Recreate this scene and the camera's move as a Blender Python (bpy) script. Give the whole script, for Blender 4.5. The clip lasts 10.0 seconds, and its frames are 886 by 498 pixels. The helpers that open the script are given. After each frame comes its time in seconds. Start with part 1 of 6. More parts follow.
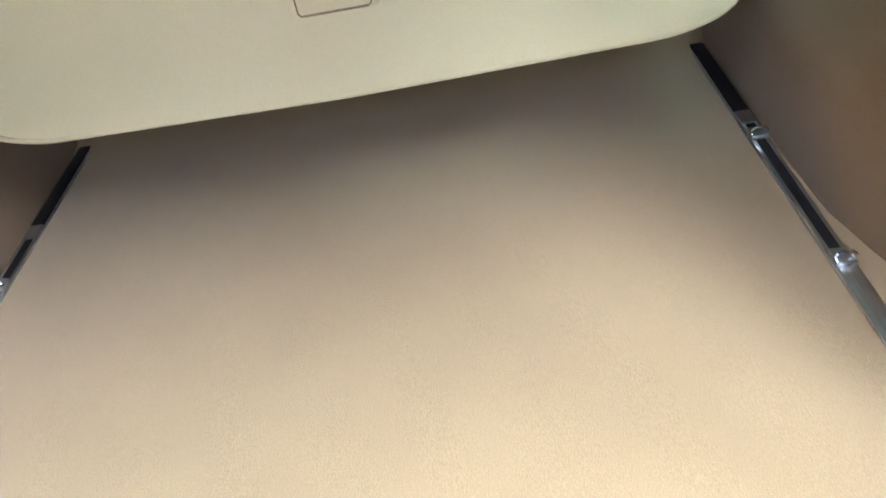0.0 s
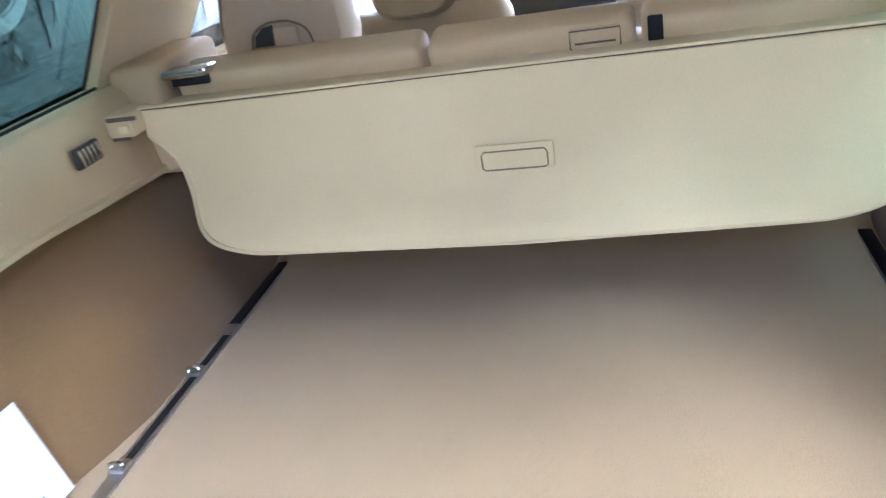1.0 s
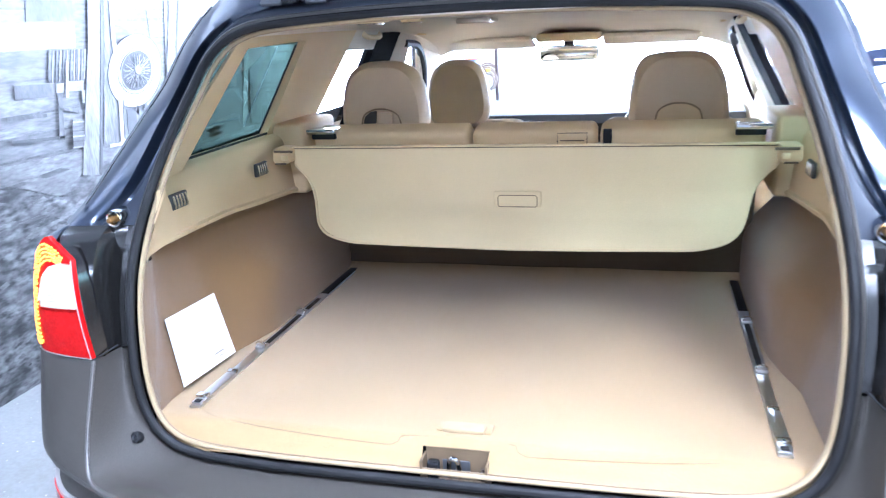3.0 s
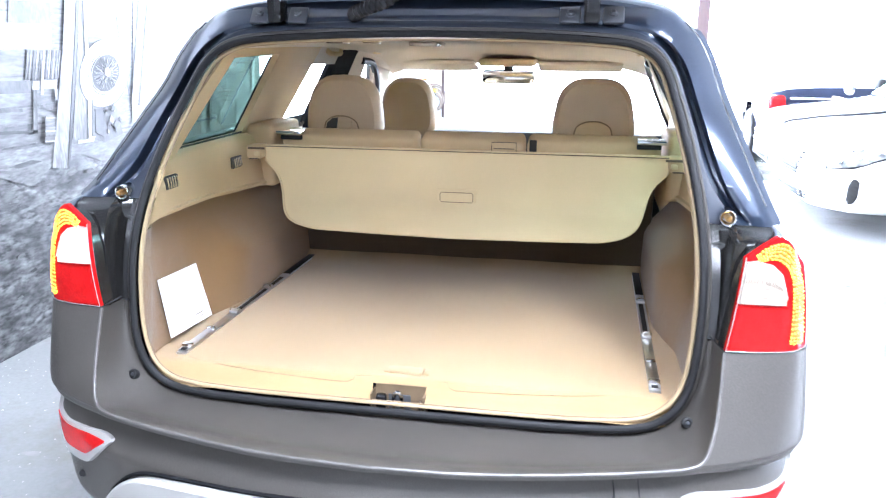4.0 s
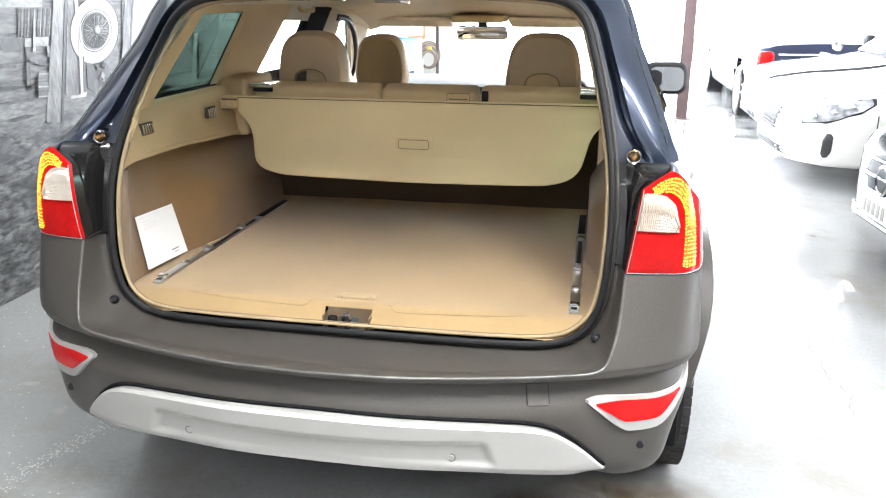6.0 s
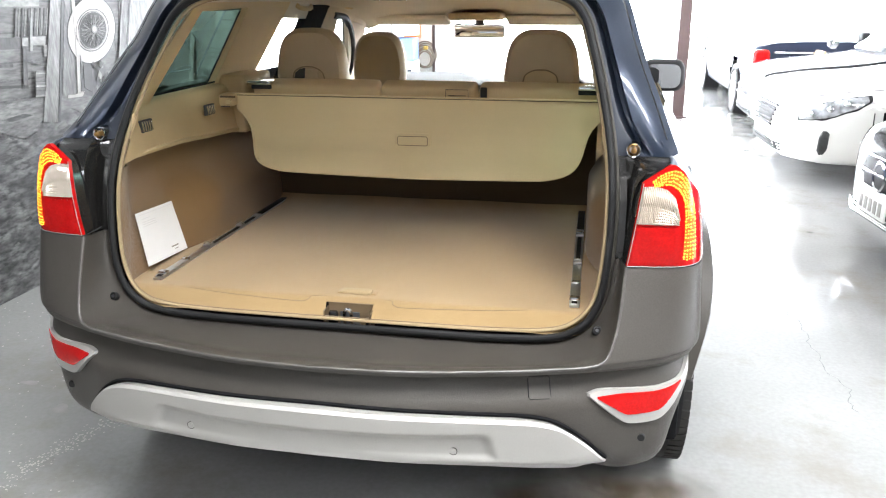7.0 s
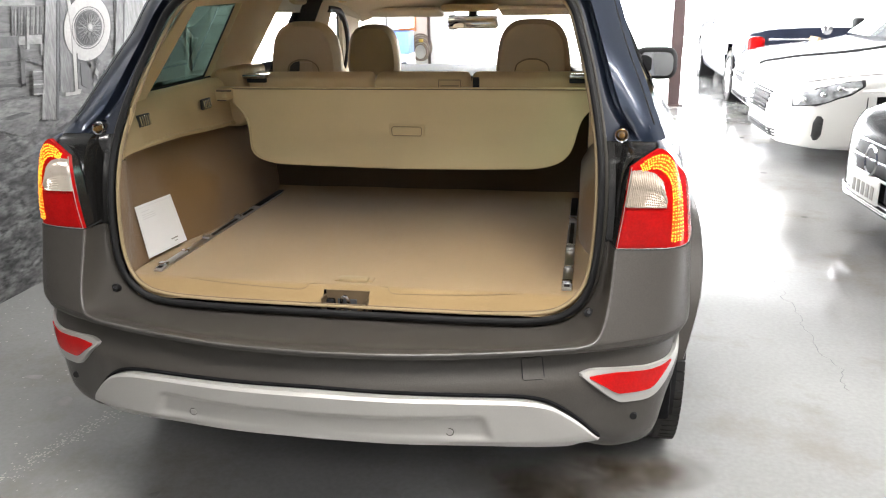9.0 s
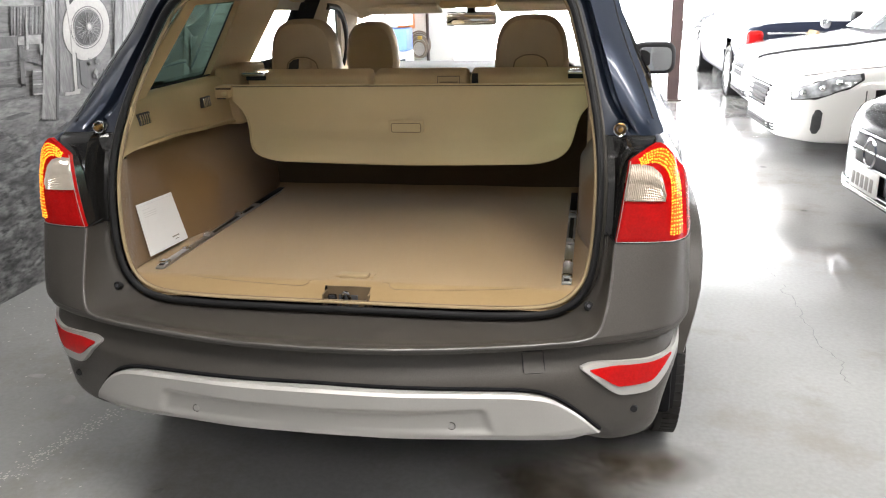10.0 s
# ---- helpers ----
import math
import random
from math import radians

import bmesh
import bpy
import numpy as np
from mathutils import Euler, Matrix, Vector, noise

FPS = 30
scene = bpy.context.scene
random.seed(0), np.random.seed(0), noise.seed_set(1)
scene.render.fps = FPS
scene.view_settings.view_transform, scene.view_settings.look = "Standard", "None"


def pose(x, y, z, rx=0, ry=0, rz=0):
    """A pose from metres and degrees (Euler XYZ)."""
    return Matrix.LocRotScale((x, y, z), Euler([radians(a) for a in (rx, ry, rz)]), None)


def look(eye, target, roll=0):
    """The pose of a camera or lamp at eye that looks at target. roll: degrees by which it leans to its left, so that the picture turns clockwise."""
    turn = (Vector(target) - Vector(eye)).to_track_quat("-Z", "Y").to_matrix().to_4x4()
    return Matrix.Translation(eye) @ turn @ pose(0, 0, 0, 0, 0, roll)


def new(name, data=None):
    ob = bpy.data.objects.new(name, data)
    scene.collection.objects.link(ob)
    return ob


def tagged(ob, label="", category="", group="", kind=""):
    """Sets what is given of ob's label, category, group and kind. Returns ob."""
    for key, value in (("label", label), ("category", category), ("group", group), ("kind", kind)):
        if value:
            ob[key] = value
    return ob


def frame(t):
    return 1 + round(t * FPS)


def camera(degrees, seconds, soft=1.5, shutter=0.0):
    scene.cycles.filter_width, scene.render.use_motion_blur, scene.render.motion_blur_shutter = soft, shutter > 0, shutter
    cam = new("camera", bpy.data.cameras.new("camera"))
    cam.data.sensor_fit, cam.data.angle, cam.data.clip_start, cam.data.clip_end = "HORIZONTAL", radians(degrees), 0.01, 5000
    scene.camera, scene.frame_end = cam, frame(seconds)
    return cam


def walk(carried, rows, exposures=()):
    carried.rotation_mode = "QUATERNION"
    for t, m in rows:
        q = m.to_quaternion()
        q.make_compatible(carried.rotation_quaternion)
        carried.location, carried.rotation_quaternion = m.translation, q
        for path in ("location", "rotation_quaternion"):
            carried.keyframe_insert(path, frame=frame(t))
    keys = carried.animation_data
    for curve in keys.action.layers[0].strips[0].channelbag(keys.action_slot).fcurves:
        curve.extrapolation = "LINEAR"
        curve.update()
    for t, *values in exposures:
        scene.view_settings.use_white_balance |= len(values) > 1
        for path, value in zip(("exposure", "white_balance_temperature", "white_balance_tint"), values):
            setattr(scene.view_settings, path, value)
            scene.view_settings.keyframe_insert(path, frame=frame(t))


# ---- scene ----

# ---------------------------------------------------------------- camera
LENS = 58.65
cam = camera(LENS, 10.0, soft=1.15, shutter=0.45)
PATH = [
    (0.0, pose(0.170, 0.003, 1.310, 51.17, 9.55, -2.07)),
    (0.3, pose(0.194, 0.020, 1.308, 53.83, 10.67, 1.32)),
    (0.6, pose(0.207, 0.011, 1.335, 58.65, 10.60, 8.02)),
    (1.0, pose(0.182, -0.082, 1.349, 64.18, 9.43, 11.56)),
    (1.5, pose(0.173, -0.333, 1.358, 65.75, 8.67, 12.15)),
    (2.0, pose(0.228, -0.499, 1.379, 68.32, 6.70, 14.39)),
    (2.5, pose(0.277, -0.684, 1.378, 71.80, 4.15, 15.13)),
    (2.7, pose(0.293, -0.757, 1.380, 72.75, 3.50, 15.05)),
    (3.8, pose(0.364, -1.208, 1.388, 75.60, 0.15, 11.10)),
    (4.0, pose(0.383, -1.243, 1.389, 75.35, -0.31, 10.69)),
    (4.5, pose(0.476, -1.306, 1.368, 74.33, -0.55, 11.22)),
    (5.0, pose(0.552, -1.361, 1.384, 72.87, -0.12, 11.52)),
    (5.5, pose(0.571, -1.403, 1.391, 72.48, -0.20, 11.23)),
    (7.0, pose(0.561, -1.434, 1.376, 72.52, 0.08, 10.68)),
    (7.5, pose(0.565, -1.435, 1.374, 72.43, 0.33, 10.72)),
    (8.0, pose(0.571, -1.452, 1.372, 72.37, 0.45, 10.56)),
    (8.5, pose(0.577, -1.463, 1.370, 72.23, 0.73, 10.46)),
    (9.0, pose(0.582, -1.473, 1.372, 72.03, 1.01, 10.37)),
    (9.5, pose(0.586, -1.479, 1.370, 71.96, 1.25, 10.36)),
    (10.0, pose(0.584, -1.482, 1.370, 71.83, 1.47, 10.25)),
]
EXPOSURES = [(0.0, 1.02, 4950, 10), (0.5, 0.98, 4950, 13), (1.0, 1.10, 4700, 14), (1.5, 1.17, 4550, 15), (2.0, 1.22, 4500, 14), (2.7, 1.26, 4700, 15), (4.0, 1.25, 5300, 14),
             (4.5, 1.0, 5650, 10), (5.5, 0.65, 6000, 10), (7.0, 0.29, 6150, 10), (8.5, -0.03, 6400, 11), (10.0, -0.32, 6500, 12)]
walk(cam, PATH, EXPOSURES)

# ---------------------------------------------------------------- daylight and lamps
world = bpy.data.worlds.new("world")
scene.world = world
world.use_nodes = True
wn = world.node_tree
wn.nodes.clear()
sky = wn.nodes.new("ShaderNodeTexSky")
sky.sky_type, sky.sun_disc = "NISHITA", False
sky.sun_elevation, sky.sun_rotation = radians(48), radians(40)
bgn = wn.nodes.new("ShaderNodeBackground")
bgn.inputs["Strength"].default_value = 0.12
wout = wn.nodes.new("ShaderNodeOutputWorld")
wn.links.new(sky.outputs[0], bgn.inputs[0])
wn.links.new(bgn.outputs[0], wout.inputs[0])

sun_data = bpy.data.lights.new("sun", "SUN")
sun_data.energy, sun_data.angle, sun_data.color = 3.0, radians(0.5), (1.0, 0.95, 0.88)
sun = new("sun", sun_data)
sun.matrix_world = look((0, 0, 0), (-0.43, -0.51, -0.74))


def area_lamp(name, where, target, sx, sy, watts, color=(1, 1, 1)):
    d = bpy.data.lights.new(name, "AREA")
    d.shape, d.size, d.size_y, d.energy, d.color = "RECTANGLE", sx, sy, watts, color
    ob = new(name, d)
    ob.matrix_world = look(where, target)
    return ob


# ---------------------------------------------------------------- materials
def mat(name, color, rough=0.5, metal=0.0, var=0.12, scale=8.0, bump=0.0, bscale=200.0, coat=0.0, emit=None, estr=0.0,
        fine=0.0, fscale=400.0, spec=0.5, trans=0.0, alpha=1.0, sheen=0.0, rvar=0.0, stretch=(1, 1, 1)):
    m = bpy.data.materials.new(name)
    m.use_nodes = True
    nt = m.node_tree
    p = nt.nodes["Principled BSDF"]
    p.inputs["Roughness"].default_value = rough
    p.inputs["Metallic"].default_value = metal
    p.inputs["Specular IOR Level"].default_value = spec
    p.inputs["Coat Weight"].default_value = coat
    p.inputs["Coat Roughness"].default_value = 0.04
    p.inputs["Transmission Weight"].default_value = trans
    p.inputs["Alpha"].default_value = alpha
    p.inputs["Sheen Weight"].default_value = sheen
    tc = nt.nodes.new("ShaderNodeTexCoord")
    mp = nt.nodes.new("ShaderNodeMapping")
    mp.inputs["Scale"].default_value = stretch
    nt.links.new(tc.outputs["Object"], mp.inputs["Vector"])

    def noise_tex(s, detail):
        n = nt.nodes.new("ShaderNodeTexNoise")
        n.inputs["Scale"].default_value, n.inputs["Detail"].default_value = s, detail
        nt.links.new(mp.outputs[0], n.inputs["Vector"])
        return n

    n1 = noise_tex(scale, 5)
    ramp = nt.nodes.new("ShaderNodeMapRange")
    ramp.inputs["From Min"].default_value, ramp.inputs["From Max"].default_value = 0.3, 0.7
    ramp.inputs["To Min"].default_value, ramp.inputs["To Max"].default_value = 1 - var, 1 + var
    nt.links.new(n1.outputs["Fac"], ramp.inputs["Value"])
    last = ramp.outputs[0]
    if fine:
        n2 = noise_tex(fscale, 2)
        r2 = nt.nodes.new("ShaderNodeMapRange")
        r2.inputs["From Min"].default_value, r2.inputs["From Max"].default_value = 0.3, 0.7
        r2.inputs["To Min"].default_value, r2.inputs["To Max"].default_value = 1 - fine, 1 + fine
        nt.links.new(n2.outputs["Fac"], r2.inputs["Value"])
        mu = nt.nodes.new("ShaderNodeMath")
        mu.operation = "MULTIPLY"
        nt.links.new(last, mu.inputs[0])
        nt.links.new(r2.outputs[0], mu.inputs[1])
        last = mu.outputs[0]
    vm = nt.nodes.new("ShaderNodeVectorMath")
    vm.operation = "SCALE"
    vm.inputs[0].default_value = color
    nt.links.new(last, vm.inputs["Scale"])
    nt.links.new(vm.outputs[0], p.inputs["Base Color"])
    if rvar:
        rr = nt.nodes.new("ShaderNodeMapRange")
        rr.inputs["From Min"].default_value, rr.inputs["From Max"].default_value = 0.3, 0.7
        rr.inputs["To Min"].default_value, rr.inputs["To Max"].default_value = max(rough - rvar, 0.02), rough + rvar
        nt.links.new(n1.outputs["Fac"], rr.inputs["Value"])
        nt.links.new(rr.outputs[0], p.inputs["Roughness"])
    if bump:
        nb = noise_tex(bscale, 3)
        b = nt.nodes.new("ShaderNodeBump")
        b.inputs["Strength"].default_value, b.inputs["Distance"].default_value = bump, 0.002
        nt.links.new(nb.outputs["Fac"], b.inputs["Height"])
        nt.links.new(b.outputs[0], p.inputs["Normal"])
    if emit:
        p.inputs["Emission Color"].default_value = (*emit, 1)
        p.inputs["Emission Strength"].default_value = estr
    return m


M_PAINT = mat("blue_black_metallic_paint", (0.022, 0.032, 0.055), 0.28, 0.5, 0.1, 3, coat=1.0, fine=0.25, fscale=900)
M_CLAD = mat("grey_bumper_plastic", (0.054, 0.049, 0.043), 0.40, 0, 0.08, 5, bump=0.3, bscale=600, fine=0.12, fscale=350, rvar=0.06, spec=0.35)
# lighter copy of the bumper plastic: the crease's highlight as colour
M_CREASEGLINT = mat("bumper_crease_highlight", (0.080, 0.075, 0.069), 0.33, 0, 0.25, 9, spec=0.5, fine=0.2, fscale=120)
M_SILL = mat("beige_sill_plastic", (0.37, 0.285, 0.165), 0.55, 0, 0.05, 6, bump=0.15, bscale=700, spec=0.3)
M_WELL = mat("dark_brown_well_plastic", (0.15, 0.105, 0.058), 0.6, 0, 0.15, 20)
M_BLACK = mat("black_rubber", (0.014, 0.014, 0.015), 0.6, 0, 0.2, 20, bump=0.1, bscale=300, spec=0.25)
M_BLACKGLOSS = mat("black_gloss_plastic", (0.012, 0.012, 0.013), 0.2, 0, 0.1, 10)
M_SILVER = mat("satin_silver_paint", (0.40, 0.392, 0.372), 0.42, 0.3, 0.05, 4, fine=0.04, fscale=500, rvar=0.06)
M_CHROME = mat("chrome", (0.75, 0.75, 0.76), 0.12, 1.0, 0.05, 10)
M_ALU = mat("aluminium", (0.55, 0.55, 0.55), 0.32, 1.0, 0.12, 12, fine=0.1, fscale=300, stretch=(1, 0.05, 1))
M_FLOOR = mat("beige_carpet", (0.330, 0.227, 0.112), 0.95, 0, 0.07, 3.5, bump=0.5, bscale=900, fine=0.16, fscale=700, sheen=0.3, spec=0.1)
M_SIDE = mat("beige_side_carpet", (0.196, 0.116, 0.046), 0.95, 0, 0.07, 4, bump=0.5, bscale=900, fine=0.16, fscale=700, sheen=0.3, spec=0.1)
# carpet darkened in its colour for the shade under the cargo cover
M_BACKSHADE = mat("shade_darkened_back_carpet", (0.085, 0.060, 0.037), 0.95, 0, 0.07, 4, bump=0.5, bscale=900, fine=0.16, fscale=700, sheen=0.2, spec=0.1)
M_TRIM = mat("beige_trim_plastic", (0.615, 0.468, 0.268), 0.6, 0, 0.04, 5, bump=0.2, bscale=800, fine=0.03, fscale=350, spec=0.3)
M_COVER = mat("beige_cover_vinyl", (0.68, 0.555, 0.325), 0.62, 0, 0.05, 3, bump=0.25, bscale=1000, fine=0.04, fscale=600, spec=0.3)
M_LINER = mat("beige_headliner_cloth", (0.68, 0.61, 0.51), 0.95, 0, 0.05, 4, fine=0.06, fscale=600, spec=0.1)
M_SEAT = mat("taupe_seat_leather", (0.55, 0.43, 0.278), 0.5, 0, 0.07, 6, bump=0.35, bscale=450, fine=0.04, spec=0.4)
M_SEAM = mat("dark_seam", (0.12, 0.09, 0.06), 0.8, 0, 0.1)
M_JOINT = mat("brown_joint", (0.24, 0.175, 0.11), 0.9, 0, 0.1)
M_DARKIN = mat("dark_interior_plastic", (0.04, 0.037, 0.034), 0.6, 0, 0.1)
M_RED = mat("red_lens_plastic", (0.42, 0.005, 0.005), 0.16, 0, 0.10, 30, coat=0.0, fine=0.12, fscale=200, spec=0.25)
M_AMBER = mat("lit_amber_led", (0.9, 0.35, 0.03), 0.3, 0, 0.1, emit=(1.0, 0.36, 0.02), estr=1.9)
M_AMBERBED = mat("amber_lens_plastic", (0.70, 0.09, 0.008), 0.2, 0, 0.3, 60, emit=(1.0, 0.14, 0.008), estr=0.45)
M_CLEAR = mat("clear_ribbed_lens", (0.62, 0.54, 0.46), 0.10, 0.45, 0.06, 60, coat=0.9)
M_CLADSATIN = mat("satin_black_plastic", (0.014, 0.0135, 0.013), 0.17, 0, 0.08, 6, bump=0.06, bscale=600, spec=0.9)
M_CHANNEL = mat("dark_blue_primer_paint", (0.020, 0.026, 0.040), 0.45, 0, 0.1, 6, spec=0.3, fine=0.1, fscale=500)
M_MATTBLACK = mat("matt_black_trim", (0.010, 0.010, 0.011), 0.9, 0, 0.2, 20, spec=0.05)
M_HINGE = mat("painted_hinge_steel", (0.10, 0.105, 0.115), 0.35, 0.6, 0.12, 20)
M_TYRE = mat("tyre_rubber", (0.025, 0.024, 0.023), 0.75, 0, 0.2, 15, bump=0.2, bscale=150)
M_RIM = mat("alloy_rim", (0.5, 0.5, 0.5), 0.3, 0.9, 0.08, 8)
M_PAPER = mat("white_card", (0.86, 0.86, 0.86), 0.5, 0, 0.02, 6)
M_INK = mat("grey_print", (0.30, 0.28, 0.26), 0.6, 0, 0.1)
M_FAINT = mat("faint_print", (0.74, 0.74, 0.74), 0.6, 0, 0.05)
M_BRASS = mat("brass_spring", (0.42, 0.24, 0.08), 0.35, 0.8, 0.25, 30)
M_MIRROR = mat("mirror_glass", (0.86, 0.87, 0.87), 0.02, 1.0, 0.0)


def glass(name, tint):
    m = bpy.data.materials.new(name)
    m.use_nodes = True
    nt = m.node_tree
    nt.nodes.remove(nt.nodes["Principled BSDF"])
    tr = nt.nodes.new("ShaderNodeBsdfTransparent")
    tr.inputs[0].default_value = (*tint, 1)
    gl = nt.nodes.new("ShaderNodeBsdfGlossy")
    gl.inputs["Roughness"].default_value = 0.01
    lw = nt.nodes.new("ShaderNodeLayerWeight")
    lw.inputs[0].default_value = 0.5
    pw = nt.nodes.new("ShaderNodeMath")
    pw.operation = "POWER"
    pw.inputs[1].default_value = 4.0
    nt.links.new(lw.outputs["Facing"], pw.inputs[0])
    ma = nt.nodes.new("ShaderNodeMath")
    ma.operation = "MULTIPLY_ADD"
    ma.inputs[1].default_value, ma.inputs[2].default_value = 0.5, 0.03
    nt.links.new(pw.outputs[0], ma.inputs[0])
    mx = nt.nodes.new("ShaderNodeMixShader")
    nt.links.new(ma.outputs[0], mx.inputs[0])
    nt.links.new(tr.outputs[0], mx.inputs[1])
    nt.links.new(gl.outputs[0], mx.inputs[2])
    nt.links.new(mx.outputs[0], nt.nodes["Material Output"].inputs[0])
    return m


M_GLASS = glass("clear_window_glass", (0.93, 0.95, 0.94))
M_TINT = glass("green_tinted_glass", (0.13, 0.205, 0.17))


# ---------------------------------------------------------------- mesh helpers
def finish(ob, angle=35):
    me = ob.data
    for poly in me.polygons:
        poly.use_smooth = True
    me.set_sharp_from_angle(angle=radians(angle))
    return ob


def part(name, bm, material, parent=None, label="", angle=35):
    bmesh.ops.recalc_face_normals(bm, faces=bm.faces)
    me = bpy.data.meshes.new(name)
    bm.to_mesh(me)
    bm.free()
    me.materials.append(material)
    ob = new(name, me)
    if parent is not None:
        ob.parent = parent
    if label:
        tagged(ob, label)
    return finish(ob, angle)


def thing(name, label, category, group="", kind="", at=None):
    ob = new(name)
    if at is not None:
        ob.matrix_basis = at
    return tagged(ob, label, category, group, kind)


def add_grid(bm, rows, close=False, flip=False):
    """rows: lists of points, all of one length."""
    vs = [[bm.verts.new(p) for p in r] for r in rows]
    n = len(vs[0])
    for a, b in zip(vs, vs[1:]):
        for i in range(n if close else n - 1):
            j = (i + 1) % n
            bm.faces.new((a[i], a[j], b[j], b[i]))
    return vs


def grid(rows, close=False, thick=0.0):
    bm = bmesh.new()
    add_grid(bm, rows, close)
    if thick:
        bmesh.ops.recalc_face_normals(bm, faces=bm.faces)
        bmesh.ops.solidify(bm, geom=bm.faces[:], thickness=thick)
    return bm


def box(bm, cx, cy, cz, sx, sy, sz, bevel=0.0, m=None, seg=2):
    r = bmesh.ops.create_cube(bm, size=1.0)
    vs = r["verts"]
    bmesh.ops.scale(bm, vec=(sx, sy, sz), verts=vs)
    if bevel:
        es = list({e for v in vs for e in v.link_edges})
        r2 = bmesh.ops.bevel(bm, geom=es, offset=bevel, segments=seg, profile=0.5, affect="EDGES")
        vs = list({v for f in r2["faces"] for v in f.verts} | {v for v in vs if v.is_valid})
    mm = Matrix.Translation((cx, cy, cz))
    if m is not None:
        mm = mm @ m
    bmesh.ops.transform(bm, matrix=mm, verts=vs)
    return vs


def boxm(*a, **k):
    bm = bmesh.new()
    box(bm, *a, **k)
    return bm


def tube(points, radius, seg=8, closed=False, flat=1.0, bm=None):
    bm = bm or bmesh.new()
    pts = [Vector(p) for p in points]
    rows = []
    n = len(pts)
    side = None
    for i, p in enumerate(pts):
        a = pts[i - 1] if i > 0 or closed else p
        b = pts[(i + 1) % n] if i < n - 1 or closed else p
        d = (b - a).normalized()
        if side is None:
            up = Vector((0, 0, 1)) if abs(d.z) < 0.9 else Vector((0, 1, 0))
            side = d.cross(up)
        s = (side - d * side.dot(d)).normalized()
        side = s
        u = s.cross(d).normalized()
        rows.append([p + s * radius * math.cos(t) + u * radius * flat * math.sin(t) for t in [2 * math.pi * k / seg for k in range(seg)]])
    if closed:
        rows.append(rows[0])
    vs = [[bm.verts.new(q) for q in r] for r in (rows[:-1] if closed else rows)]
    m = len(vs)
    for i in range(m if closed else m - 1):
        a, b = vs[i], vs[(i + 1) % m]
        for k in range(seg):
            bm.faces.new((a[k], a[(k + 1) % seg], b[(k + 1) % seg], b[k]))
    if not closed:
        bm.faces.new(vs[0][::-1])
        bm.faces.new(vs[-1])
    return bm


def lathe(profile, axis="y", seg=32, centre=(0, 0, 0), bm=None, close=False):
    """profile: (radius, along) pairs, turned about the axis."""
    bm = bm or bmesh.new()
    rows = []
    for r, h in profile:
        row = []
        for k in range(seg):
            t = 2 * math.pi * k / seg
            c, s = r * math.cos(t), r * math.sin(t)
            q = {"x": (h, c, s), "y": (c, h, s), "z": (c, s, h)}[axis]
            row.append(Vector(q) + Vector(centre))
        rows.append(row)
    if close:
        rows.append(rows[0])
    add_grid(bm, rows, close=True)
    bmesh.ops.remove_doubles(bm, verts=bm.verts, dist=1e-5)
    return bm


def prism(outline, depth, axis="y", bm=None, bevel=0.0):
    """outline: 2D points in the plane across the axis; the solid runs from depth[0] to depth[1]."""
    bm = bm or bmesh.new()

    def place(p, d):
        return {"x": (d, p[0], p[1]), "y": (p[0], d, p[1]), "z": (p[0], p[1], d)}[axis]

    a = [bm.verts.new(place(p, depth[0])) for p in outline]
    b = [bm.verts.new(place(p, depth[1])) for p in outline]
    n = len(outline)
    bm.faces.new(a)
    bm.faces.new(b[::-1])
    for i in range(n):
        bm.faces.new((a[i], b[i], b[(i + 1) % n], a[(i + 1) % n]))
    if bevel:
        bmesh.ops.recalc_face_normals(bm, faces=bm.faces)
        es = [e for e in bm.edges if len(e.link_faces) == 2 and e.calc_face_angle(0) > 0.9]
        bmesh.ops.bevel(bm, geom=es, offset=bevel, segments=2, profile=0.5, affect="EDGES")
    return bm


def smooth_line(points, n, closed=False):
    """A Catmull-Rom curve through the points, n steps a piece."""
    pts = [Vector(p) for p in points]
    out = []
    m = len(pts)
    for i in range(m if closed else m - 1):
        p0 = pts[(i - 1) % m] if closed or i > 0 else pts[0]
        p1, p2 = pts[i], pts[(i + 1) % m]
        p3 = pts[(i + 2) % m] if closed or i < m - 2 else pts[-1]
        for k in range(n):
            t = k / n
            out.append(0.5 * (2 * p1 + (p2 - p0) * t + (2 * p0 - 5 * p1 + 4 * p2 - p3) * t * t + (3 * p1 - p0 - 3 * p2 + p3) * t ** 3))
    if not closed:
        out.append(pts[-1])
    return out


def flip_x(points):
    return [Vector((-p[0], p[1], p[2])) for p in points]


def sstep(a, b, x):
    t = min(max((x - a) / (b - a), 0), 1)
    return t * t * (3 - 2 * t)


def lerp_table(table, x):
    xs = [r[0] for r in table]
    return float(np.interp(x, xs, [r[1] for r in table]))


# ---------------------------------------------------------------- the hall
WALL_X = -2.16          # inner face of the mural wall
FAR_Y = 13.0            # inner face of the far wall
RIGHT_X = 9.0
BACK_Y = -7.0
CEIL_Z = 3.9


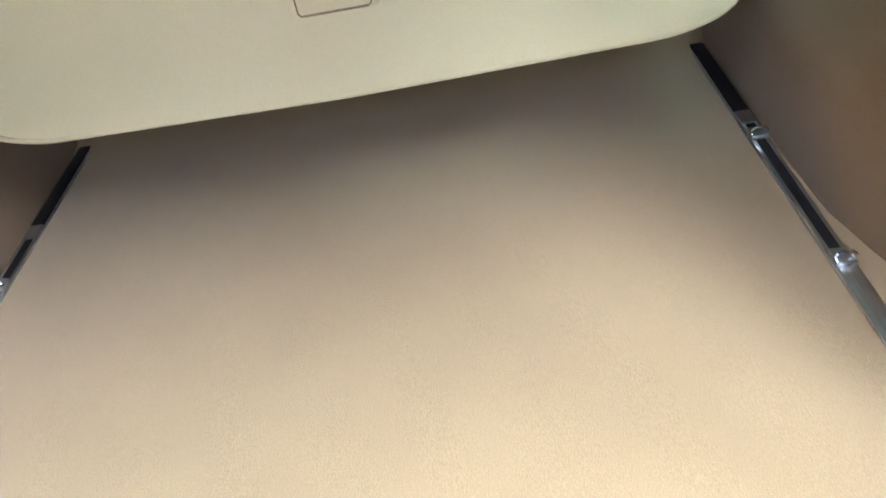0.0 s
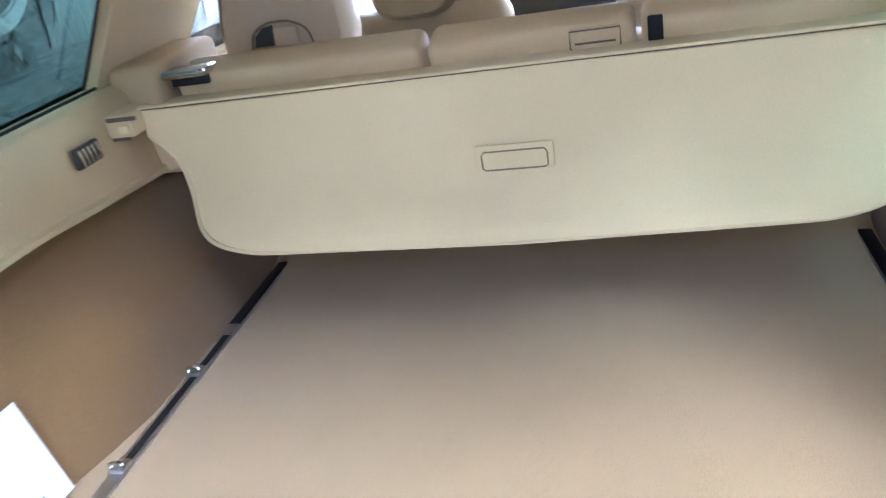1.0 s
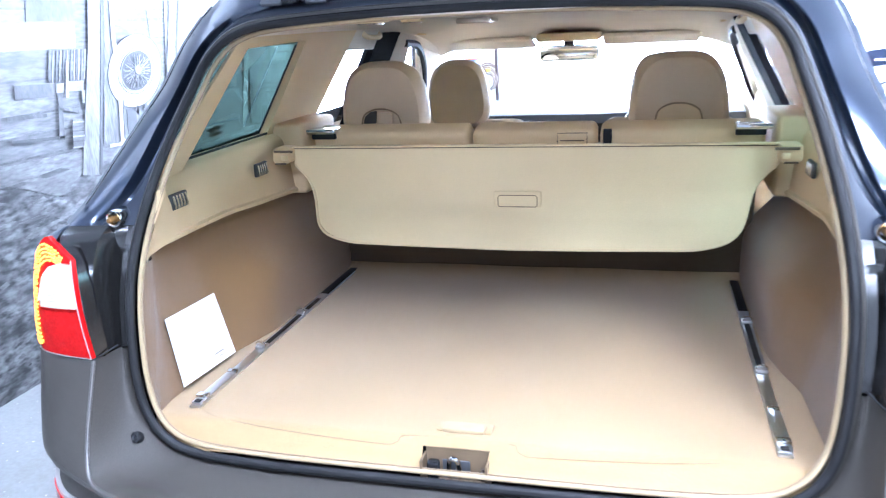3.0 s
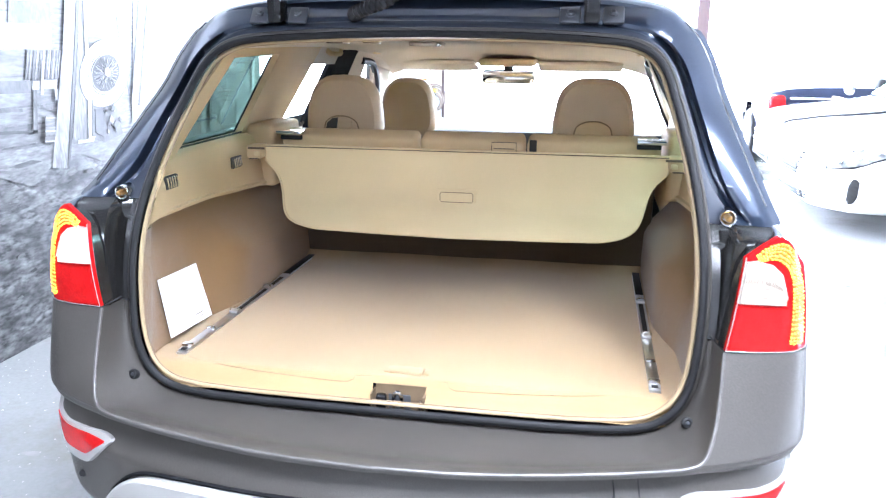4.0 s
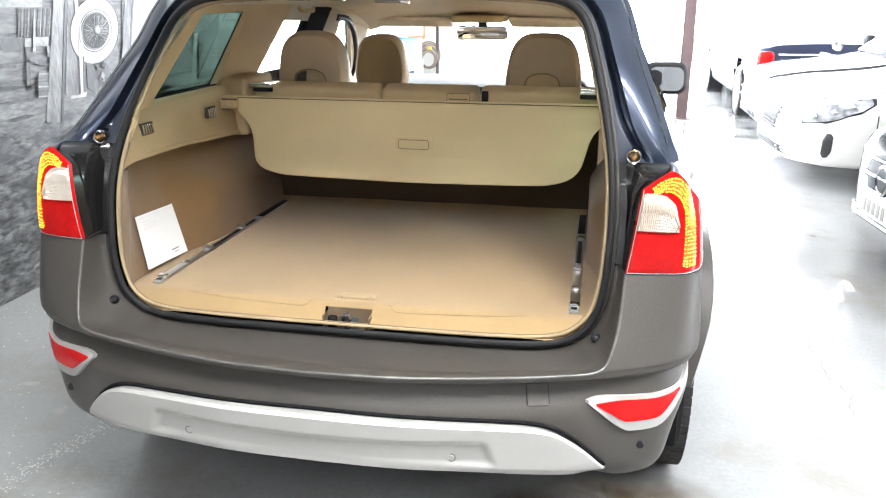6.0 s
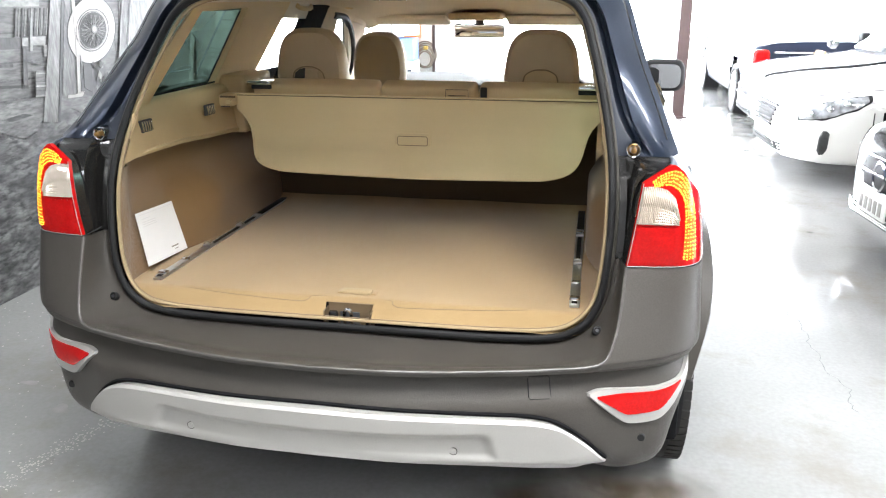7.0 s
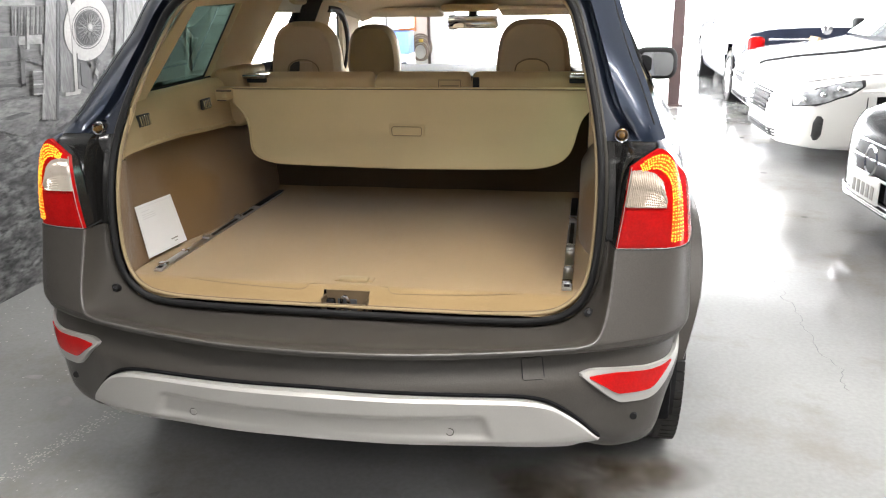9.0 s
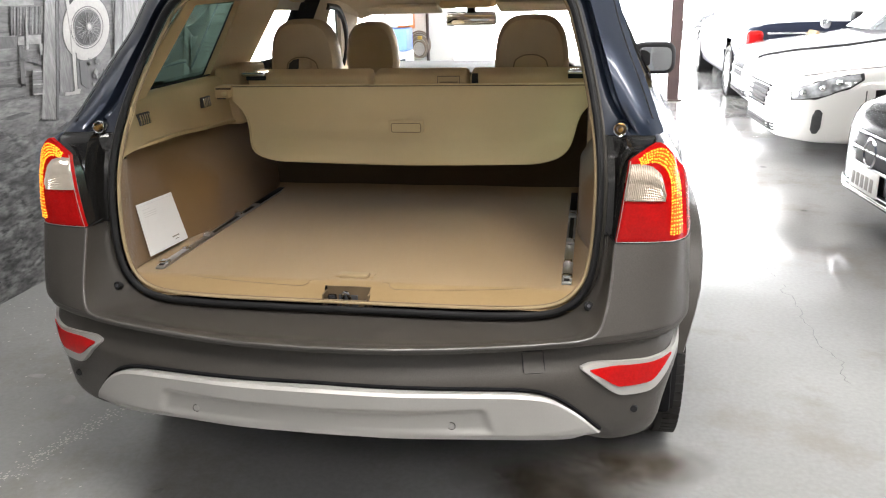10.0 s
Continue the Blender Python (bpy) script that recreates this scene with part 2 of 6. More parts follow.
def floor_material():
    m = mat("polished_grey_concrete", (0.262, 0.262, 0.256), 0.15, 0, 0.1, 1.3, fine=0.05, fscale=60, spec=0.5, rvar=0.08)
    nt = m.node_tree
    p = nt.nodes["Principled BSDF"]
    old = p.inputs["Base Color"].links[0].from_socket
    tc = nt.nodes.new("ShaderNodeTexCoord")
    # worn and dirty patches
    n = nt.nodes.new("ShaderNodeTexNoise")
    n.inputs["Scale"].default_value, n.inputs["Detail"].default_value, n.inputs["Roughness"].default_value = 1.7, 8, 0.7
    nt.links.new(tc.outputs["Object"], n.inputs["Vector"])
    r = nt.nodes.new("ShaderNodeValToRGB")
    r.color_ramp.elements[0].position, r.color_ramp.elements[1].position = 0.52, 0.66
    nt.links.new(n.outputs["Fac"], r.inputs[0])
    mx = nt.nodes.new("ShaderNodeMix")
    mx.data_type = "RGBA"
    mx.inputs["B"].default_value = (0.20, 0.18, 0.15, 1)
    nt.links.new(old, mx.inputs["A"])
    k = nt.nodes.new("ShaderNodeMath")
    k.operation = "MULTIPLY"
    k.inputs[1].default_value = 0.6
    nt.links.new(r.outputs[0], k.inputs[0])
    nt.links.new(k.outputs[0], mx.inputs["Factor"])
    # small dark spots
    v = nt.nodes.new("ShaderNodeTexVoronoi")
    v.inputs["Scale"].default_value = 2.6
    nt.links.new(tc.outputs["Object"], v.inputs["Vector"])
    r2 = nt.nodes.new("ShaderNodeValToRGB")
    r2.color_ramp.elements[0].position, r2.color_ramp.elements[1].position = 0.05, 0.09
    r2.color_ramp.elements[0].color = (0.6, 0.6, 0.6, 1)
    r2.color_ramp.elements[1].color = (1, 1, 1, 1)
    nt.links.new(v.outputs["Distance"], r2.inputs[0])
    m2 = nt.nodes.new("ShaderNodeMix")
    m2.data_type, m2.blend_type = "RGBA", "MULTIPLY"
    m2.inputs["Factor"].default_value = 1.0
    nt.links.new(mx.outputs["Result"], m2.inputs["A"])
    nt.links.new(r2.outputs[0], m2.inputs["B"])
    nt.links.new(m2.outputs["Result"], p.inputs["Base Color"])
    return m


M_GROUND = floor_material()
M_WHITEWALL = mat("white_wall_paint", (0.74, 0.74, 0.73), 0.7, 0, 0.05, 2, bump=0.1, bscale=120)
# greys for unseen walls and ceiling, picked to hold down bounced light
M_DIMWALL = mat("grey_wall_paint", (0.29, 0.29, 0.29), 0.8, 0, 0.08, 2)
M_CEIL = mat("grey_ceiling", (0.33, 0.33, 0.33), 0.8, 0, 0.05, 2)
M_STEEL = mat("brown_steel_paint", (0.055, 0.034, 0.032), 0.5, 0, 0.15, 6, bump=0.1, bscale=80)

M_OUT = bpy.data.materials.new("daylight_outside")
M_OUT.use_nodes = True
M_OUT.node_tree.nodes["Principled BSDF"].inputs["Emission Color"].default_value = (0.97, 0.985, 1.0, 1)
M_OUT.node_tree.nodes["Principled BSDF"].inputs["Emission Strength"].default_value = 20.0

tagged(part("floor", boxm((WALL_X + RIGHT_X) / 2, 3.0, -0.1, RIGHT_X - WALL_X + 0.4, 26.0, 0.2), M_GROUND),
       "polished grey concrete garage floor with stains and cracks", "floor", kind="structure")


def wall_with_openings(name, axis, at, lo, hi, height, openings, thick=0.2, label="white painted garage wall", paint=None):
    """A wall across the axis, with openings (from, to, sill, head) right through it."""
    bm = bmesh.new()
    cuts = sorted(openings)
    edge = lo
    pieces = []
    for a, b, sill, head in cuts:
        pieces.append((edge, a, 0, height))
        if sill > 0:
            pieces.append((a, b, 0, sill))
        pieces.append((a, b, head, height))
        edge = b
    pieces.append((edge, hi, 0, height))
    for a, b, z0, z1 in pieces:
        if axis == "x":
            box(bm, at, (a + b) / 2, (z0 + z1) / 2, thick, b - a, z1 - z0)
        else:
            box(bm, (a + b) / 2, at, (z0 + z1) / 2, b - a, thick, z1 - z0)
    return tagged(part(name, bm, paint or M_WHITEWALL), label, "wall", kind="structure")


wall_with_openings("wall_west", "x", WALL_X - 0.1, BACK_Y, FAR_Y, CEIL_Z, [(4.62, 9.0, 0.0, 3.0)])
wall_with_openings("wall_north", "y", FAR_Y + 0.1, WALL_X - 0.2, RIGHT_X + 0.2, CEIL_Z, [(-1.95, 8.6, 0.0, 3.3)])
# east opening is unseen, added to bring daylight in from the right
wall_with_openings("wall_east", "x", RIGHT_X + 0.1, BACK_Y, FAR_Y, CEIL_Z, [(0.5, 11.0, 0.6, 3.2)], label="grey painted garage wall", paint=M_DIMWALL)
wall_with_openings("wall_south", "y", BACK_Y - 0.1, WALL_X - 0.2, RIGHT_X + 0.2, CEIL_Z, [], label="grey painted garage wall", paint=M_DIMWALL)
tagged(part("ceiling", boxm((WALL_X + RIGHT_X) / 2, 3.0, CEIL_Z + 0.1, RIGHT_X - WALL_X + 0.4, 20.4, 0.2), M_CEIL),
       "grey painted garage ceiling", "ceiling", kind="structure")


def backdrop(cx, cy, sx, sy):
    ob = part("backdrop", boxm(cx, cy, 2.0, sx, sy, 9.0), M_OUT)
    return tagged(ob, "overexposed white daylight outside the opening", "backdrop", kind="structure")


backdrop(4.0, FAR_Y + 3.2, 16.0, 0.1)
backdrop(WALL_X - 2.2, 9.5, 0.1, 14.0)
# glow behind the unseen east opening, added to light floor and car
backdrop(RIGHT_X + 2.2, 5.5, 0.1, 16.0)


# panels stay out of view; their size and places are made up
def ceiling_light(x, y, watts):
    t = thing("ceiling_light", "large white ceiling light panel, unseen and added, switched on", "ceiling light", "ceiling lights", at=pose(x, y, CEIL_Z - 0.06))
    part("body", boxm(0, 0, 0.02, 1.0, 1.7, 0.08, 0.01), M_WHITEWALL, t)
    part("diffuser", boxm(0, 0, -0.035, 0.94, 1.62, 0.03, 0.01), M_TUBE, t, "glowing opal diffuser")
    area_lamp("ceiling_lamp", (x, y, CEIL_Z - 0.14), (x, y, 0), 0.94, 1.6, watts, (1.0, 0.97, 0.92))


M_TUBE = mat("lit_diffuser", (0.9, 0.9, 0.88), 0.5, 0, 0, emit=(1, 0.97, 0.92), estr=3.0)
# added light for bay and floor; (0.6, -4.6) and (0.4, 6.6) are fill
for lx, ly, lw_ in ((0.15, -0.95, 130), (1.50, -1.10, 135), (0.6, -4.6, 90), (3.4, -0.7, 120), (0.4, 6.6, 280), (6.2, 6.6, 90)):
    ceiling_light(lx, ly, lw_)

# steel column near the parked cars
column = thing("steel_column", "brown painted steel column on the garage floor", "column", at=pose(1.59, 8.75, 0))
bm = bmesh.new()
box(bm, 0, -0.06, CEIL_Z / 2, 0.13, 0.012, CEIL_Z)
box(bm, 0, 0.06, CEIL_Z / 2, 0.13, 0.012, CEIL_Z)
box(bm, 0, 0, CEIL_Z / 2, 0.012, 0.108, CEIL_Z)
part("shaft", bm, M_STEEL, column)
part("base_plate", boxm(0, 0, 0.008, 0.22, 0.22, 0.016, 0.003), M_STEEL, column)

# ---------------------------------------------------------------- black and white mural on the wall
def print_tone(name, v, contrast, size, stretch, grain=0.35, gsize=38, warm=1.0):
    """A grey of the printed photo: tone, blotches with their size and direction, and grain."""
    v *= 0.72
    return mat("mural_print_" + name, (v * warm, v * 0.985, v * 0.955 / warm), 0.55, 0, contrast, size, fine=grain, fscale=gsize, stretch=stretch)


M_M = {
    "rubble": print_tone("rubble", 0.105, 0.95, 9, (1, 0.55, 1.5), 0.9, 34, 0.985),
    "earth": print_tone("earth", 0.135, 0.45, 7, (1, 0.5, 2.0), 0.45, 40),
    "plank": print_tone("plank", 0.128, 0.40, 6, (1, 0.5, 3.0), 0.45, 34),
    "soft": print_tone("soft", 0.105, 0.45, 7, (1, 0.5, 2.4), 0.45, 30),
    "board": print_tone("board", 0.165, 0.30, 7, (1, 0.6, 2.4), 0.35, 34),
    "post": print_tone("post", 0.125, 0.42, 9, (1, 2.6, 0.5), 0.45, 36),
    "palepost": print_tone("palepost", 0.20, 0.30, 9, (1, 2.6, 0.5), 0.35, 36),
    "dark": print_tone("dark", 0.022, 0.4, 9, (1, 1, 1)),
    "mid": print_tone("mid", 0.066, 0.5, 8, (1, 1.4, 0.8), 0.45),
    "pale": print_tone("pale", 0.26, 0.25, 8, (1, 0.8, 1.6), 0.25),
    "cream": print_tone("cream", 0.47, 0.10, 7, (1, 1, 1), 0.08, 60, 1.02),
}

mural = thing("wall_mural", "black and white barn photo mural with chair and spare wheel", "mural", at=pose(WALL_X, 0, 0))
MURAL_Y1 = 4.60
MY0 = BACK_Y + 2
part("print", boxm(0.004, (MY0 + MURAL_Y1) / 2, 1.74, 0.008, MURAL_Y1 - MY0, 1.72), M_M["plank"], mural)
part("print", boxm(0.005, (MY0 + MURAL_Y1) / 2, 0.44, 0.010, MURAL_Y1 - MY0, 0.88), M_M["rubble"], mural, "dark rough ground of the print")


def flat(points, tone, layer):
    x = 0.010 + 0.0022 * layer
    return part("print", prism(points, (x - 0.0015, x), "x"), M_M[tone], mural)


def rect(y0, y1, z0, z1, tone, layer, lean=0.0):
    return flat([(y0, z0), (y1, z0), (y1 + lean, z1), (y0 + lean, z1)], tone, layer)


def disc(y, z, ry_, rz_, tone, layer, hole=0.0, skew=0.0):
    """An ellipse of the print, or a ring of it, leaning by skew."""
    n = 48
    turn = [2 * math.pi * k / n for k in range(n)]
    ring = [(y + ry_ * math.cos(t) + skew * rz_ * math.sin(t), z + rz_ * math.sin(t)) for t in turn]
    if not hole:
        return flat(ring, tone, layer)
    bm = bmesh.new()
    x = 0.010 + 0.0022 * layer
    inner = [(y + (ry_ - hole) * math.cos(t) + skew * (rz_ - hole) * math.sin(t), z + (rz_ - hole * rz_ / ry_) * math.sin(t)) for t in turn]
    add_grid(bm, [[(x, *p) for p in ring], [(x, *p) for p in inner]], close=True)
    return part("print", bm, M_M[tone], mural)


rng = random.Random(4)
# barn boards, in long rows
z = 0.93
while z < 2.5:
    h = rng.uniform(0.07, 0.15)
    y = -4.9
    while y < MURAL_Y1 - 0.1:
        w = min(rng.uniform(0.5, 1.5), MURAL_Y1 - 0.02 - y)
        rect(y, y + w - 0.004, z, z + h - 0.006, rng.choice(["plank", "plank", "soft", "board"]), 0)
        y += w
    rect(-4.9, MURAL_Y1 - 0.02, z - 0.007, z + 0.001, "mid", 1)
    z += h
# trodden earth in front of the boards, with an uneven edge towards the rubble
edge = [(-4.9 + 0.19 * k, 0.80 + 0.045 * math.sin(1.7 * k) + 0.025 * math.sin(4.1 * k + 1)) for k in range(50)]
flat([(-4.9, 0.945), ] + edge + [(4.55, 0.90)], "earth", 2)
for k in range(46):
    y, w = rng.uniform(0.6, 4.2), rng.uniform(0.03, 0.13)
    zc = rng.uniform(0.62, 0.86)
    flat([(y - w, zc), (y - 0.3 * w, zc - rng.uniform(0.006, 0.02)), (y + w, zc - 0.004), (y + 0.4 * w, zc + rng.uniform(0.006, 0.022))], rng.choice(["rubble", "mid", "earth", "mid"]), 3 + k % 3)
for k in range(90):
    y, w, zc = rng.uniform(0.6, 4.2), rng.uniform(0.008, 0.045), rng.uniform(0.06, 0.76)
    flat([(y - w, zc), (y - 0.2 * w, zc - 0.4 * w), (y + w, zc - 0.1 * w), (y + 0.5 * w, zc + 0.45 * w)], rng.choice(["dark", "mid", "earth", "dark", "board"]), 3 + k % 3)
# far posts of the print
for py in (-3.9, -2.1, -0.4, 0.9):
    rect(py, py + 0.10, 0.82, 2.55, "palepost", 2, 0.02)
    rect(py + 0.10, py + 0.115, 0.80, 2.55, "dark", 3, 0.02)
    rect(py + 0.115, py + 0.21, 0.84, 2.55, "post", 2, 0.02)
# chair with a slatted back, and the pale chest over it
rect(1.72, 2.19, 1.352, 1.46, "pale", 2, 0.02)
rect(1.92, 2.20, 1.465, 1.56, "mid", 2, 0.02)
flat([(1.984, 1.221), (2.211, 1.208), (2.258, 1.343), (2.013, 1.349)], "soft", 2)
for k, (y, tone) in enumerate(((2.010, "mid"), (2.031, "palepost"), (2.052, "dark"), (2.074, "board"), (2.096, "mid"), (2.119, "pale"), (2.142, "dark"), (2.164, "palepost"), (2.179, "dark"), (2.193, "palepost"), (2.213, "mid"), (2.234, "pale"))):
    rect(y - 0.030, y - 0.021, 1.215, 1.345, tone, 3, 0.038)
flat([(1.78, 1.165), (2.010, 1.158), (2.025, 1.210), (1.79, 1.22)], "mid", 3)
flat([(2.014, 1.171), (2.061, 1.168), (2.072, 1.208), (2.025, 1.210)], "pale", 4)
flat([(2.091, 1.172), (2.186, 1.165), (2.199, 1.209), (2.102, 1.211)], "pale", 4)
flat([(2.066, 1.145), (2.086, 1.145), (2.118, 1.30), (2.104, 1.30)], "pale", 5)
flat([(1.985, 0.973), (2.017, 0.969), (2.049, 1.169), (2.025, 1.171)], "mid", 4)
flat([(2.166, 1.113), (2.186, 1.113), (2.196, 1.166), (2.176, 1.166)], "pale", 4)
flat([(2.015, 1.100), (2.15, 1.068), (2.152, 1.082), (2.08, 1.098), (2.015, 1.112)], "mid", 4)
flat([(1.72, 1.088), (1.94, 1.078), (1.94, 1.092), (1.72, 1.104)], "mid", 3)
flat([(1.72, 0.995), (2.02, 0.976), (2.02, 0.988), (1.72, 1.010)], "dark", 4)
# jug beside the chair
flat([(2.056, 0.928), (2.128, 0.920), (2.152, 1.040), (2.082, 1.046)], "soft", 5)
for u in (0.02, 0.24, 0.42, 0.62, 0.94):
    flat([(2.054 + 0.026 * u, 0.924 + 0.118 * u), (2.130 + 0.024 * u, 0.918 + 0.118 * u), (2.132 + 0.024 * u, 0.925 + 0.118 * u), (2.056 + 0.026 * u, 0.931 + 0.118 * u)], "mid" if u in (0.24, 0.62) else "pale", 6)
# the pair of posts, the wheel arch and its foot
flat([(2.090, 0.800), (2.203, 0.781), (2.356, 1.375), (2.64, 2.55), (2.55, 2.55), (2.272, 1.376)], "palepost", 4)
flat([(2.199, 0.782), (2.216, 0.779), (2.379, 1.374), (2.66, 2.55), (2.635, 2.55), (2.356, 1.375)], "dark", 5)
flat([(2.263, 0.911), (2.392, 0.895), (2.449, 1.373), (2.60, 2.55), (2.665, 2.55), (2.384, 1.374)], "post", 4)
flat([(2.385, 0.905), (2.425, 0.906), (2.462, 1.171), (2.462, 1.39), (2.60, 2.55), (2.58, 2.55), (2.436, 1.39), (2.429, 1.20)], "cream", 6)
flat([(2.412, 0.915), (2.424, 0.915), (2.452, 1.10), (2.444, 1.10)], "mid", 7)
flat([(2.295, 0.892), (2.420, 0.888), (2.440, 0.913), (2.416, 0.912), (2.36, 0.904), (2.300, 0.910)], "cream", 7)
# panels and the post past the wheel
flat([(2.80, 0.95), (3.56, 0.90), (3.62, 1.75), (2.95, 1.75)], "palepost", 2)
flat([(2.80, 1.04), (2.87, 1.04), (3.06, 1.64), (2.98, 1.64)], "post", 4)
flat([(2.872, 1.04), (2.885, 1.04), (3.076, 1.64), (3.06, 1.64)], "dark", 5)
rect(2.46, 2.86, 1.46, 1.475, "mid", 4, 0.0)
# spare wheel with a white wall and wire spokes
WY, WZ, SK = 2.590, 1.226, 0.26
disc(WY, WZ, 0.222, 0.176, "dark", 4, 0.0, SK)
disc(WY - 0.004, WZ, 0.212, 0.171, "cream", 5, 0.0, SK)
disc(WY - 0.004, WZ, 0.150, 0.112, "mid", 6, 0.008, SK)
disc(WY - 0.004, WZ, 0.128, 0.100, "dark", 6, 0.0, SK)
disc(WY - 0.004, WZ, 0.126, 0.098, "pale", 7, 0.006, SK)
for k in range(44):
    t0 = 2 * math.pi * k / 44 + rng.uniform(-0.04, 0.04)
    t1 = t0 + (0.55 if k % 2 else -0.55)
    r1 = rng.uniform(0.80, 1.0)
    p0 = (WY - 0.004 + 0.024 * math.cos(t1) + SK * 0.019 * math.sin(t1), WZ + 0.019 * math.sin(t1))
    p1 = (WY - 0.004 + 0.118 * r1 * math.cos(t0) + SK * 0.092 * r1 * math.sin(t0), WZ + 0.092 * r1 * math.sin(t0))
    nx, nz = -(p1[1] - p0[1]), p1[0] - p0[0]
    ln = math.hypot(nx, nz) / rng.uniform(0.0010, 0.0024)
    flat([(p0[0] - nx / ln, p0[1] - nz / ln), (p1[0] - nx / ln, p1[1] - nz / ln), (p1[0] + nx / ln, p1[1] + nz / ln), (p0[0] + nx / ln, p0[1] + nz / ln)], ("palepost", "pale", "board")[k % 3], 8 + k % 3)
disc(WY - 0.004, WZ + 0.004, 0.026, 0.021, "pale", 11)
disc(WY - 0.006, WZ + 0.006, 0.016, 0.013, "cream", 12)
# shade and rubble under the wheel
flat([(2.416, 0.907), (2.53, 0.872), (2.70, 0.90), (2.66, 1.05), (2.56, 1.064), (2.47, 1.062), (2.443, 1.077)], "mid", 3)
flat([(2.455, 0.93), (2.52, 0.90), (2.545, 1.05), (2.47, 1.05)], "dark", 4)
for k in range(14):
    y, zc, w = rng.uniform(2.54, 2.68), rng.uniform(0.92, 1.05), rng.uniform(0.008, 0.022)
    flat([(y - w, zc), (y, zc - w), (y + w, zc), (y, zc + 1.3 * w)], rng.choice(["palepost", "mid", "board", "dark"]), 5 + k % 3)
# milk churn between a pale post and stacked boxes
flat([(3.10, 0.80), (3.58, 0.80), (3.66, 1.22), (3.30, 1.22)], "dark", 4)
flat([(3.568, 0.812), (3.625, 0.817), (3.771, 1.279), (3.708, 1.280)], "palepost", 5)
flat([(3.693, 0.829), (3.858, 0.811), (4.018, 0.843), (4.106, 0.969), (4.147, 1.128), (4.085, 1.171), (3.872, 1.192), (3.744, 1.165)], "soft", 6)
flat([(3.72, 0.86), (3.77, 0.85), (3.83, 1.14), (3.77, 1.14)], "dark", 7)
flat([(3.90, 0.86), (3.95, 0.87), (4.03, 1.13), (3.98, 1.15)], "palepost", 7)
for zc in (0.985, 1.015, 1.045, 1.165):
    flat([(3.73 + 0.3 * (zc - 0.9), zc - 0.01), (3.92, zc + 0.008), (4.10 + 0.2 * (zc - 1), zc - 0.008), (4.10 + 0.2 * (zc - 1), zc + 0.003), (3.92, zc + 0.02), (3.73 + 0.3 * (zc - 0.9), zc + 0.002)], "dark", 8)
flat([(3.804, 0.837), (3.888, 0.828), (3.964, 0.912), (3.902, 0.946), (3.846, 0.931)], "pale", 8)
for k in range(3):
    flat([(3.825 + 0.03 * k, 0.835), (3.837 + 0.03 * k, 0.835), (3.862 + 0.03 * k, 0.915), (3.850 + 0.03 * k, 0.915)], "dark", 9)
flat([(3.74, 1.20), (4.03, 1.20), (4.06, 1.36), (3.80, 1.36)], "mid", 5)
flat([(4.045, 1.193), (4.274, 1.183), (4.353, 1.303), (4.076, 1.309)], "pale", 5)
flat([(4.07, 1.31), (4.44, 1.30), (4.46, 1.40), (4.10, 1.41)], "palepost", 5)
flat([(4.16, 1.238), (4.33, 1.236), (4.335, 1.248), (4.165, 1.250)], "dark", 6)
flat([(4.10, 0.82), (4.36, 0.82), (4.39, 1.178), (4.15, 1.16)], "board", 5)
flat([(4.37, 0.82), (4.41, 0.82), (4.492, 1.341), (4.452, 1.342)], "cream", 6)

# things on the wall past the side opening
M_ORANGE = mat("orange_paint", (0.75, 0.22, 0.04), 0.4, 0, 0.08, 6)
M_YELLOW = mat("yellow_paint", (0.70, 0.50, 0.10), 0.5, 0, 0.1, 6)
M_BLUE = mat("blue_paint", (0.10, 0.20, 0.55), 0.5, 0, 0.1, 6)
M_HOSE = mat("grey_brown_hose", (0.20, 0.16, 0.13), 0.5, 0, 0.15, 10)
WX = WALL_X + 0.002
tagged(part("wall_partition", boxm((WALL_X - 1.40) / 2, 10.35, CEIL_Z / 2, -1.40 - WALL_X, 0.2, CEIL_Z), M_WHITEWALL), "white partition wall stub", "wall", kind="structure")
PY = 10.248
cab = thing("tool_cabinet", "orange wall cabinet in the corner of the partition", "cabinet")
part("body", boxm(-2.06, PY - 0.16, 1.00, 0.19, 0.32, 0.30, 0.01), M_ORANGE, cab)
part("door", boxm(-2.06, PY - 0.328, 1.00, 0.17, 0.014, 0.27, 0.004), M_ORANGE, cab)
pole = thing("yellow_pole", "yellow pole leaning in the corner under the cabinet", "pole")
part("shaft", tube([(-1.98, PY - 0.30, 0.0), (-2.05, PY - 0.06, 0.84)], 0.045, 10), M_YELLOW, pole)
sacks = thing("stacked_boxes", "white and blue boxes stacked against the wall", "boxes")
for k, (dy, z, m) in enumerate(((0.0, 0.15, M_PAPER), (0.04, 0.45, M_PAPER), (-0.02, 0.75, M_BLUE), (0.03, 1.03, M_PAPER), (0.0, 1.24, M_PAPER))):
    part("carton", boxm(WX + 0.16, 9.36 + dy, z, 0.30, 0.36, 0.29 if k < 3 else 0.2, 0.008), m, sacks)
reel = thing("hose_reel", "coiled grey brown hose hanging on a wall hook", "hose", at=pose(-1.905, PY - 0.02, 0.62))
for k in range(6):
    r = 0.165 - 0.014 * k
    part("hose_loop", tube([(r * math.cos(t) + 0.006 * (k % 2), -0.012 * k, 1.15 * r * math.sin(t) - 0.012 * k) for t in [2 * math.pi * i / 30 for i in range(30)]], 0.011, 8, closed=True), M_HOSE, reel)
part("hook", boxm(0.02, -0.04, 0.10, 0.06, 0.10, 0.05, 0.01), M_YELLOW, reel)
pipe = thing("wall_pipe", "grey vertical pipe fixed to the white partition", "pipe")
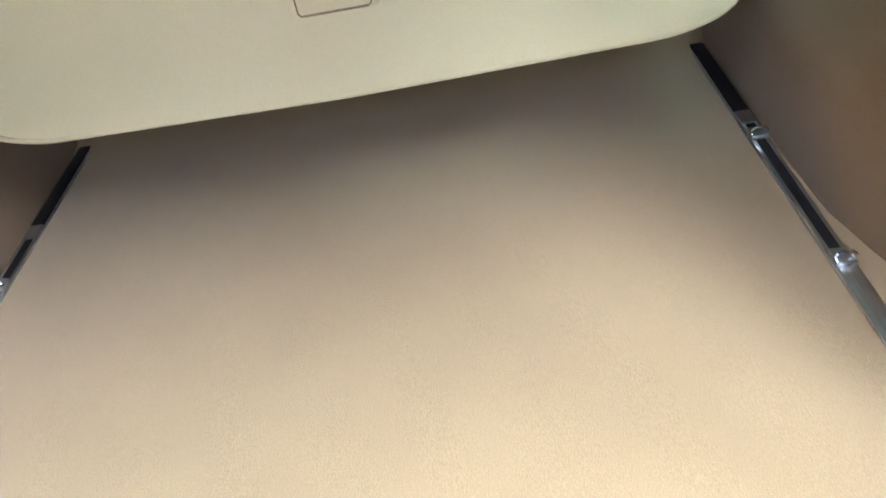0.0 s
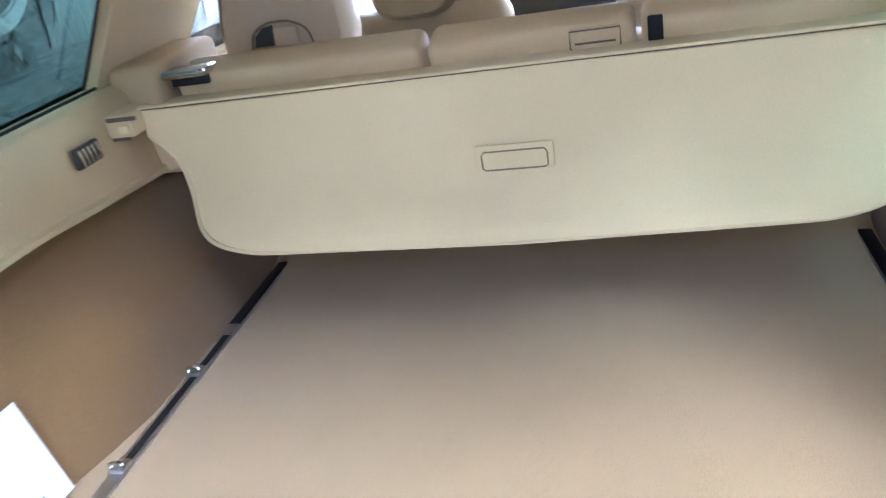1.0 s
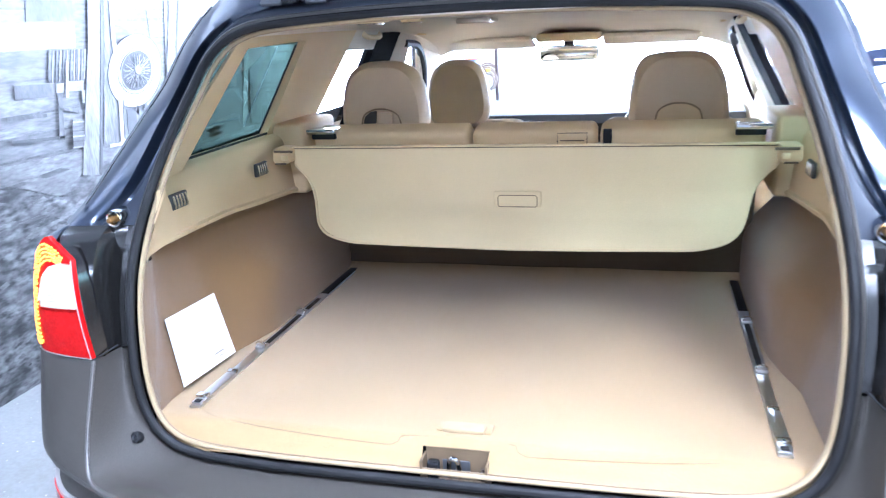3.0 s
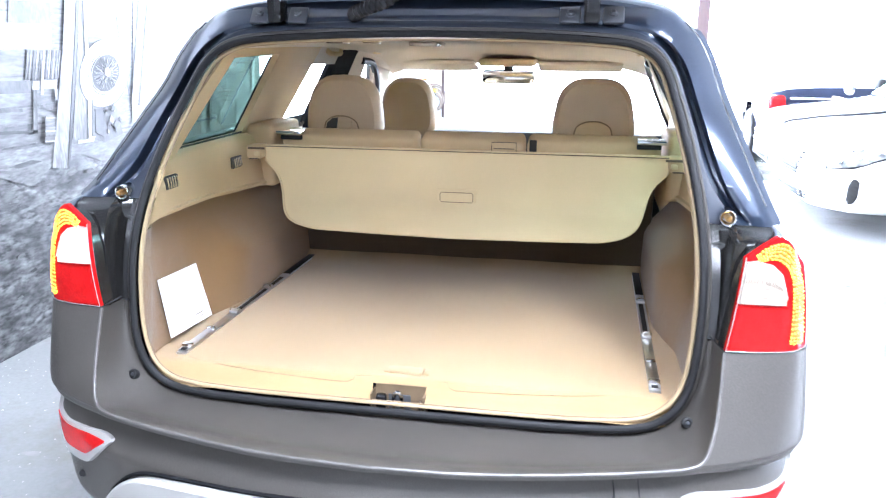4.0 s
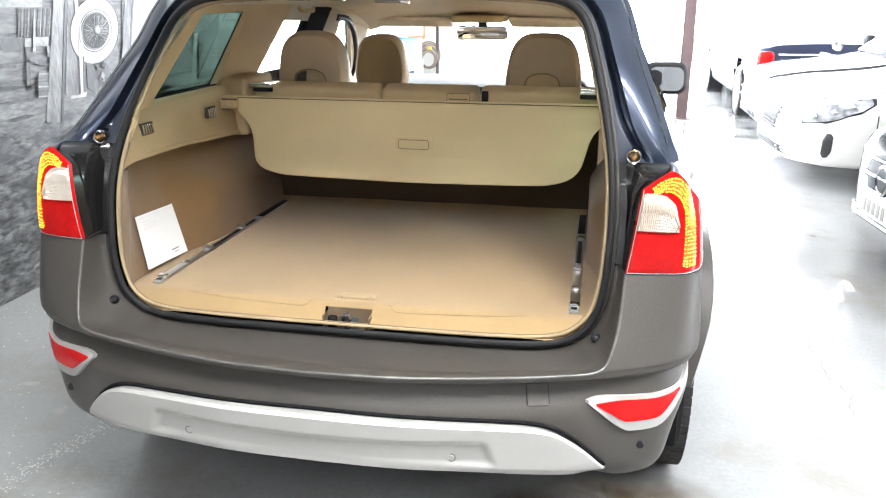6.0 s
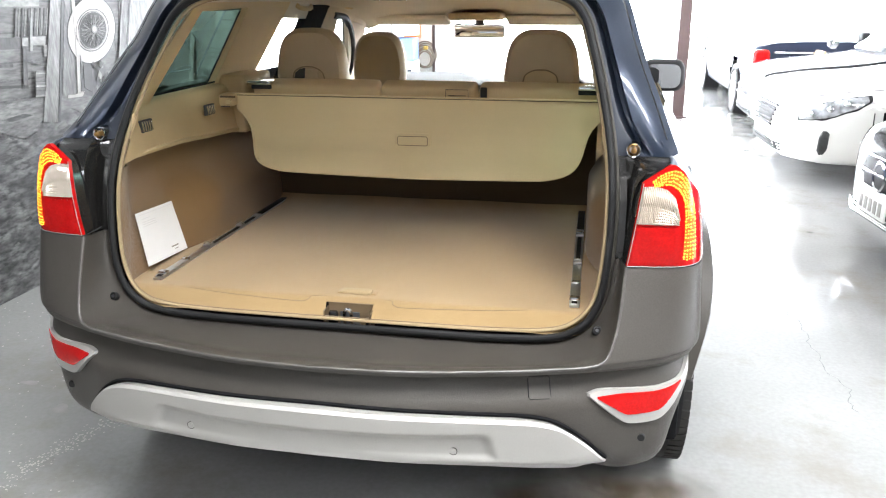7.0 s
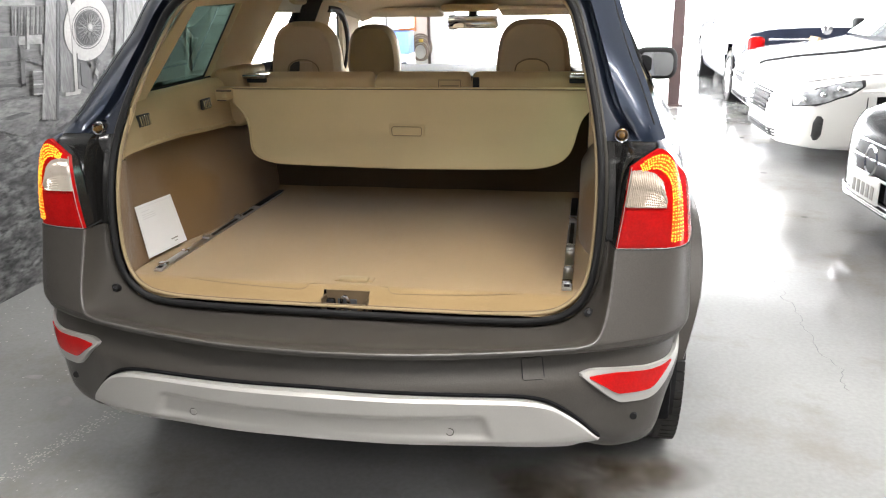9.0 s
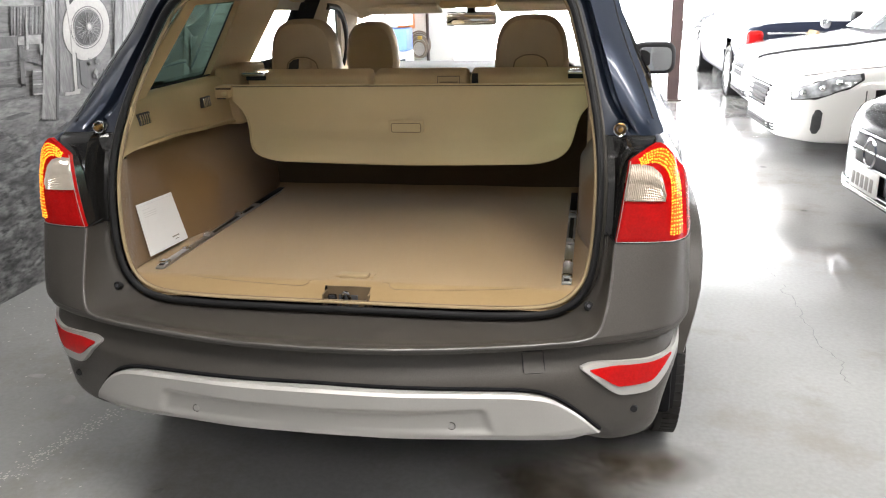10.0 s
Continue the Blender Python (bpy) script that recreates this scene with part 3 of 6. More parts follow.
part("pipe", tube([(-1.775, PY - 0.03, 0.0), (-1.775, PY - 0.03, CEIL_Z)], 0.022, 12), M_STEEL, pipe)

# marks on the floor
ground = bpy.data.objects["floor"]
M_CRACK = mat("dark_crack", (0.11, 0.11, 0.11), 0.8, 0, 0.2, 30)
M_STAIN = mat("oily_floor_stain", (0.17, 0.165, 0.155), 0.35, 0, 0.3, 12)
M_DUST = mat("pale_floor_scuff", (0.42, 0.405, 0.37), 0.9, 0, 0.2, 30)


def floor_ribbon(name, pts, width, material, z=0.0015, seed=0, jitter=0.02):
    r = random.Random(seed)
    line = []
    for a, b in zip(pts, pts[1:]):
        for k in range(8):
            t = k / 8
            line.append((a[0] + (b[0] - a[0]) * t + r.uniform(-jitter, jitter), a[1] + (b[1] - a[1]) * t))
    line.append(pts[-1])
    bm = bmesh.new()
    add_grid(bm, [[(x - width * r.uniform(0.2, 1), y, z), (x + width * r.uniform(0.2, 1), y, z)] for x, y in line])
    return part(name, bm, material, ground)


def floor_blot(x, y, rx, ry, material, seed, z=0.002, wave=1.0):
    r = random.Random(seed)
    n = 22
    ph = [r.uniform(0, 6.28) for _ in range(4)]
    bm = bmesh.new()
    vs = []
    for k in range(n):
        t = 2 * math.pi * k / n
        q = 1 + wave * (0.22 * math.sin(2 * t + ph[0]) + 0.16 * math.sin(3 * t + ph[1]) + 0.10 * math.sin(5 * t + ph[2]))
        vs.append(bm.verts.new((x + rx * q * math.cos(t), y + ry * q * math.sin(t), z)))
    bm.faces.new(vs)
    return part("floor_stain", bm, material, ground)


floor_ribbon("crack", [(1.47, 2.95), (1.46, 2.6), (1.50, 2.35)], 0.0018, M_CRACK, seed=1)
floor_ribbon("crack", [(1.50, 2.25), (1.52, 1.95), (1.50, 1.70), (1.545, 1.45), (1.53, 1.25)], 0.0022, M_CRACK, seed=2)
floor_ribbon("joint_line", [(1.2, 4.2), (1.7, 4.22), (2.2, 4.2)], 0.002, M_CRACK, seed=3, jitter=0.0)
for k, (x, y, rx, ry) in enumerate(((-1.23, 0.76, 0.035, 0.03), (-1.05, 0.45, 0.02, 0.025), (-0.86, 0.49, 0.025, 0.02), (-1.47, 0.92, 0.03, 0.02), (-0.62, 0.30, 0.012, 0.015), (-1.6, 0.35, 0.04, 0.03), (-1.35, 1.4, 0.03, 0.05))):
    floor_blot(x, y, rx, ry, M_STAIN, 10 + k)
# brown blotches, with the car's reflection in the floor painted in
M_BROWNMARK = mat("brown_stain_with_reflection", (0.105, 0.075, 0.042), 0.2, 0, 0.35, 5, fine=0.2, fscale=30)


def fade_out(m, scale):
    """Lets a mark of stain and painted reflection break up and fade towards its own edge."""
    nt = m.node_tree
    tc = nt.nodes.new("ShaderNodeTexCoord")
    mp = nt.nodes.new("ShaderNodeMapping")
    mp.inputs["Location"].default_value, mp.inputs["Scale"].default_value = (-1, -1, 0), (2, 2, 0)
    nt.links.new(tc.outputs["Generated"], mp.inputs["Vector"])
    gr = nt.nodes.new("ShaderNodeTexGradient")
    gr.gradient_type = "SPHERICAL"
    nt.links.new(mp.outputs[0], gr.inputs["Vector"])
    no = nt.nodes.new("ShaderNodeTexNoise")
    no.inputs["Scale"].default_value, no.inputs["Detail"].default_value = scale, 6
    nt.links.new(tc.outputs["Object"], no.inputs["Vector"])
    rg = nt.nodes.new("ShaderNodeMapRange")
    rg.inputs["From Min"].default_value, rg.inputs["From Max"].default_value = 0.12, 0.95
    nt.links.new(no.outputs["Fac"], rg.inputs["Value"])
    g2 = nt.nodes.new("ShaderNodeMapRange")
    g2.inputs["From Min"].default_value, g2.inputs["From Max"].default_value = 0.16, 0.75
    nt.links.new(gr.outputs["Fac"], g2.inputs["Value"])
    mu = nt.nodes.new("ShaderNodeMath")
    mu.operation = "MULTIPLY"
    nt.links.new(rg.outputs[0], mu.inputs[0])
    nt.links.new(g2.outputs[0], mu.inputs[1])
    nt.links.new(mu.outputs[0], nt.nodes["Principled BSDF"].inputs["Alpha"])


fade_out(M_BROWNMARK, 8)
for k, (x, y, rx, ry) in enumerate(((0.66, 0.60, 0.34, 0.20), (0.44, 0.50, 0.30, 0.16), (0.84, 0.66, 0.20, 0.14), (0.60, 0.42, 0.30, 0.10))):
    floor_blot(x, y, rx, ry, M_BROWNMARK, 40 + k, 0.0018 + 0.0006 * k, 0.08)
r = random.Random(9)
bm = bmesh.new()
for k in range(760):
    t = r.random()
    if k % 9 in (1, 2, 4, 5):
        x, y = -1.17 + 0.16 * t + r.gauss(0, 0.022), 0.12 + 0.60 * t + r.gauss(0, 0.02)
    else:
        x, y = r.uniform(-2.1, -0.85), r.uniform(-0.1, 1.9)
    s = r.uniform(0.0015, 0.005)
    a = r.uniform(0, 6.28)
    bm.faces.new([bm.verts.new((x + s * math.cos(a + q) * r.uniform(0.5, 1.4), y + s * math.sin(a + q), 0.0022)) for q in (0, 1.7, 3.3, 4.9)])
tagged(part("floor_flakes", bm, M_DUST, ground), kind="stuff")

# ---------------------------------------------------------------- the estate car
car = thing("estate_car", "dark blue estate car with grey plastic bumper and open tailgate", "car")
SIDES = (-1, 1)

# plan of the rear bumper's skin (half): x, y along its outline, and its run
PLAN = smooth_line([(0, 0.0, 0), (0.2, 0.012, 0), (0.4, 0.05, 0), (0.55, 0.092, 0), (0.62, 0.120, 0), (0.69, 0.152, 0), (0.75, 0.186, 0),
                    (0.795, 0.230, 0), (0.818, 0.285, 0), (0.830, 0.37, 0), (0.838, 0.46, 0), (0.8445, 0.585, 0)], 6)
RUN = [0.0]
for a, b in zip(PLAN, PLAN[1:]):
    RUN.append(RUN[-1] + (b - a).length)
# how far the skin lies ahead of its plan line, by height
SECTION = [(0.28, 0.26), (0.36, 0.15), (0.385, 0.085), (0.400, 0.030), (0.43, 0.012), (0.50, 0.006), (0.545, 0.004), (0.56, 0.013), (0.58, 0.027), (0.598, 0.038), (0.610, 0.041), (0.617, 0.032), (0.621, 0.014), (0.625, 0.006), (0.632, 0.004), (0.638, 0.003)]
CORNER = [(0.28, 0.26), (0.30, 0.20), (0.33, 0.085), (0.345, 0.055), (0.37, 0.032), (0.40, 0.020), (0.45, 0.013), (0.52, 0.010), (0.58, 0.013), (0.600, 0.018), (0.611, 0.021), (0.617, 0.016), (0.622, 0.007), (0.628, 0.003), (0.638, 0.002)]


def skin(s, z, off=0.0, side=1):
    """A point of the bumper's skin at run s and height z, off metres proud."""
    x, y = float(np.interp(s, RUN, [p.x for p in PLAN])), float(np.interp(s, RUN, [p.y for p in PLAN]))
    x2, y2 = float(np.interp(s + 0.01, RUN, [p.x for p in PLAN])), float(np.interp(s + 0.01, RUN, [p.y for p in PLAN]))
    x1, y1 = float(np.interp(s - 0.01, RUN, [p.x for p in PLAN])), float(np.interp(s - 0.01, RUN, [p.y for p in PLAN]))
    t = Vector((x2 - x1, y2 - y1, 0)).normalized()
    nrm = Vector((t.y, -t.x, 0))
    g = sstep(0.56, 0.72, s)
    inset = lerp_table(SECTION, z) * (1 - g) + lerp_table(CORNER, z) * g
    inset += 0.026 * sstep(0.79, 0.90, s) * (1 - sstep(0.40, 0.56, z))
    q = Vector((x, y, z)) + nrm * (off - inset)
    return Vector((side * q.x, q.y, q.z))


SMAX = RUN[-1]


def mirrored_rows(half):
    """rows of a half, from the middle outwards, made whole."""
    return [flip_x(r)[::-1][:-1] + [Vector(p) for p in r] for r in half]


# opening of the tailgate (half), from the middle of the sill up to the middle of the header
OPEN = smooth_line([(0, 0.262, 0.630), (0.20, 0.262, 0.630), (0.36, 0.264, 0.631), (0.48, 0.266, 0.638), (0.545, 0.268, 0.660), (0.585, 0.274, 0.71),
                    (0.602, 0.285, 0.80), (0.607, 0.315, 0.935), (0.598, 0.365, 1.05), (0.574, 0.437, 1.17), (0.546, 0.505, 1.27),
                    (0.522, 0.553, 1.336), (0.480, 0.583, 1.373), (0.40, 0.596, 1.388), (0.2, 0.603, 1.398), (0, 0.605, 1.401)], 5)


def outward(line, i):
    a, b = line[max(i - 1, 0)], line[min(i + 1, len(line) - 1)]
    t = (b - a).normalized()
    if i in (0, len(line) - 1):
        return Vector((0, 0, -1 if i == 0 else 1))
    return Vector((t.z, 0, -t.x)).normalized()


def offset_open(d, dy):
    return [p + outward(OPEN, i) * d + Vector((0, dy, 0)) for i, p in enumerate(OPEN)]


def whole(half):
    return half + flip_x(half)[::-1][1:-1]


# --- bumper: outer belt, corners up to the lamps, shelf under the opening
bm = bmesh.new()
ZS = [0.28, 0.30, 0.33, 0.35, 0.365, 0.38, 0.395, 0.41, 0.43, 0.47, 0.50, 0.535, 0.55, 0.565, 0.58, 0.598, 0.605, 0.610, 0.6135, 0.617, 0.619, 0.621, 0.623, 0.625, 0.628, 0.632, 0.635, 0.638]
SS = [SMAX * k / 60 for k in range(61)]
add_grid(bm, mirrored_rows([[skin(s, z) for s in SS] for z in ZS]))
# corner skin between the crease and the tail lamp
LAMP_PLAN = smooth_line([(0.650, 0.224, 0), (0.70, 0.230, 0), (0.75, 0.241, 0), (0.787, 0.256, 0), (0.808, 0.280, 0), (0.819, 0.32, 0), (0.829, 0.385, 0), (0.838, 0.48, 0), (0.847, 0.62, 0)], 5)
N = len(LAMP_PLAN)


def run_of(x):
    return float(np.interp(x, [p.x for p in PLAN], RUN))


# the crease (half): along the belt, round the corner and up to the foot of the lamp
CREASE = [skin(run_of(0.575 * k / 24), 0.638) for k in range(25)]
CREASE += smooth_line([CREASE[-1], (0.604, 0.115, 0.643), (0.621, 0.128, 0.656), (0.632, 0.146, 0.684), (0.640, 0.168, 0.720), (0.646, 0.196, 0.770), (0.650, 0.224, 0.826)], 5)[1:]
RISE = CREASE[24:]
for side in SIDES:
    rows = []
    for j in range(len(RISE)):
        c = RISE[j]
        f = (c.z - 0.638) / (0.826 - 0.638)
        base_x = lerp_table([(0, 0.575), (1, 0.650)], f)
        row = []
        for k in range(N):
            u = k / (N - 1)
            foot = skin(run_of(0.575) + (SMAX - run_of(0.575)) * u, 0.638)
            head = LAMP_PLAN[k]
            p = foot.lerp(head, f ** 1.1)
            start = foot.lerp(head, f ** 1.1) if k else p
            shift = (c - (skin(run_of(0.575), 0.638).lerp(LAMP_PLAN[0], f ** 1.1))) * (1 - u) ** 2
            q = p + Vector((shift.x, shift.y, 0))
            row.append(Vector((side * q.x, q.y, c.z)))
        rows.append(row)
    add_grid(bm, rows)
# the recess between the crease and the seal
NC = len(CREASE)
IOP = [0.0] * NC
I_UP = min(range(len(OPEN)), key=lambda i: abs(OPEN[i].z - 0.826) + (0 if OPEN[i].x > 0.55 else 9))
for k in range(NC):
    IOP[k] = 15.0 * k / 24 if k <= 24 else 15.0 + (I_UP - 15.0) * ((k - 24) / (NC - 25)) ** 0.9


def open_i(i, d, dy):
    k = min(int(i), len(OPEN) - 2)
    a = OPEN[k] + outward(OPEN, k) * d
    b = OPEN[k + 1] + outward(OPEN, k + 1) * d
    return a.lerp(b, i - k) + Vector((0, dy, 0))


half_rows = []
for j in range(11):
    u = j / 10
    row = []
    for k in range(NC):
        a = CREASE[k]
        b = open_i(IOP[k], 0.024, 0.004)
        up = sstep(24, NC - 1, k)
        p = a.lerp(b, u)
        flat_z = a.z + (b.z - a.z) * sstep(0.02, 0.45, u)
        p.z = flat_z * (1 - up) + p.z * up
        p.y += 0.030 * math.sin(math.pi * min(u * 1.15, 1)) * up
        row.append(p)
    half_rows.append(row)
add_grid(bm, mirrored_rows(half_rows))
add_line = [Vector((p.x, p.y + 0.0015, p.z - 0.0015)) for p in CREASE]
bumper = part("bumper", bm, M_CLAD, car, "dark grey textured plastic rear bumper", 40)
# thin lighter tube paints the highlight on the crease
part("bumper_crease", tube(flip_x(add_line)[::-1][:-1] + add_line, 0.0036, 10), M_CREASEGLINT, bumper, "lighter edge along the bumper, a highlight put into its colour")


def skin_patch(name, top, bottom, s0, s1, off, material, parent, side=1, n=40, m=8, whole_width=False, relief=None, label=""):
    rows = []
    for j in range(m + 1):
        row = []
        for k in range(n + 1):
            s = s0 + (s1 - s0) * k / n
            zt, zb = lerp_table(top, s), lerp_table(bottom, s)
            z = zb + (zt - zb) * j / m
            o = off + (relief(s, z) if relief else 0)
            row.append(skin(abs(s), z, o, side if not whole_width else (1 if s >= 0 else -1)))
        rows.append(row)
    bm = grid(rows)
    bmesh.ops.recalc_face_normals(bm, faces=bm.faces)
    # rim that closes the edge down to the skin
    edge = [e for e in bm.edges if len(e.link_faces) == 1]
    r = bmesh.ops.extrude_edge_only(bm, edges=edge)
    for v in [v for v in r["geom"] if isinstance(v, bmesh.types.BMVert)]:
        c = Vector((0, 0.6, v.co.z))
        v.co = v.co + (c - v.co).normalized() * (abs(off) + 0.012)
    return part(name, bm, material, parent, label, 40)


def both(table):
    return [(-s, z) for s, z in table[::-1] if s > 0] + table


def smooth_table(table, n=8):
    return [(p.x, p.y) for p in smooth_line([(a, b, 0) for a, b in table], n)]


SKID_TOP = both(smooth_table([(0, 0.548), (0.25, 0.542), (0.40, 0.534), (0.47, 0.527), (0.52, 0.514), (0.56, 0.490), (0.60, 0.456), (0.635, 0.420), (0.662, 0.392)]))
SKID_BOT = both(smooth_table([(0, 0.430), (0.30, 0.421), (0.50, 0.404), (0.662, 0.386)]))


def skid_relief(s, z):
    a = abs(s)
    end = 0.405 - 0.35 * max(z - 0.44, 0)
    inside = (1 - sstep(end - 0.022, end, a)) * (1 - sstep(0.484, 0.506, z)) * sstep(0.425, 0.452, z)
    # an even face, whatever the bumper does behind it
    even = (lerp_table(SECTION, z) - lerp_table([(0.386, 0.024), (0.43, 0.012), (0.56, 0.003)], z)) * (1 - sstep(0.56, 0.66, a))
    edge = lerp_table(SKID_TOP, s) - z
    lip = 0.007 * sstep(0.0, 0.006, edge)
    foot = z - lerp_table(SKID_BOT, s)
    return even - 0.012 * inside + lip - 0.010 * (1 - sstep(0.0, 0.022, foot)) - 0.006 * sstep(0.50, 0.66, a)


skid = skin_patch("skid_plate", SKID_TOP, SKID_BOT, -0.662, 0.662, 0.020, M_SILVER, car, whole_width=True, n=170, m=40, relief=skid_relief, label="satin silver painted skid plate")
gap_line = [skin(abs(s), lerp_table(SKID_TOP, s) + 0.0045, 0.003, 1 if s >= 0 else -1) for s in [-0.655 + 1.31 * k / 120 for k in range(121)]]
part("skid_gap", tube(gap_line, 0.0045, 6), M_MATTBLACK, skid, "dark gap above the skid plate")
for s in (-0.298, 0.306):
    p = skin(abs(s), 0.456, 0.0265 + skid_relief(s, 0.456), 1 if s > 0 else -1)
    bm = lathe([(0.0001, 0.0045), (0.007, 0.0045), (0.0078, 0.006), (0.0078, 0.02)], "y", 20, p)
    part("parking_sensor", bm, M_SILVER, skid)
    bm = lathe([(0.0079, 0.0055), (0.0094, 0.0055), (0.0094, 0.02), (0.0079, 0.02)], "y", 24, p, close=True)
    part("sensor_ring", bm, M_CLAD, skid)

for side in SIDES:
    REF_TOP = smooth_table([(run_of(x), z) for x, z in ((0.592, 0.571), (0.624, 0.578), (0.70, 0.574), (0.738, 0.571), (0.785, 0.576), (0.806, 0.594), (0.816, 0.612))], 4)
    REF_BOT = smooth_table([(run_of(x), z) for x, z in ((0.592, 0.565), (0.606, 0.552), (0.64, 0.520), (0.663, 0.500), (0.682, 0.491), (0.730, 0.489), (0.754, 0.496), (0.775, 0.518), (0.797, 0.555), (0.816, 0.605))], 4)
    bez = skin_patch("reflector_bezel", REF_TOP, REF_BOT, run_of(0.592), run_of(0.816), 0.008, M_SILVER, car, side, 56, 12, label="silver surround of the bumper reflector")
    RT = smooth_table([(run_of(x), z) for x, z in ((0.608, 0.564), (0.66, 0.567), (0.70, 0.564), (0.738, 0.562), (0.770, 0.565), (0.788, 0.571))], 4)
    RB = smooth_table([(run_of(x), z) for x, z in ((0.608, 0.560), (0.636, 0.540), (0.660, 0.522), (0.678, 0.515), (0.728, 0.514), (0.748, 0.520), (0.768, 0.541), (0.788, 0.568))], 4)
    skin_patch("reflector_lens", RT, RB, run_of(0.608), run_of(0.788), 0.0105, M_RED, bez, side, 36, 8, label="red reflector")
    p = skin(run_of(0.712), 0.445, 0.001, side)
    part("corner_sensor", lathe([(0.0001, -0.003), (0.008, -0.003), (0.0095, 0.0), (0.0095, 0.01)], "y", 18, p), M_BLACK, car)

# tow eye cap, a shallow square in the bumper
TC = [(0.46, 0.606), (0.53, 0.605)]
TB = [(0.46, 0.566), (0.53, 0.565)]
cap = skin_patch("tow_eye_cap", TC, TB, 0.472, 0.518, 0.003, M_CLAD, car, 1, 8, 6, label="square grey plastic tow eye cover")
ring = []
for s, z in ((0.475, 0.565), (0.515, 0.565), (0.519, 0.569), (0.519, 0.603), (0.515, 0.607), (0.475, 0.607), (0.471, 0.603), (0.471, 0.569)):
    ring.append(skin(s, z, 0.0008))
part("cap_joint", tube(ring, 0.0016, 6, closed=True), M_BLACK, cap)

# --- painted rear frame around the opening
OUT = smooth_line([(0.650, 0.230, 0.826), (0.661, 0.236, 0.93), (0.671, 0.247, 0.99), (0.696, 0.258, 1.020), (0.718, 0.276, 1.038), (0.730, 0.318, 1.051), (0.717, 0.372, 1.088), (0.690, 0.440, 1.16), (0.664, 0.498, 1.225),
                   (0.642, 0.560, 1.288), (0.622, 0.603, 1.352), (0.602, 0.635, 1.396), (0.575, 0.652, 1.432), (0.542, 0.662, 1.459), (0.49, 0.670, 1.475), (0.40, 0.680, 1.486), (0.2, 0.690, 1.495), (0, 0.692, 1.498)], 6)
I0 = min(range(len(OPEN)), key=lambda i: abs(OPEN[i].z - 0.826) + (0 if OPEN[i].x > 0.55 else 9))
M_ = len(OUT)


def open_at(f, d, dy):
    i = I0 + f * (len(OPEN) - 1 - I0)
    k = min(int(i), len(OPEN) - 2)
    u = i - k
    a = OPEN[k] + outward(OPEN, k) * d
    b = OPEN[k + 1] + outward(OPEN, k + 1) * d
    return a.lerp(b, u) + Vector((0, dy, 0))


# matching of the two lines by height and then by width
def match_f(p):
    best, bf = 9, 0
    for k in range(201):
        f = k / 200
        q = open_at(f, 0.03, 0)
        d = abs(q.z - p.z * 0.965 + 0.004) + 1.6 * abs(q.x - p.x * 0.87) if p.z > 1.3 else abs(q.z - p.z + 0.01)
        if q.z < 0.8:
            d += 1
        if d < best:
            best, bf = d, f
    return bf


FS = [match_f(p) for p in OUT]
FS[0], FS[-1] = 0.0, 1.0
for k in range(1, M_):
    FS[k] = max(FS[k], FS[k - 1])
SPLIT_K = min(range(M_), key=lambda k: (OUT[k] - Vector((0.730, 0.318, 1.051))).length)


for _ in range(6):
    FS = FS[:1] + [(FS[k - 1] + 2 * FS[k] + FS[k + 1]) / 4 for k in range(1, M_ - 1)] + FS[-1:]


def pillar_rows():
    """Flat channel beside the seal, a deep gutter that swings outwards round the socket, and the proud outer panel."""
    rows = []
    for k in range(SPLIT_K, M_):
        e = OUT[k]
        a = open_at(FS[k], 0.018, 0.012)
        b = open_at(FS[k], 0.028, 0.012)
        fr = lerp_table([(1.053, 0.54), (1.062, 0.45), (1.078, 0.34), (1.10, 0.22), (1.13, 0.13), (1.18, 0.07), (1.25, 0.05), (1.39, 0.04), (1.44, 0.10), (1.50, 0.18)], e.z)
        gw = lerp_table([(1.053, 0.14), (1.10, 0.20), (1.20, 0.24), (1.40, 0.24), (1.46, 0.12)], e.z)
        deep = lerp_table([(1.053, 0.003), (1.066, 0.020), (1.09, 0.036), (1.38, 0.036), (1.45, 0.006), (1.50, 0.003)], e.z)
        up = lerp_table([(1.053, 0.001), (1.08, 0.008), (1.36, 0.010), (1.45, 0.003), (1.50, 0.0)], e.z)
        push = Vector((0, 1, 0)) if e.z < 1.44 else Vector((0, 0.8, -0.6))
        out_n = Vector((0.7, 0.7, 0.1)) if e.z < 1.42 else Vector((0, 0.9, 0.35))
        g = fr + gw
        at_ = (fr * 0.5, fr - 0.03, fr, fr + gw * 0.5, g - 0.02, g + 0.015, g + 0.05, g + (1 - g) * 0.35, g + (1 - g) * 0.7, 1.0)
        lift = (0.0, deep * 0.06, deep * 0.8, deep, deep * 0.85, -up * 0.45, -up * 0.95, -up * 1.1, -up * 0.9, 0.0)
        rows.append([a, b] + [b.lerp(e, min(f, 1.0)) + push * v for f, v in zip(at_, lift)] + [e + out_n * 0.010, e + out_n * 0.03])
    return rows


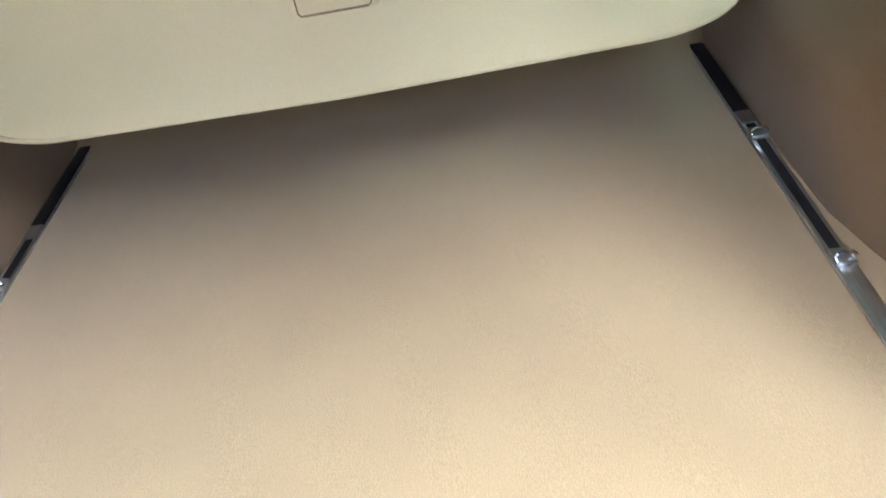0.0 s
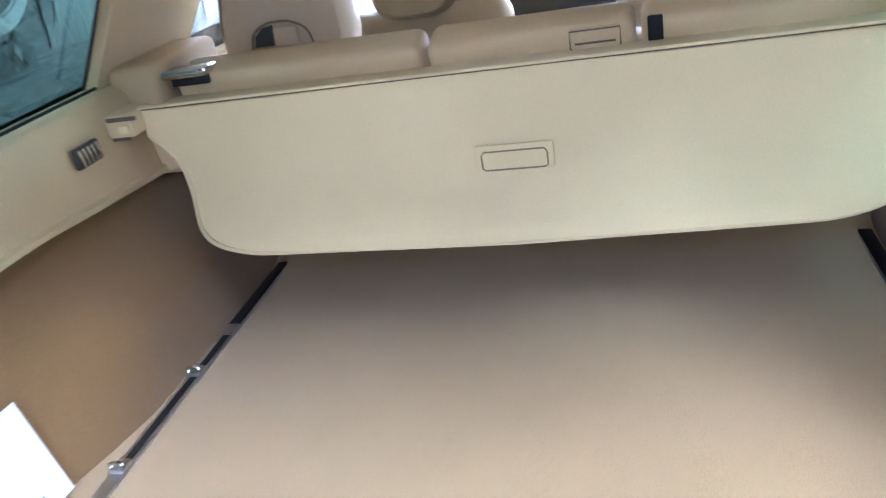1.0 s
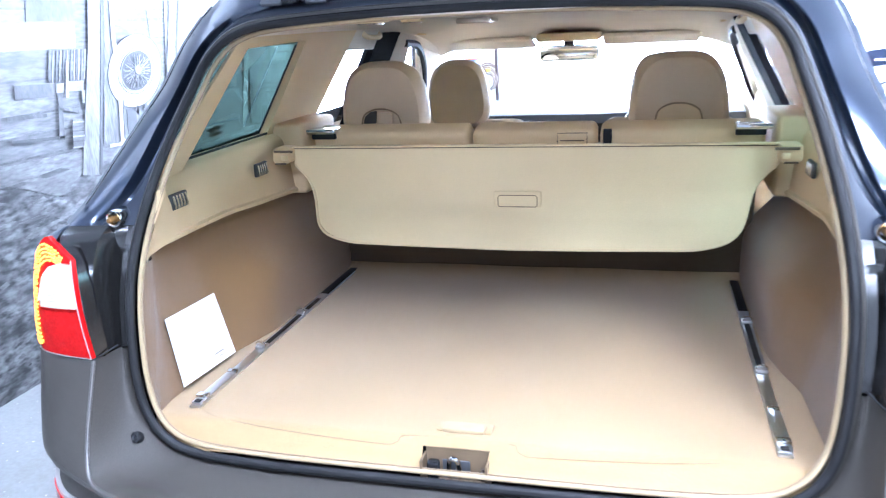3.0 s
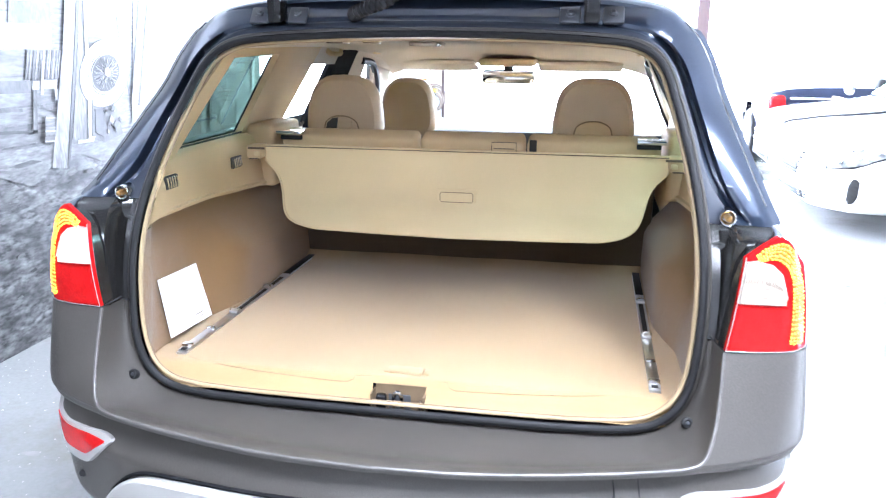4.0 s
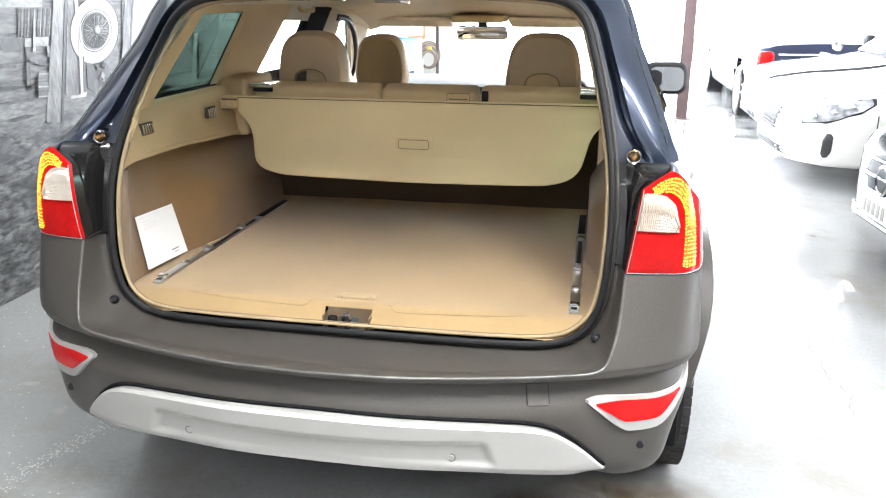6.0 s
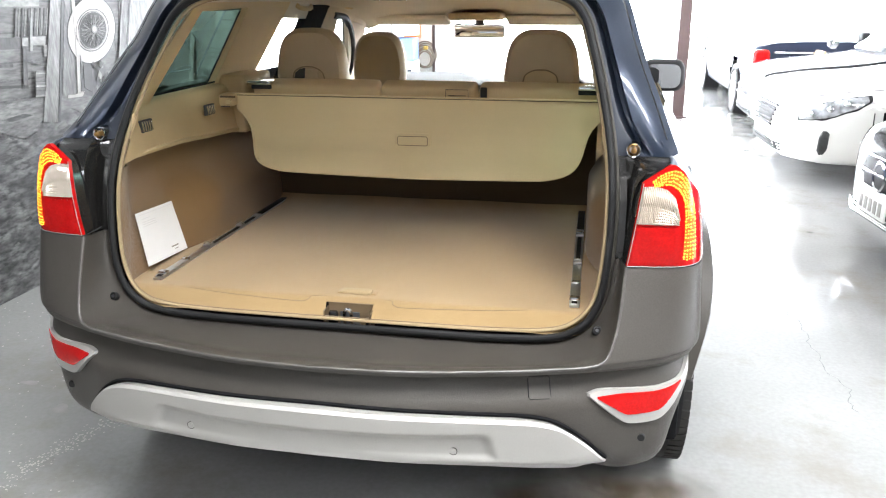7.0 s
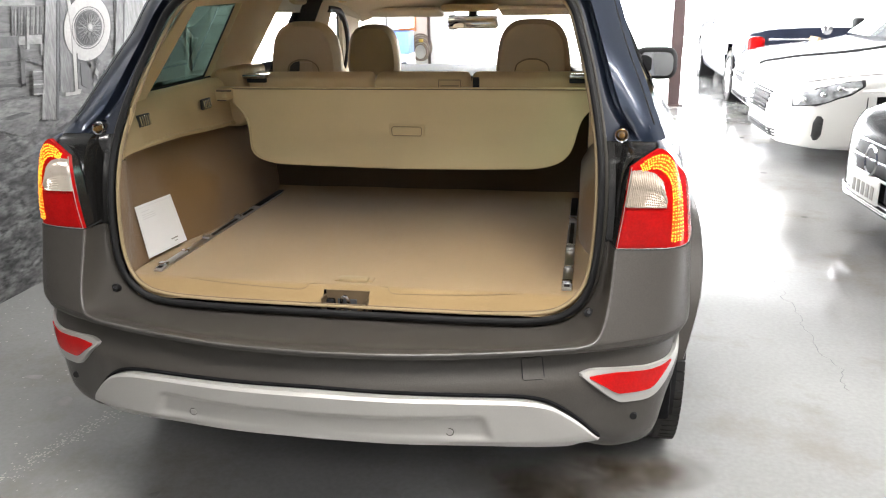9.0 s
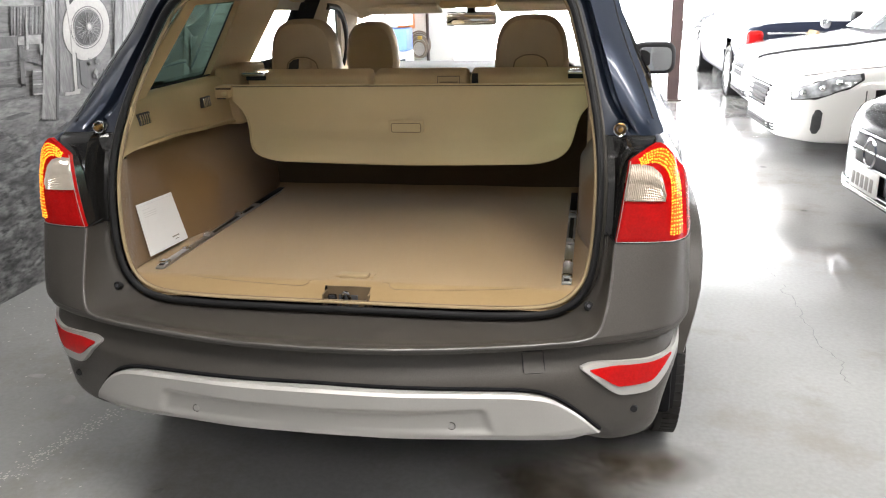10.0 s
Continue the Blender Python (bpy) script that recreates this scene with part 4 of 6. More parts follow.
def frame_rows(k0, k1):
    rows = []
    for k in range(k0, k1 + 1):
        f, e = FS[k], OUT[k]
        a = open_at(f, 0.022, 0.012)
        b = open_at(f, 0.040, 0.010)
        c = open_at(f, 0.054, 0.034)
        d = open_at(f, 0.066, 0.030)
        w = (e - b).length
        up = e.z > 1.40
        g = b.lerp(e, 0.42) + Vector((0, 0.004, 0))
        if w < 0.07:
            c = b.lerp(e, 0.35) + Vector((0, 0.006, 0))
            d = b.lerp(e, 0.55) + Vector((0, 0.006, 0))
            g = b.lerp(e, 0.75) + Vector((0, 0.002, 0))
        h = b.lerp(e, 0.82) + Vector((0, -0.010, 0.0))
        if k <= SPLIT_K:
            # moulded cover: a ridge that widens to a facet at the top, hollows on both sides
            ridge = lerp_table([(0.82, 0.34), (0.92, 0.36), (0.98, 0.44), (1.03, 0.40), (1.06, 0.30)], e.z)
            wide = lerp_table([(0.82, 0.02), (0.96, 0.04), (1.0, 0.14), (1.03, 0.30), (1.06, 0.5)], e.z)
            fade = 1 - sstep(0.985, 1.055, e.z)
            c = b.lerp(e, ridge * 0.55) + Vector((0, 0.030 * fade, 0))
            d = b.lerp(e, ridge) + Vector((0, -0.028 * fade, 0))
            g = b.lerp(e, min(ridge + wide, 0.8)) + Vector((0, -0.024 * fade, 0))
            h = b.lerp(e, min(ridge + wide + 0.2, 0.93)) + Vector((0, 0.022 * fade, 0))
        out_n = Vector((-0.25, 0.95, 0.0)) if k <= SPLIT_K else Vector((0.7, 0.7, 0.1))
        rows.append([a, b, c, d, g, h, e, e + out_n * 0.012, e + out_n * 0.03])
    return rows


def sided(rows, side):
    return [[Vector((side * p.x, p.y, p.z)) for p in r] for r in rows]


for side in SIDES:
    part("pillar_channel", grid(sided([r[:4] for r in pillar_rows()], side)), M_CHANNEL, car, "dark blue channel beside the seal", 50)
    part("rear_pillar", grid(sided([r[3:] for r in pillar_rows()], side)), M_PAINT, car, "dark blue painted rear pillar and roof edge", 50)
    drip = [p + Vector((0.006, 0.008, 0.0)) for p in OUT[SPLIT_K + 5:] if p.z < 1.44]
    part("drip_moulding", tube(flip_x(drip) if side < 0 else drip, 0.003, 8), M_BLACKGLOSS, car, "black moulding along the rear pillar")
    lowr = frame_rows(0, SPLIT_K)
    part("pillar_cladding", grid(sided(lowr, side)), M_CLADSATIN, car, "grey plastic pillar cover beside the tail lamp", 17)
    part("cladding_joint", tube([(side * 0.652, 0.2225, 0.8265), (side * 0.643, 0.244, 0.830), (side * 0.630, 0.272, 0.838)], 0.0014, 6), M_BLACK, car)
    # rubber stop on a chrome socket
    q = Vector((side * 0.655, 0.352, 1.058))
    bs = part("strut_socket", lathe([(0.0001, 0.012), (0.0085, 0.012), (0.0095, 0.002), (0.0125, -0.004), (0.0155, -0.005), (0.0175, 0.0), (0.018, 0.03)], "y", 28, q), M_CHROME, car, "bright metal socket")
    part("buffer", lathe([(0.0001, -0.020), (0.004, -0.019), (0.0065, -0.014), (0.0055, -0.009), (0.0075, -0.004), (0.0065, 0.012)], "y", 18, q), M_BRASS, bs, "brass coloured sprung buffer")
    q = Vector((side * 0.597, 0.234, 0.670))
    turn = Matrix.Translation(q) @ Matrix.Rotation(radians(-26), 4, "X") @ Matrix.Rotation(radians(side * 6), 4, "Z")
    bm = lathe([(0.0001, 0.001), (0.0045, 0.0), (0.006, -0.003), (0.0095, -0.002), (0.0110, 0.002), (0.0110, 0.008), (0.009, 0.014)], "y", 24)
    bmesh.ops.transform(bm, matrix=turn, verts=bm.verts)
    st = part("rubber_stop", bm, M_BLACK, car)
    bm = lathe([(0.0001, -0.0035), (0.0034, -0.0035), (0.004, 0.002)], "y", 12)
    bmesh.ops.transform(bm, matrix=turn, verts=bm.verts)
    part("stop_screw", bm, M_HINGE, st)

# rubber seal round the opening
SEALP = whole(offset_open(0.008, -0.003))
part("door_seal", tube(SEALP, 0.0082, 10, closed=True), M_BLACK, car, "black rubber tailgate seal")
part("seal_lip", tube(whole(offset_open(0.0185, 0.006)), 0.0055, 6, closed=True), M_CLAD, car)


def lip_line(low, high):
    """A line along the opening that stands further in at the sill than at the sides."""
    half = []
    for i, p in enumerate(OPEN):
        g = sstep(0.655, 0.74, p.z)
        d, dy = low[0] + (high[0] - low[0]) * g, low[1] + (high[1] - low[1]) * g
        half.append(p + outward(OPEN, i) * d + Vector((0, dy, 0)))
    return whole(half)


part("trim_edge", tube(lip_line((-0.0080, 0.003), (-0.002, 0.012)), 0.0042, 8, closed=True), M_SILL, car, "beige plastic edge of the opening")
part("trim_groove", tube(lip_line((-0.0130, 0.006), (-0.006, 0.016)), 0.0014, 6, closed=True), M_JOINT, car)

# --- tail lamps
LP = [p.copy() for p in LAMP_PLAN]
LRUN = [0.0]
for a, b in zip(LP, LP[1:]):
    LRUN.append(LRUN[-1] + (b - a).length)


def lamp_pt(s, z, off, side):
    x = float(np.interp(s, LRUN, [p.x for p in LP]))
    y = float(np.interp(s, LRUN, [p.y for p in LP]))
    x2 = float(np.interp(s + 0.008, LRUN, [p.x for p in LP]))
    y2 = float(np.interp(s + 0.008, LRUN, [p.y for p in LP]))
    t = Vector((x2 - x, y2 - y, 0))
    t = t.normalized() if t.length > 1e-6 else Vector((0, 1, 0))
    nrm = Vector((t.y, -t.x, 0))
    f = (z - 0.826) / 0.21
    q = Vector((x, y, z)) + nrm * (off + 0.003 * math.sin(math.pi * min(max(f, 0), 1))) + Vector((f * lerp_table([(0.0, 0.028), (0.075, 0.014), (0.16, -0.016), (0.30, -0.020)], s), 0.028 * f * f, 0))
    q.x -= 0.011 * sstep(0.09, 0.17, s) * (0.3 + 0.7 * min(max(f, 0), 1))
    return Vector((side * q.x, q.y, q.z))


def lamp_patch(name, top, bottom, s0, s1, off, material, parent, side, n=24, m=14, label="", relief=None):
    rows = []
    for j in range(m + 1):
        row = []
        for k in range(n + 1):
            s = s0 + (s1 - s0) * k / n
            zt, zb = lerp_table(top, s), lerp_table(bottom, s)
            z = zb + (zt - zb) * j / m
            row.append(lamp_pt(s, z, off + (relief(k, j) if relief else 0), side))
        rows.append(row)
    bm = grid(rows)
    edge = [e for e in bm.edges if len(e.link_faces) == 1]
    r = bmesh.ops.extrude_edge_only(bm, edges=edge)
    for v in [v for v in r["geom"] if isinstance(v, bmesh.types.BMVert)]:
        c = Vector((side * 0.6, 0.5, v.co.z))
        v.co = v.co + (c - v.co).normalized() * (off + 0.008)
    return part(name, bm, material, parent, label, 40)


for side in SIDES:
    L_TOP = [(0.0, 1.008), (0.03, 1.026), (0.07, 1.047), (0.10, 1.036), (0.14, 1.014), (0.185, 0.985), (0.30, 0.935)]
    L_BOT = [(0.0, 0.829), (0.12, 0.828), (0.30, 0.834)]
    lamp = lamp_patch("tail_lamp", L_TOP, L_BOT, 0.0, 0.30, 0.001, M_RED, car, side, 40, 20, "red tail lamp with clear and amber sections, lit")
    lamp_patch("reverse_lens", [(0.003, 1.001), (0.03, 1.003), (0.06, 0.996), (0.085, 0.978), (0.101, 0.940)], [(0.003, 0.924), (0.112, 0.920)], 0.003, 0.102, 0.0045, M_CLEAR, lamp, side, 44, 26,
               "clear ribbed reversing light lens", relief=lambda k, j: 0.0022 * (k % 2) + (0.0016 * (j % 2) if j < 12 else 0.0) + 0.004 * sstep(12, 16, j) * (1 - sstep(20, 24, j)))
    lamp_patch("brake_lens", [(0.006, 0.917), (0.112, 0.914)], [(0.006, 0.834), (0.12, 0.833)], 0.006, 0.112, 0.0035, M_RED, lamp, side, 40, 24, "red brake light lens",
               relief=lambda k, j: 0.0009 * ((k + j) % 2) * (1 if 6 < j < 18 and 4 < k < 34 else 0))
    # thin bright rim along the foot and the inner edge
    rim = [lamp_pt(0.001, 1.008 - 0.179 * k / 12, 0.002, side) for k in range(13)] + [lamp_pt(0.30 * k / 14, lerp_table(L_BOT, 0.30 * k / 14), 0.002, side) for k in range(1, 15)]
    part("lamp_rim", tube(rim, 0.0008, 6), M_SILVER, lamp)
    # amber light guide: down the outer side and over the top
    LED = smooth_line([(0.139, 0.844, 0), (0.139, 0.90, 0), (0.137, 0.947, 0), (0.128, 0.980, 0), (0.108, 1.003, 0), (0.078, 1.018, 0), (0.048, 1.016, 0), (0.026, 1.006, 0)], 14)

    def led_width(p, i):
        return 0.0185 if p.y < 0.95 else 0.0185 - 0.010 * sstep(0.62, 1.0, i / len(LED))

    rows = []
    for i, p in enumerate(LED):
        a, b = LED[max(i - 1, 0)], LED[min(i + 1, len(LED) - 1)]
        t = (b - a).normalized()
        nn = Vector((-t.y, t.x, 0))
        rows.append([lamp_pt(p.x + nn.x * led_width(p, i) * u, p.y + nn.y * led_width(p, i) * u, 0.0035, side) for u in (-1, -0.6, -0.2, 0.2, 0.6, 1)])
    part("light_guide", grid(rows), M_AMBERBED, lamp, "glowing amber light band")
    bm = bmesh.new()
    rl = random.Random(31)
    run, last = 0.0, LED[0]
    for i, p in enumerate(LED):
        run += (p - last).length
        last = p
        if i and run < 0.0050:
            continue
        run = 0.0
        a, b = LED[max(i - 1, 0)], LED[min(i + 1, len(LED) - 1)]
        t = (b - a).normalized()
        nn = Vector((-t.y, t.x, 0))
        for u in (-0.84, -0.42, 0.0, 0.42, 0.84):
            if rl.random() < 0.08:
                continue
            hw = led_width(p, i)
            c = lamp_pt(p.x + nn.x * hw * u + rl.uniform(-0.0008, 0.0008), p.y + nn.y * hw * u + rl.uniform(-0.001, 0.001), 0.0035, side)
            bmesh.ops.create_icosphere(bm, subdivisions=1, radius=rl.uniform(0.0017, 0.0027), matrix=Matrix.Translation(c))
    tagged(part("led_band", bm, M_AMBER, lamp, "lit amber light diodes"), kind="stuff")

# --- outer body sides, with wheel arches
WHEEL_Y, WHEEL_R, FRONT_Y = 0.93, 0.35, 3.81


def side_x(y, z):
    """Half width of the body at length y and height z."""
    belly = lerp_table([(0.30, 0.808), (0.35, 0.822), (0.45, 0.838), (0.62, 0.848), (0.72, 0.862), (0.85, 0.878), (1.2, 0.892), (2.6, 0.897), (3.6, 0.885), (4.1, 0.845), (4.45, 0.72), (4.6, 0.55)], y)
    tuck = lerp_table([(0.25, 0.03), (0.40, 0.006), (0.55, 0.0), (0.75, 0.004), (0.90, 0.022), (1.0, 0.055), (1.06, 0.10), (1.12, 0.125)], z)
    return belly - tuck


for side in SIDES:
    rows = [[], [], [], []]
    for k in range(19):
        s = 0.045 + 0.255 * k / 18
        low = lamp_pt(s, lerp_table(L_TOP, s) - 0.004, -0.002, 1)
        y = 0.345 + (0.64 - 0.345) * k / 18
        high = Vector((0.730, 0.318, 1.051)).lerp(Vector((side_x(y, 1.065) + 0.002, y, 1.065)), min(k / 6, 1))
        for row, u in zip(rows, (0.0, 0.3, 0.7, 1.0)):
            p = low.lerp(high, u) + Vector((0.008, -0.004, 0.0)) * math.sin(math.pi * u)
            row.append(Vector((side * p.x, p.y, p.z)))
    part("shoulder_panel", grid(rows, thick=0.004), M_PAINT, car, "dark blue painted shoulder over the lamp", 60)

for side in SIDES:
    bm = bmesh.new()
    ys = [0.30 + 0.05 * k for k in range(87)]
    zs = [0.25, 0.30, 0.35, 0.40, 0.45, 0.50, 0.55, 0.60, 0.65, 0.70, 0.75, 0.82, 0.90, 0.96, 1.0, 1.04, 1.08, 1.11]
    rows = []
    for z in zs:
        rows.append([Vector((side * side_x(y, z), y, z)) for y in ys])
    add_grid(bm, rows)
    kill = []
    for f in bm.faces:
        c = f.calc_center_median()
        if any((c.y - wy) ** 2 + (c.z - 0.35) ** 2 < 0.41 ** 2 for wy in (WHEEL_Y, FRONT_Y)):
            kill.append(f)
        elif c.y < 0.62 and c.z < 0.84:
            kill.append(f)
        elif c.y < 0.50 and c.z < 0.96:
            kill.append(f)
        elif c.y < 0.33 + (c.z - 1.0) * 0.6:
            kill.append(f)
        elif c.y > 3.3 and c.z > 0.98 - (c.y - 3.3) * 0.12:
            kill.append(f)
    bmesh.ops.delete(bm, geom=kill, context="FACES")
    part("body_side", bm, M_PAINT, car, "dark blue painted body side", 50)
    # arch cladding and sill
    for wy in (WHEEL_Y, FRONT_Y):
        rows = []
        for k in range(25):
            a0_ = 12 if wy == WHEEL_Y else 11
            a = math.radians(a0_ + (188 - a0_) * k / 24)
            row = []
            for r, dx in ((0.372, -0.06), (0.376, -0.004), (0.386, 0.0), (0.43, 0.0), (0.448, -0.006), (0.462, -0.05)):
                y, z = wy - r * math.cos(a), 0.35 + r * math.sin(a)
                wide = lerp_table([(0.27, 0.835), (0.42, 0.848), (0.50, 0.868), (0.58, 0.890), (0.66, 0.901), (0.74, 0.901), (0.82, 0.893)] if y < wy else [(0.27, 0.870), (0.58, 0.901), (0.74, 0.901), (0.82, 0.893)], z)
                row.append(Vector((side * (wide + dx), y, max(z, 0.27))))
            rows.append(row)
        part("arch_cladding", grid(rows), M_CLAD, car, "grey plastic wheel arch trim", 50)
        part("wheel_well", lathe([(0.36, side * 0.845), (0.36, side * 0.68), (0.05, side * 0.67)], "x", 32, (0, wy, 0.37)), M_BLACK, car)
    part("sill_cladding", boxm(side * 0.875, 2.46, 0.36, 0.06, 2.1, 0.18, 0.02), M_CLAD, car)
    # wheels
    for wy in (WHEEL_Y, FRONT_Y):
        wx = side * 0.753
        R = WHEEL_R
        prof = [(0.215, -0.10), (0.25, -0.112), (0.30, -0.116), (0.325, -0.108), (R - 0.006, -0.088), (R - 0.002, -0.07)]
        for g in (-0.045, 0.0, 0.045):
            prof += [(R, g - 0.018), (R, g - 0.006), (R - 0.008, g - 0.004), (R - 0.008, g + 0.004), (R, g + 0.006), (R, g + 0.018)]
        prof += [(R - 0.002, 0.07), (R - 0.006, 0.088), (0.325, 0.108), (0.30, 0.116), (0.25, 0.112), (0.215, 0.10)]
        wheel = part("wheel", lathe([(0.215, -0.09), (0.205, -0.08), (0.195, 0.0), (0.205, 0.08), (0.215, 0.09)], "x", 40, (wx, wy, R)), M_RIM, car)
        part("tyre", lathe(prof, "x", 72, (wx, wy, R)), M_TYRE, wheel, "black tyre with grooved tread")
        bm = bmesh.new()
        for k in range(72):
            a = 2 * math.pi * k / 72
            for lat in (-0.092, 0.092):
                m4 = Matrix.Translation((wx + lat, wy, R)) @ Matrix.Rotation(a, 4, "X") @ Matrix.Translation((0, 0, R - 0.006))
                vs = box(bm, 0, 0, 0, 0.045, 0.025, 0.012, 0)
                bmesh.ops.transform(bm, matrix=m4, verts=vs)
        tagged(part("tread", bm, M_TYRE, wheel), kind="stuff")
        bm = lathe([(0.0001, 0), (0.05, 0.0), (0.055, -0.02)], "x", 20, (wx + side * 0.085, wy, R))
        for k in range(5):
            a = 2 * math.pi * k / 5
            vs = box(bm, 0, 0, 0, 0.03, 0.055, 0.19, 0.008)
            bmesh.ops.transform(bm, matrix=Matrix.Translation((wx + side * 0.07, wy, R)) @ Matrix.Rotation(a, 4, "X") @ Matrix.Translation((0, 0, 0.115)), verts=vs)
        part("rim_face", bm, M_RIM, wheel)


def green_x(z):
    """Half width of the side windows' plane."""
    return 0.750 - 0.52 * (z - 1.10)


def side_panel(name, corners, thick, inset, material, label="", side=1, steps=10):
    """A piece of the slanting window side: (y, z) outline of four corners, lofted with its lean."""
    rows = []
    a, b, c, d = [Vector((p[0], p[1], 0)) for p in corners]
    for j in range(steps + 1):
        u = j / steps
        p, q = a.lerp(d, u), b.lerp(c, u)
        row = []
        for k in range(7):
            r = p.lerp(q, k / 6)
            row.append(Vector((side * (green_x(r.y) - inset - 0.02 * math.sin(math.pi * u) * 0.0), r.x, r.y)))
        rows.append(row)
    bm = bmesh.new()
    front = add_grid(bm, rows)
    if thick:
        away = Vector((side * 0.887, 0, 0.461)) * thick
        back = add_grid(bm, [[p + away for p in r] for r in rows])
        rims = [[g[0] for g in (front, back)], [g[-1] for g in (front, back)], [[r[0] for r in g] for g in (front, back)], [[r[-1] for r in g] for g in (front, back)]]
        for f, b in rims:
            for i in range(len(f) - 1):
                bm.faces.new((f[i], f[i + 1], b[i + 1], b[i]))
    return part(name, bm, material, car, label, 40)


for side in SIDES:
    # glass
    side_panel("quarter_window", [(0.48, 1.105), (1.27, 1.105), (1.30, 1.385), (0.62, 1.385)], 0.0, 0.0, M_TINT, "green tinted rear side window", side)
    g = side_panel("door_window", [(1.44, 1.06), (2.00, 1.05), (2.04, 1.34), (1.50, 1.35)], 0.0, 0.0, M_GLASS, "clear rear door window", side)
    g.visible_shadow = False
    g = side_panel("door_window", [(2.06, 1.04), (3.02, 0.99), (2.50, 1.29), (2.04, 1.35)], 0.0, 0.0, M_GLASS, "clear front door window", side)
    g.visible_shadow = False
    # pillars, painted outside and lined inside
    side_panel("window_pillar", [(1.25, 1.09), (1.45, 1.04), (1.535, 1.35), (1.29, 1.39)], 0.012, -0.004, M_BLACKGLOSS, "", side)
    side_panel("window_pillar", [(1.83, 1.02), (2.03, 1.02), (2.03, 1.35), (1.82, 1.36)], 0.02, -0.004, M_BLACK, "", side)
    side_panel("window_pillar", [(2.99, 0.98), (3.16, 0.95), (2.64, 1.35), (2.44, 1.33)], 0.05, 0.0, M_BLACKGLOSS, "black windscreen pillar", side)
    side_panel("quarter_trim", [(1.068, 1.10), (1.372, 1.05), (1.47, 1.385), (1.112, 1.39)], 0.02, 0.050, M_TRIM, "beige rear pillar lining", side)
    side_panel("quarter_trim", [(0.50, 1.085), (0.62, 1.10), (0.74, 1.36), (0.69, 1.375)], 0.006, 0.078, M_TRIM, "beige tailgate pillar lining", side)
    side_panel("quarter_trim", [(0.72, 1.345), (1.12, 1.355), (1.12, 1.40), (0.74, 1.40)], 0.014, 0.050, M_TRIM, "", side)
    side_panel("centre_pillar_trim", [(1.73, 1.0), (1.99, 1.0), (1.94, 1.36), (1.705, 1.36)], 0.02, 0.05, M_MATTBLACK, "dark centre pillar", side)
    side_panel("centre_pillar_trim", [(1.985, 1.0), (2.31, 0.99), (2.125, 1.305), (1.935, 1.345)], 0.02, 0.052, M_LINER, "beige strip of the centre pillar", side)
    side_panel("front_pillar_trim", [(1.99, 1.312), (2.29, 1.298), (2.68, 1.25), (2.50, 1.35)], 0.02, 0.05, M_LINER, "", side)
    side_panel("front_pillar_trim", [(2.30, 1.290), (2.79, 0.99), (2.98, 0.99), (2.68, 1.25)], 0.02, 0.048, M_LINER, "beige windscreen pillar lining", side)
    pts = smooth_line([(2.06, 1.316, 0), (2.20, 1.308, 0), (2.30, 1.288, 0), (2.45, 1.232, 0), (2.61, 1.150, 0), (2.73, 1.06, 0), (2.80, 0.96, 0)], 6)
    part("door_seal_strip", tube([(side * (green_x(p.y) - 0.046), p.x, p.y) for p in pts], 0.016, 8), M_BLACK, car, "black front door seal")
    side_panel("cant_lining", [(1.40, 1.315), (2.50, 1.290), (2.50, 1.38), (1.12, 1.40)], 0.02, 0.048, M_LINER, "beige lining above the doors", side)
    for pts in (((0.60, 1.116), (1.062, 1.118)), ((1.066, 1.118), (1.103, 1.345))):
        part("window_seal", tube([(side * (green_x(z) - (0.052 if pts[0][0] < 1 else 0.026)), y, z) for y, z in pts], 0.003, 6), M_BLACK, car)
    # door inner panels
    part("door_lining", boxm(side * 0.77, 2.3, 0.80, 0.05, 2.0, 0.52, 0.02), M_TRIM, car, "beige door lining")

# roof skin and lining
ROOF_Z = [(0.68, 1.494), (0.9, 1.506), (1.3, 1.52), (1.7, 1.52), (2.2, 1.492), (2.55, 1.432), (2.86, 1.325)]
LINE_Z = [(0.60, 1.400), (0.68, 1.402), (0.8, 1.404), (1.4, 1.408), (1.9, 1.395), (2.3, 1.368), (2.6, 1.325), (2.78, 1.292)]
ry = [0.66, 0.7, 0.8, 0.95, 1.15, 1.4, 1.7, 2.0, 2.3, 2.5, 2.65, 2.8, 2.86]
rows = []
for y in ry:
    z0 = lerp_table(ROOF_Z, y)
    rw = lerp_table([(0.66, 0.53), (0.72, 0.565), (0.95, 0.60)], y)
    rows.append([Vector((x, y, z0 - 0.055 * (abs(x) / 0.60) ** 4 - (0.02 if abs(x) > 0.60 else 0))) for x in [rw * (-1 + k / 12) for k in range(25)]])
part("roof", grid(rows, thick=0.008), M_PAINT, car, "dark blue painted roof")
rows = []
for y in [0.60, 0.7, 0.85, 1.0, 1.2, 1.5, 1.8, 2.0, 2.2, 2.4, 2.6, 2.7, 2.78]:
    z0 = lerp_table(LINE_Z, y)
    lw_ = lerp_table([(0.60, 0.49), (0.68, 0.55), (0.8, 0.60), (1.0, 0.64)], y)
    rows.append([Vector((x, y, z0 + 0.004 - 0.05 * (abs(x) / 0.62) ** 5)) for x in [lw_ * (-1 + k / 12) for k in range(25)]])
lining = part("roof_lining", grid(rows, thick=0.006), M_LINER, car, "beige cloth headlining")
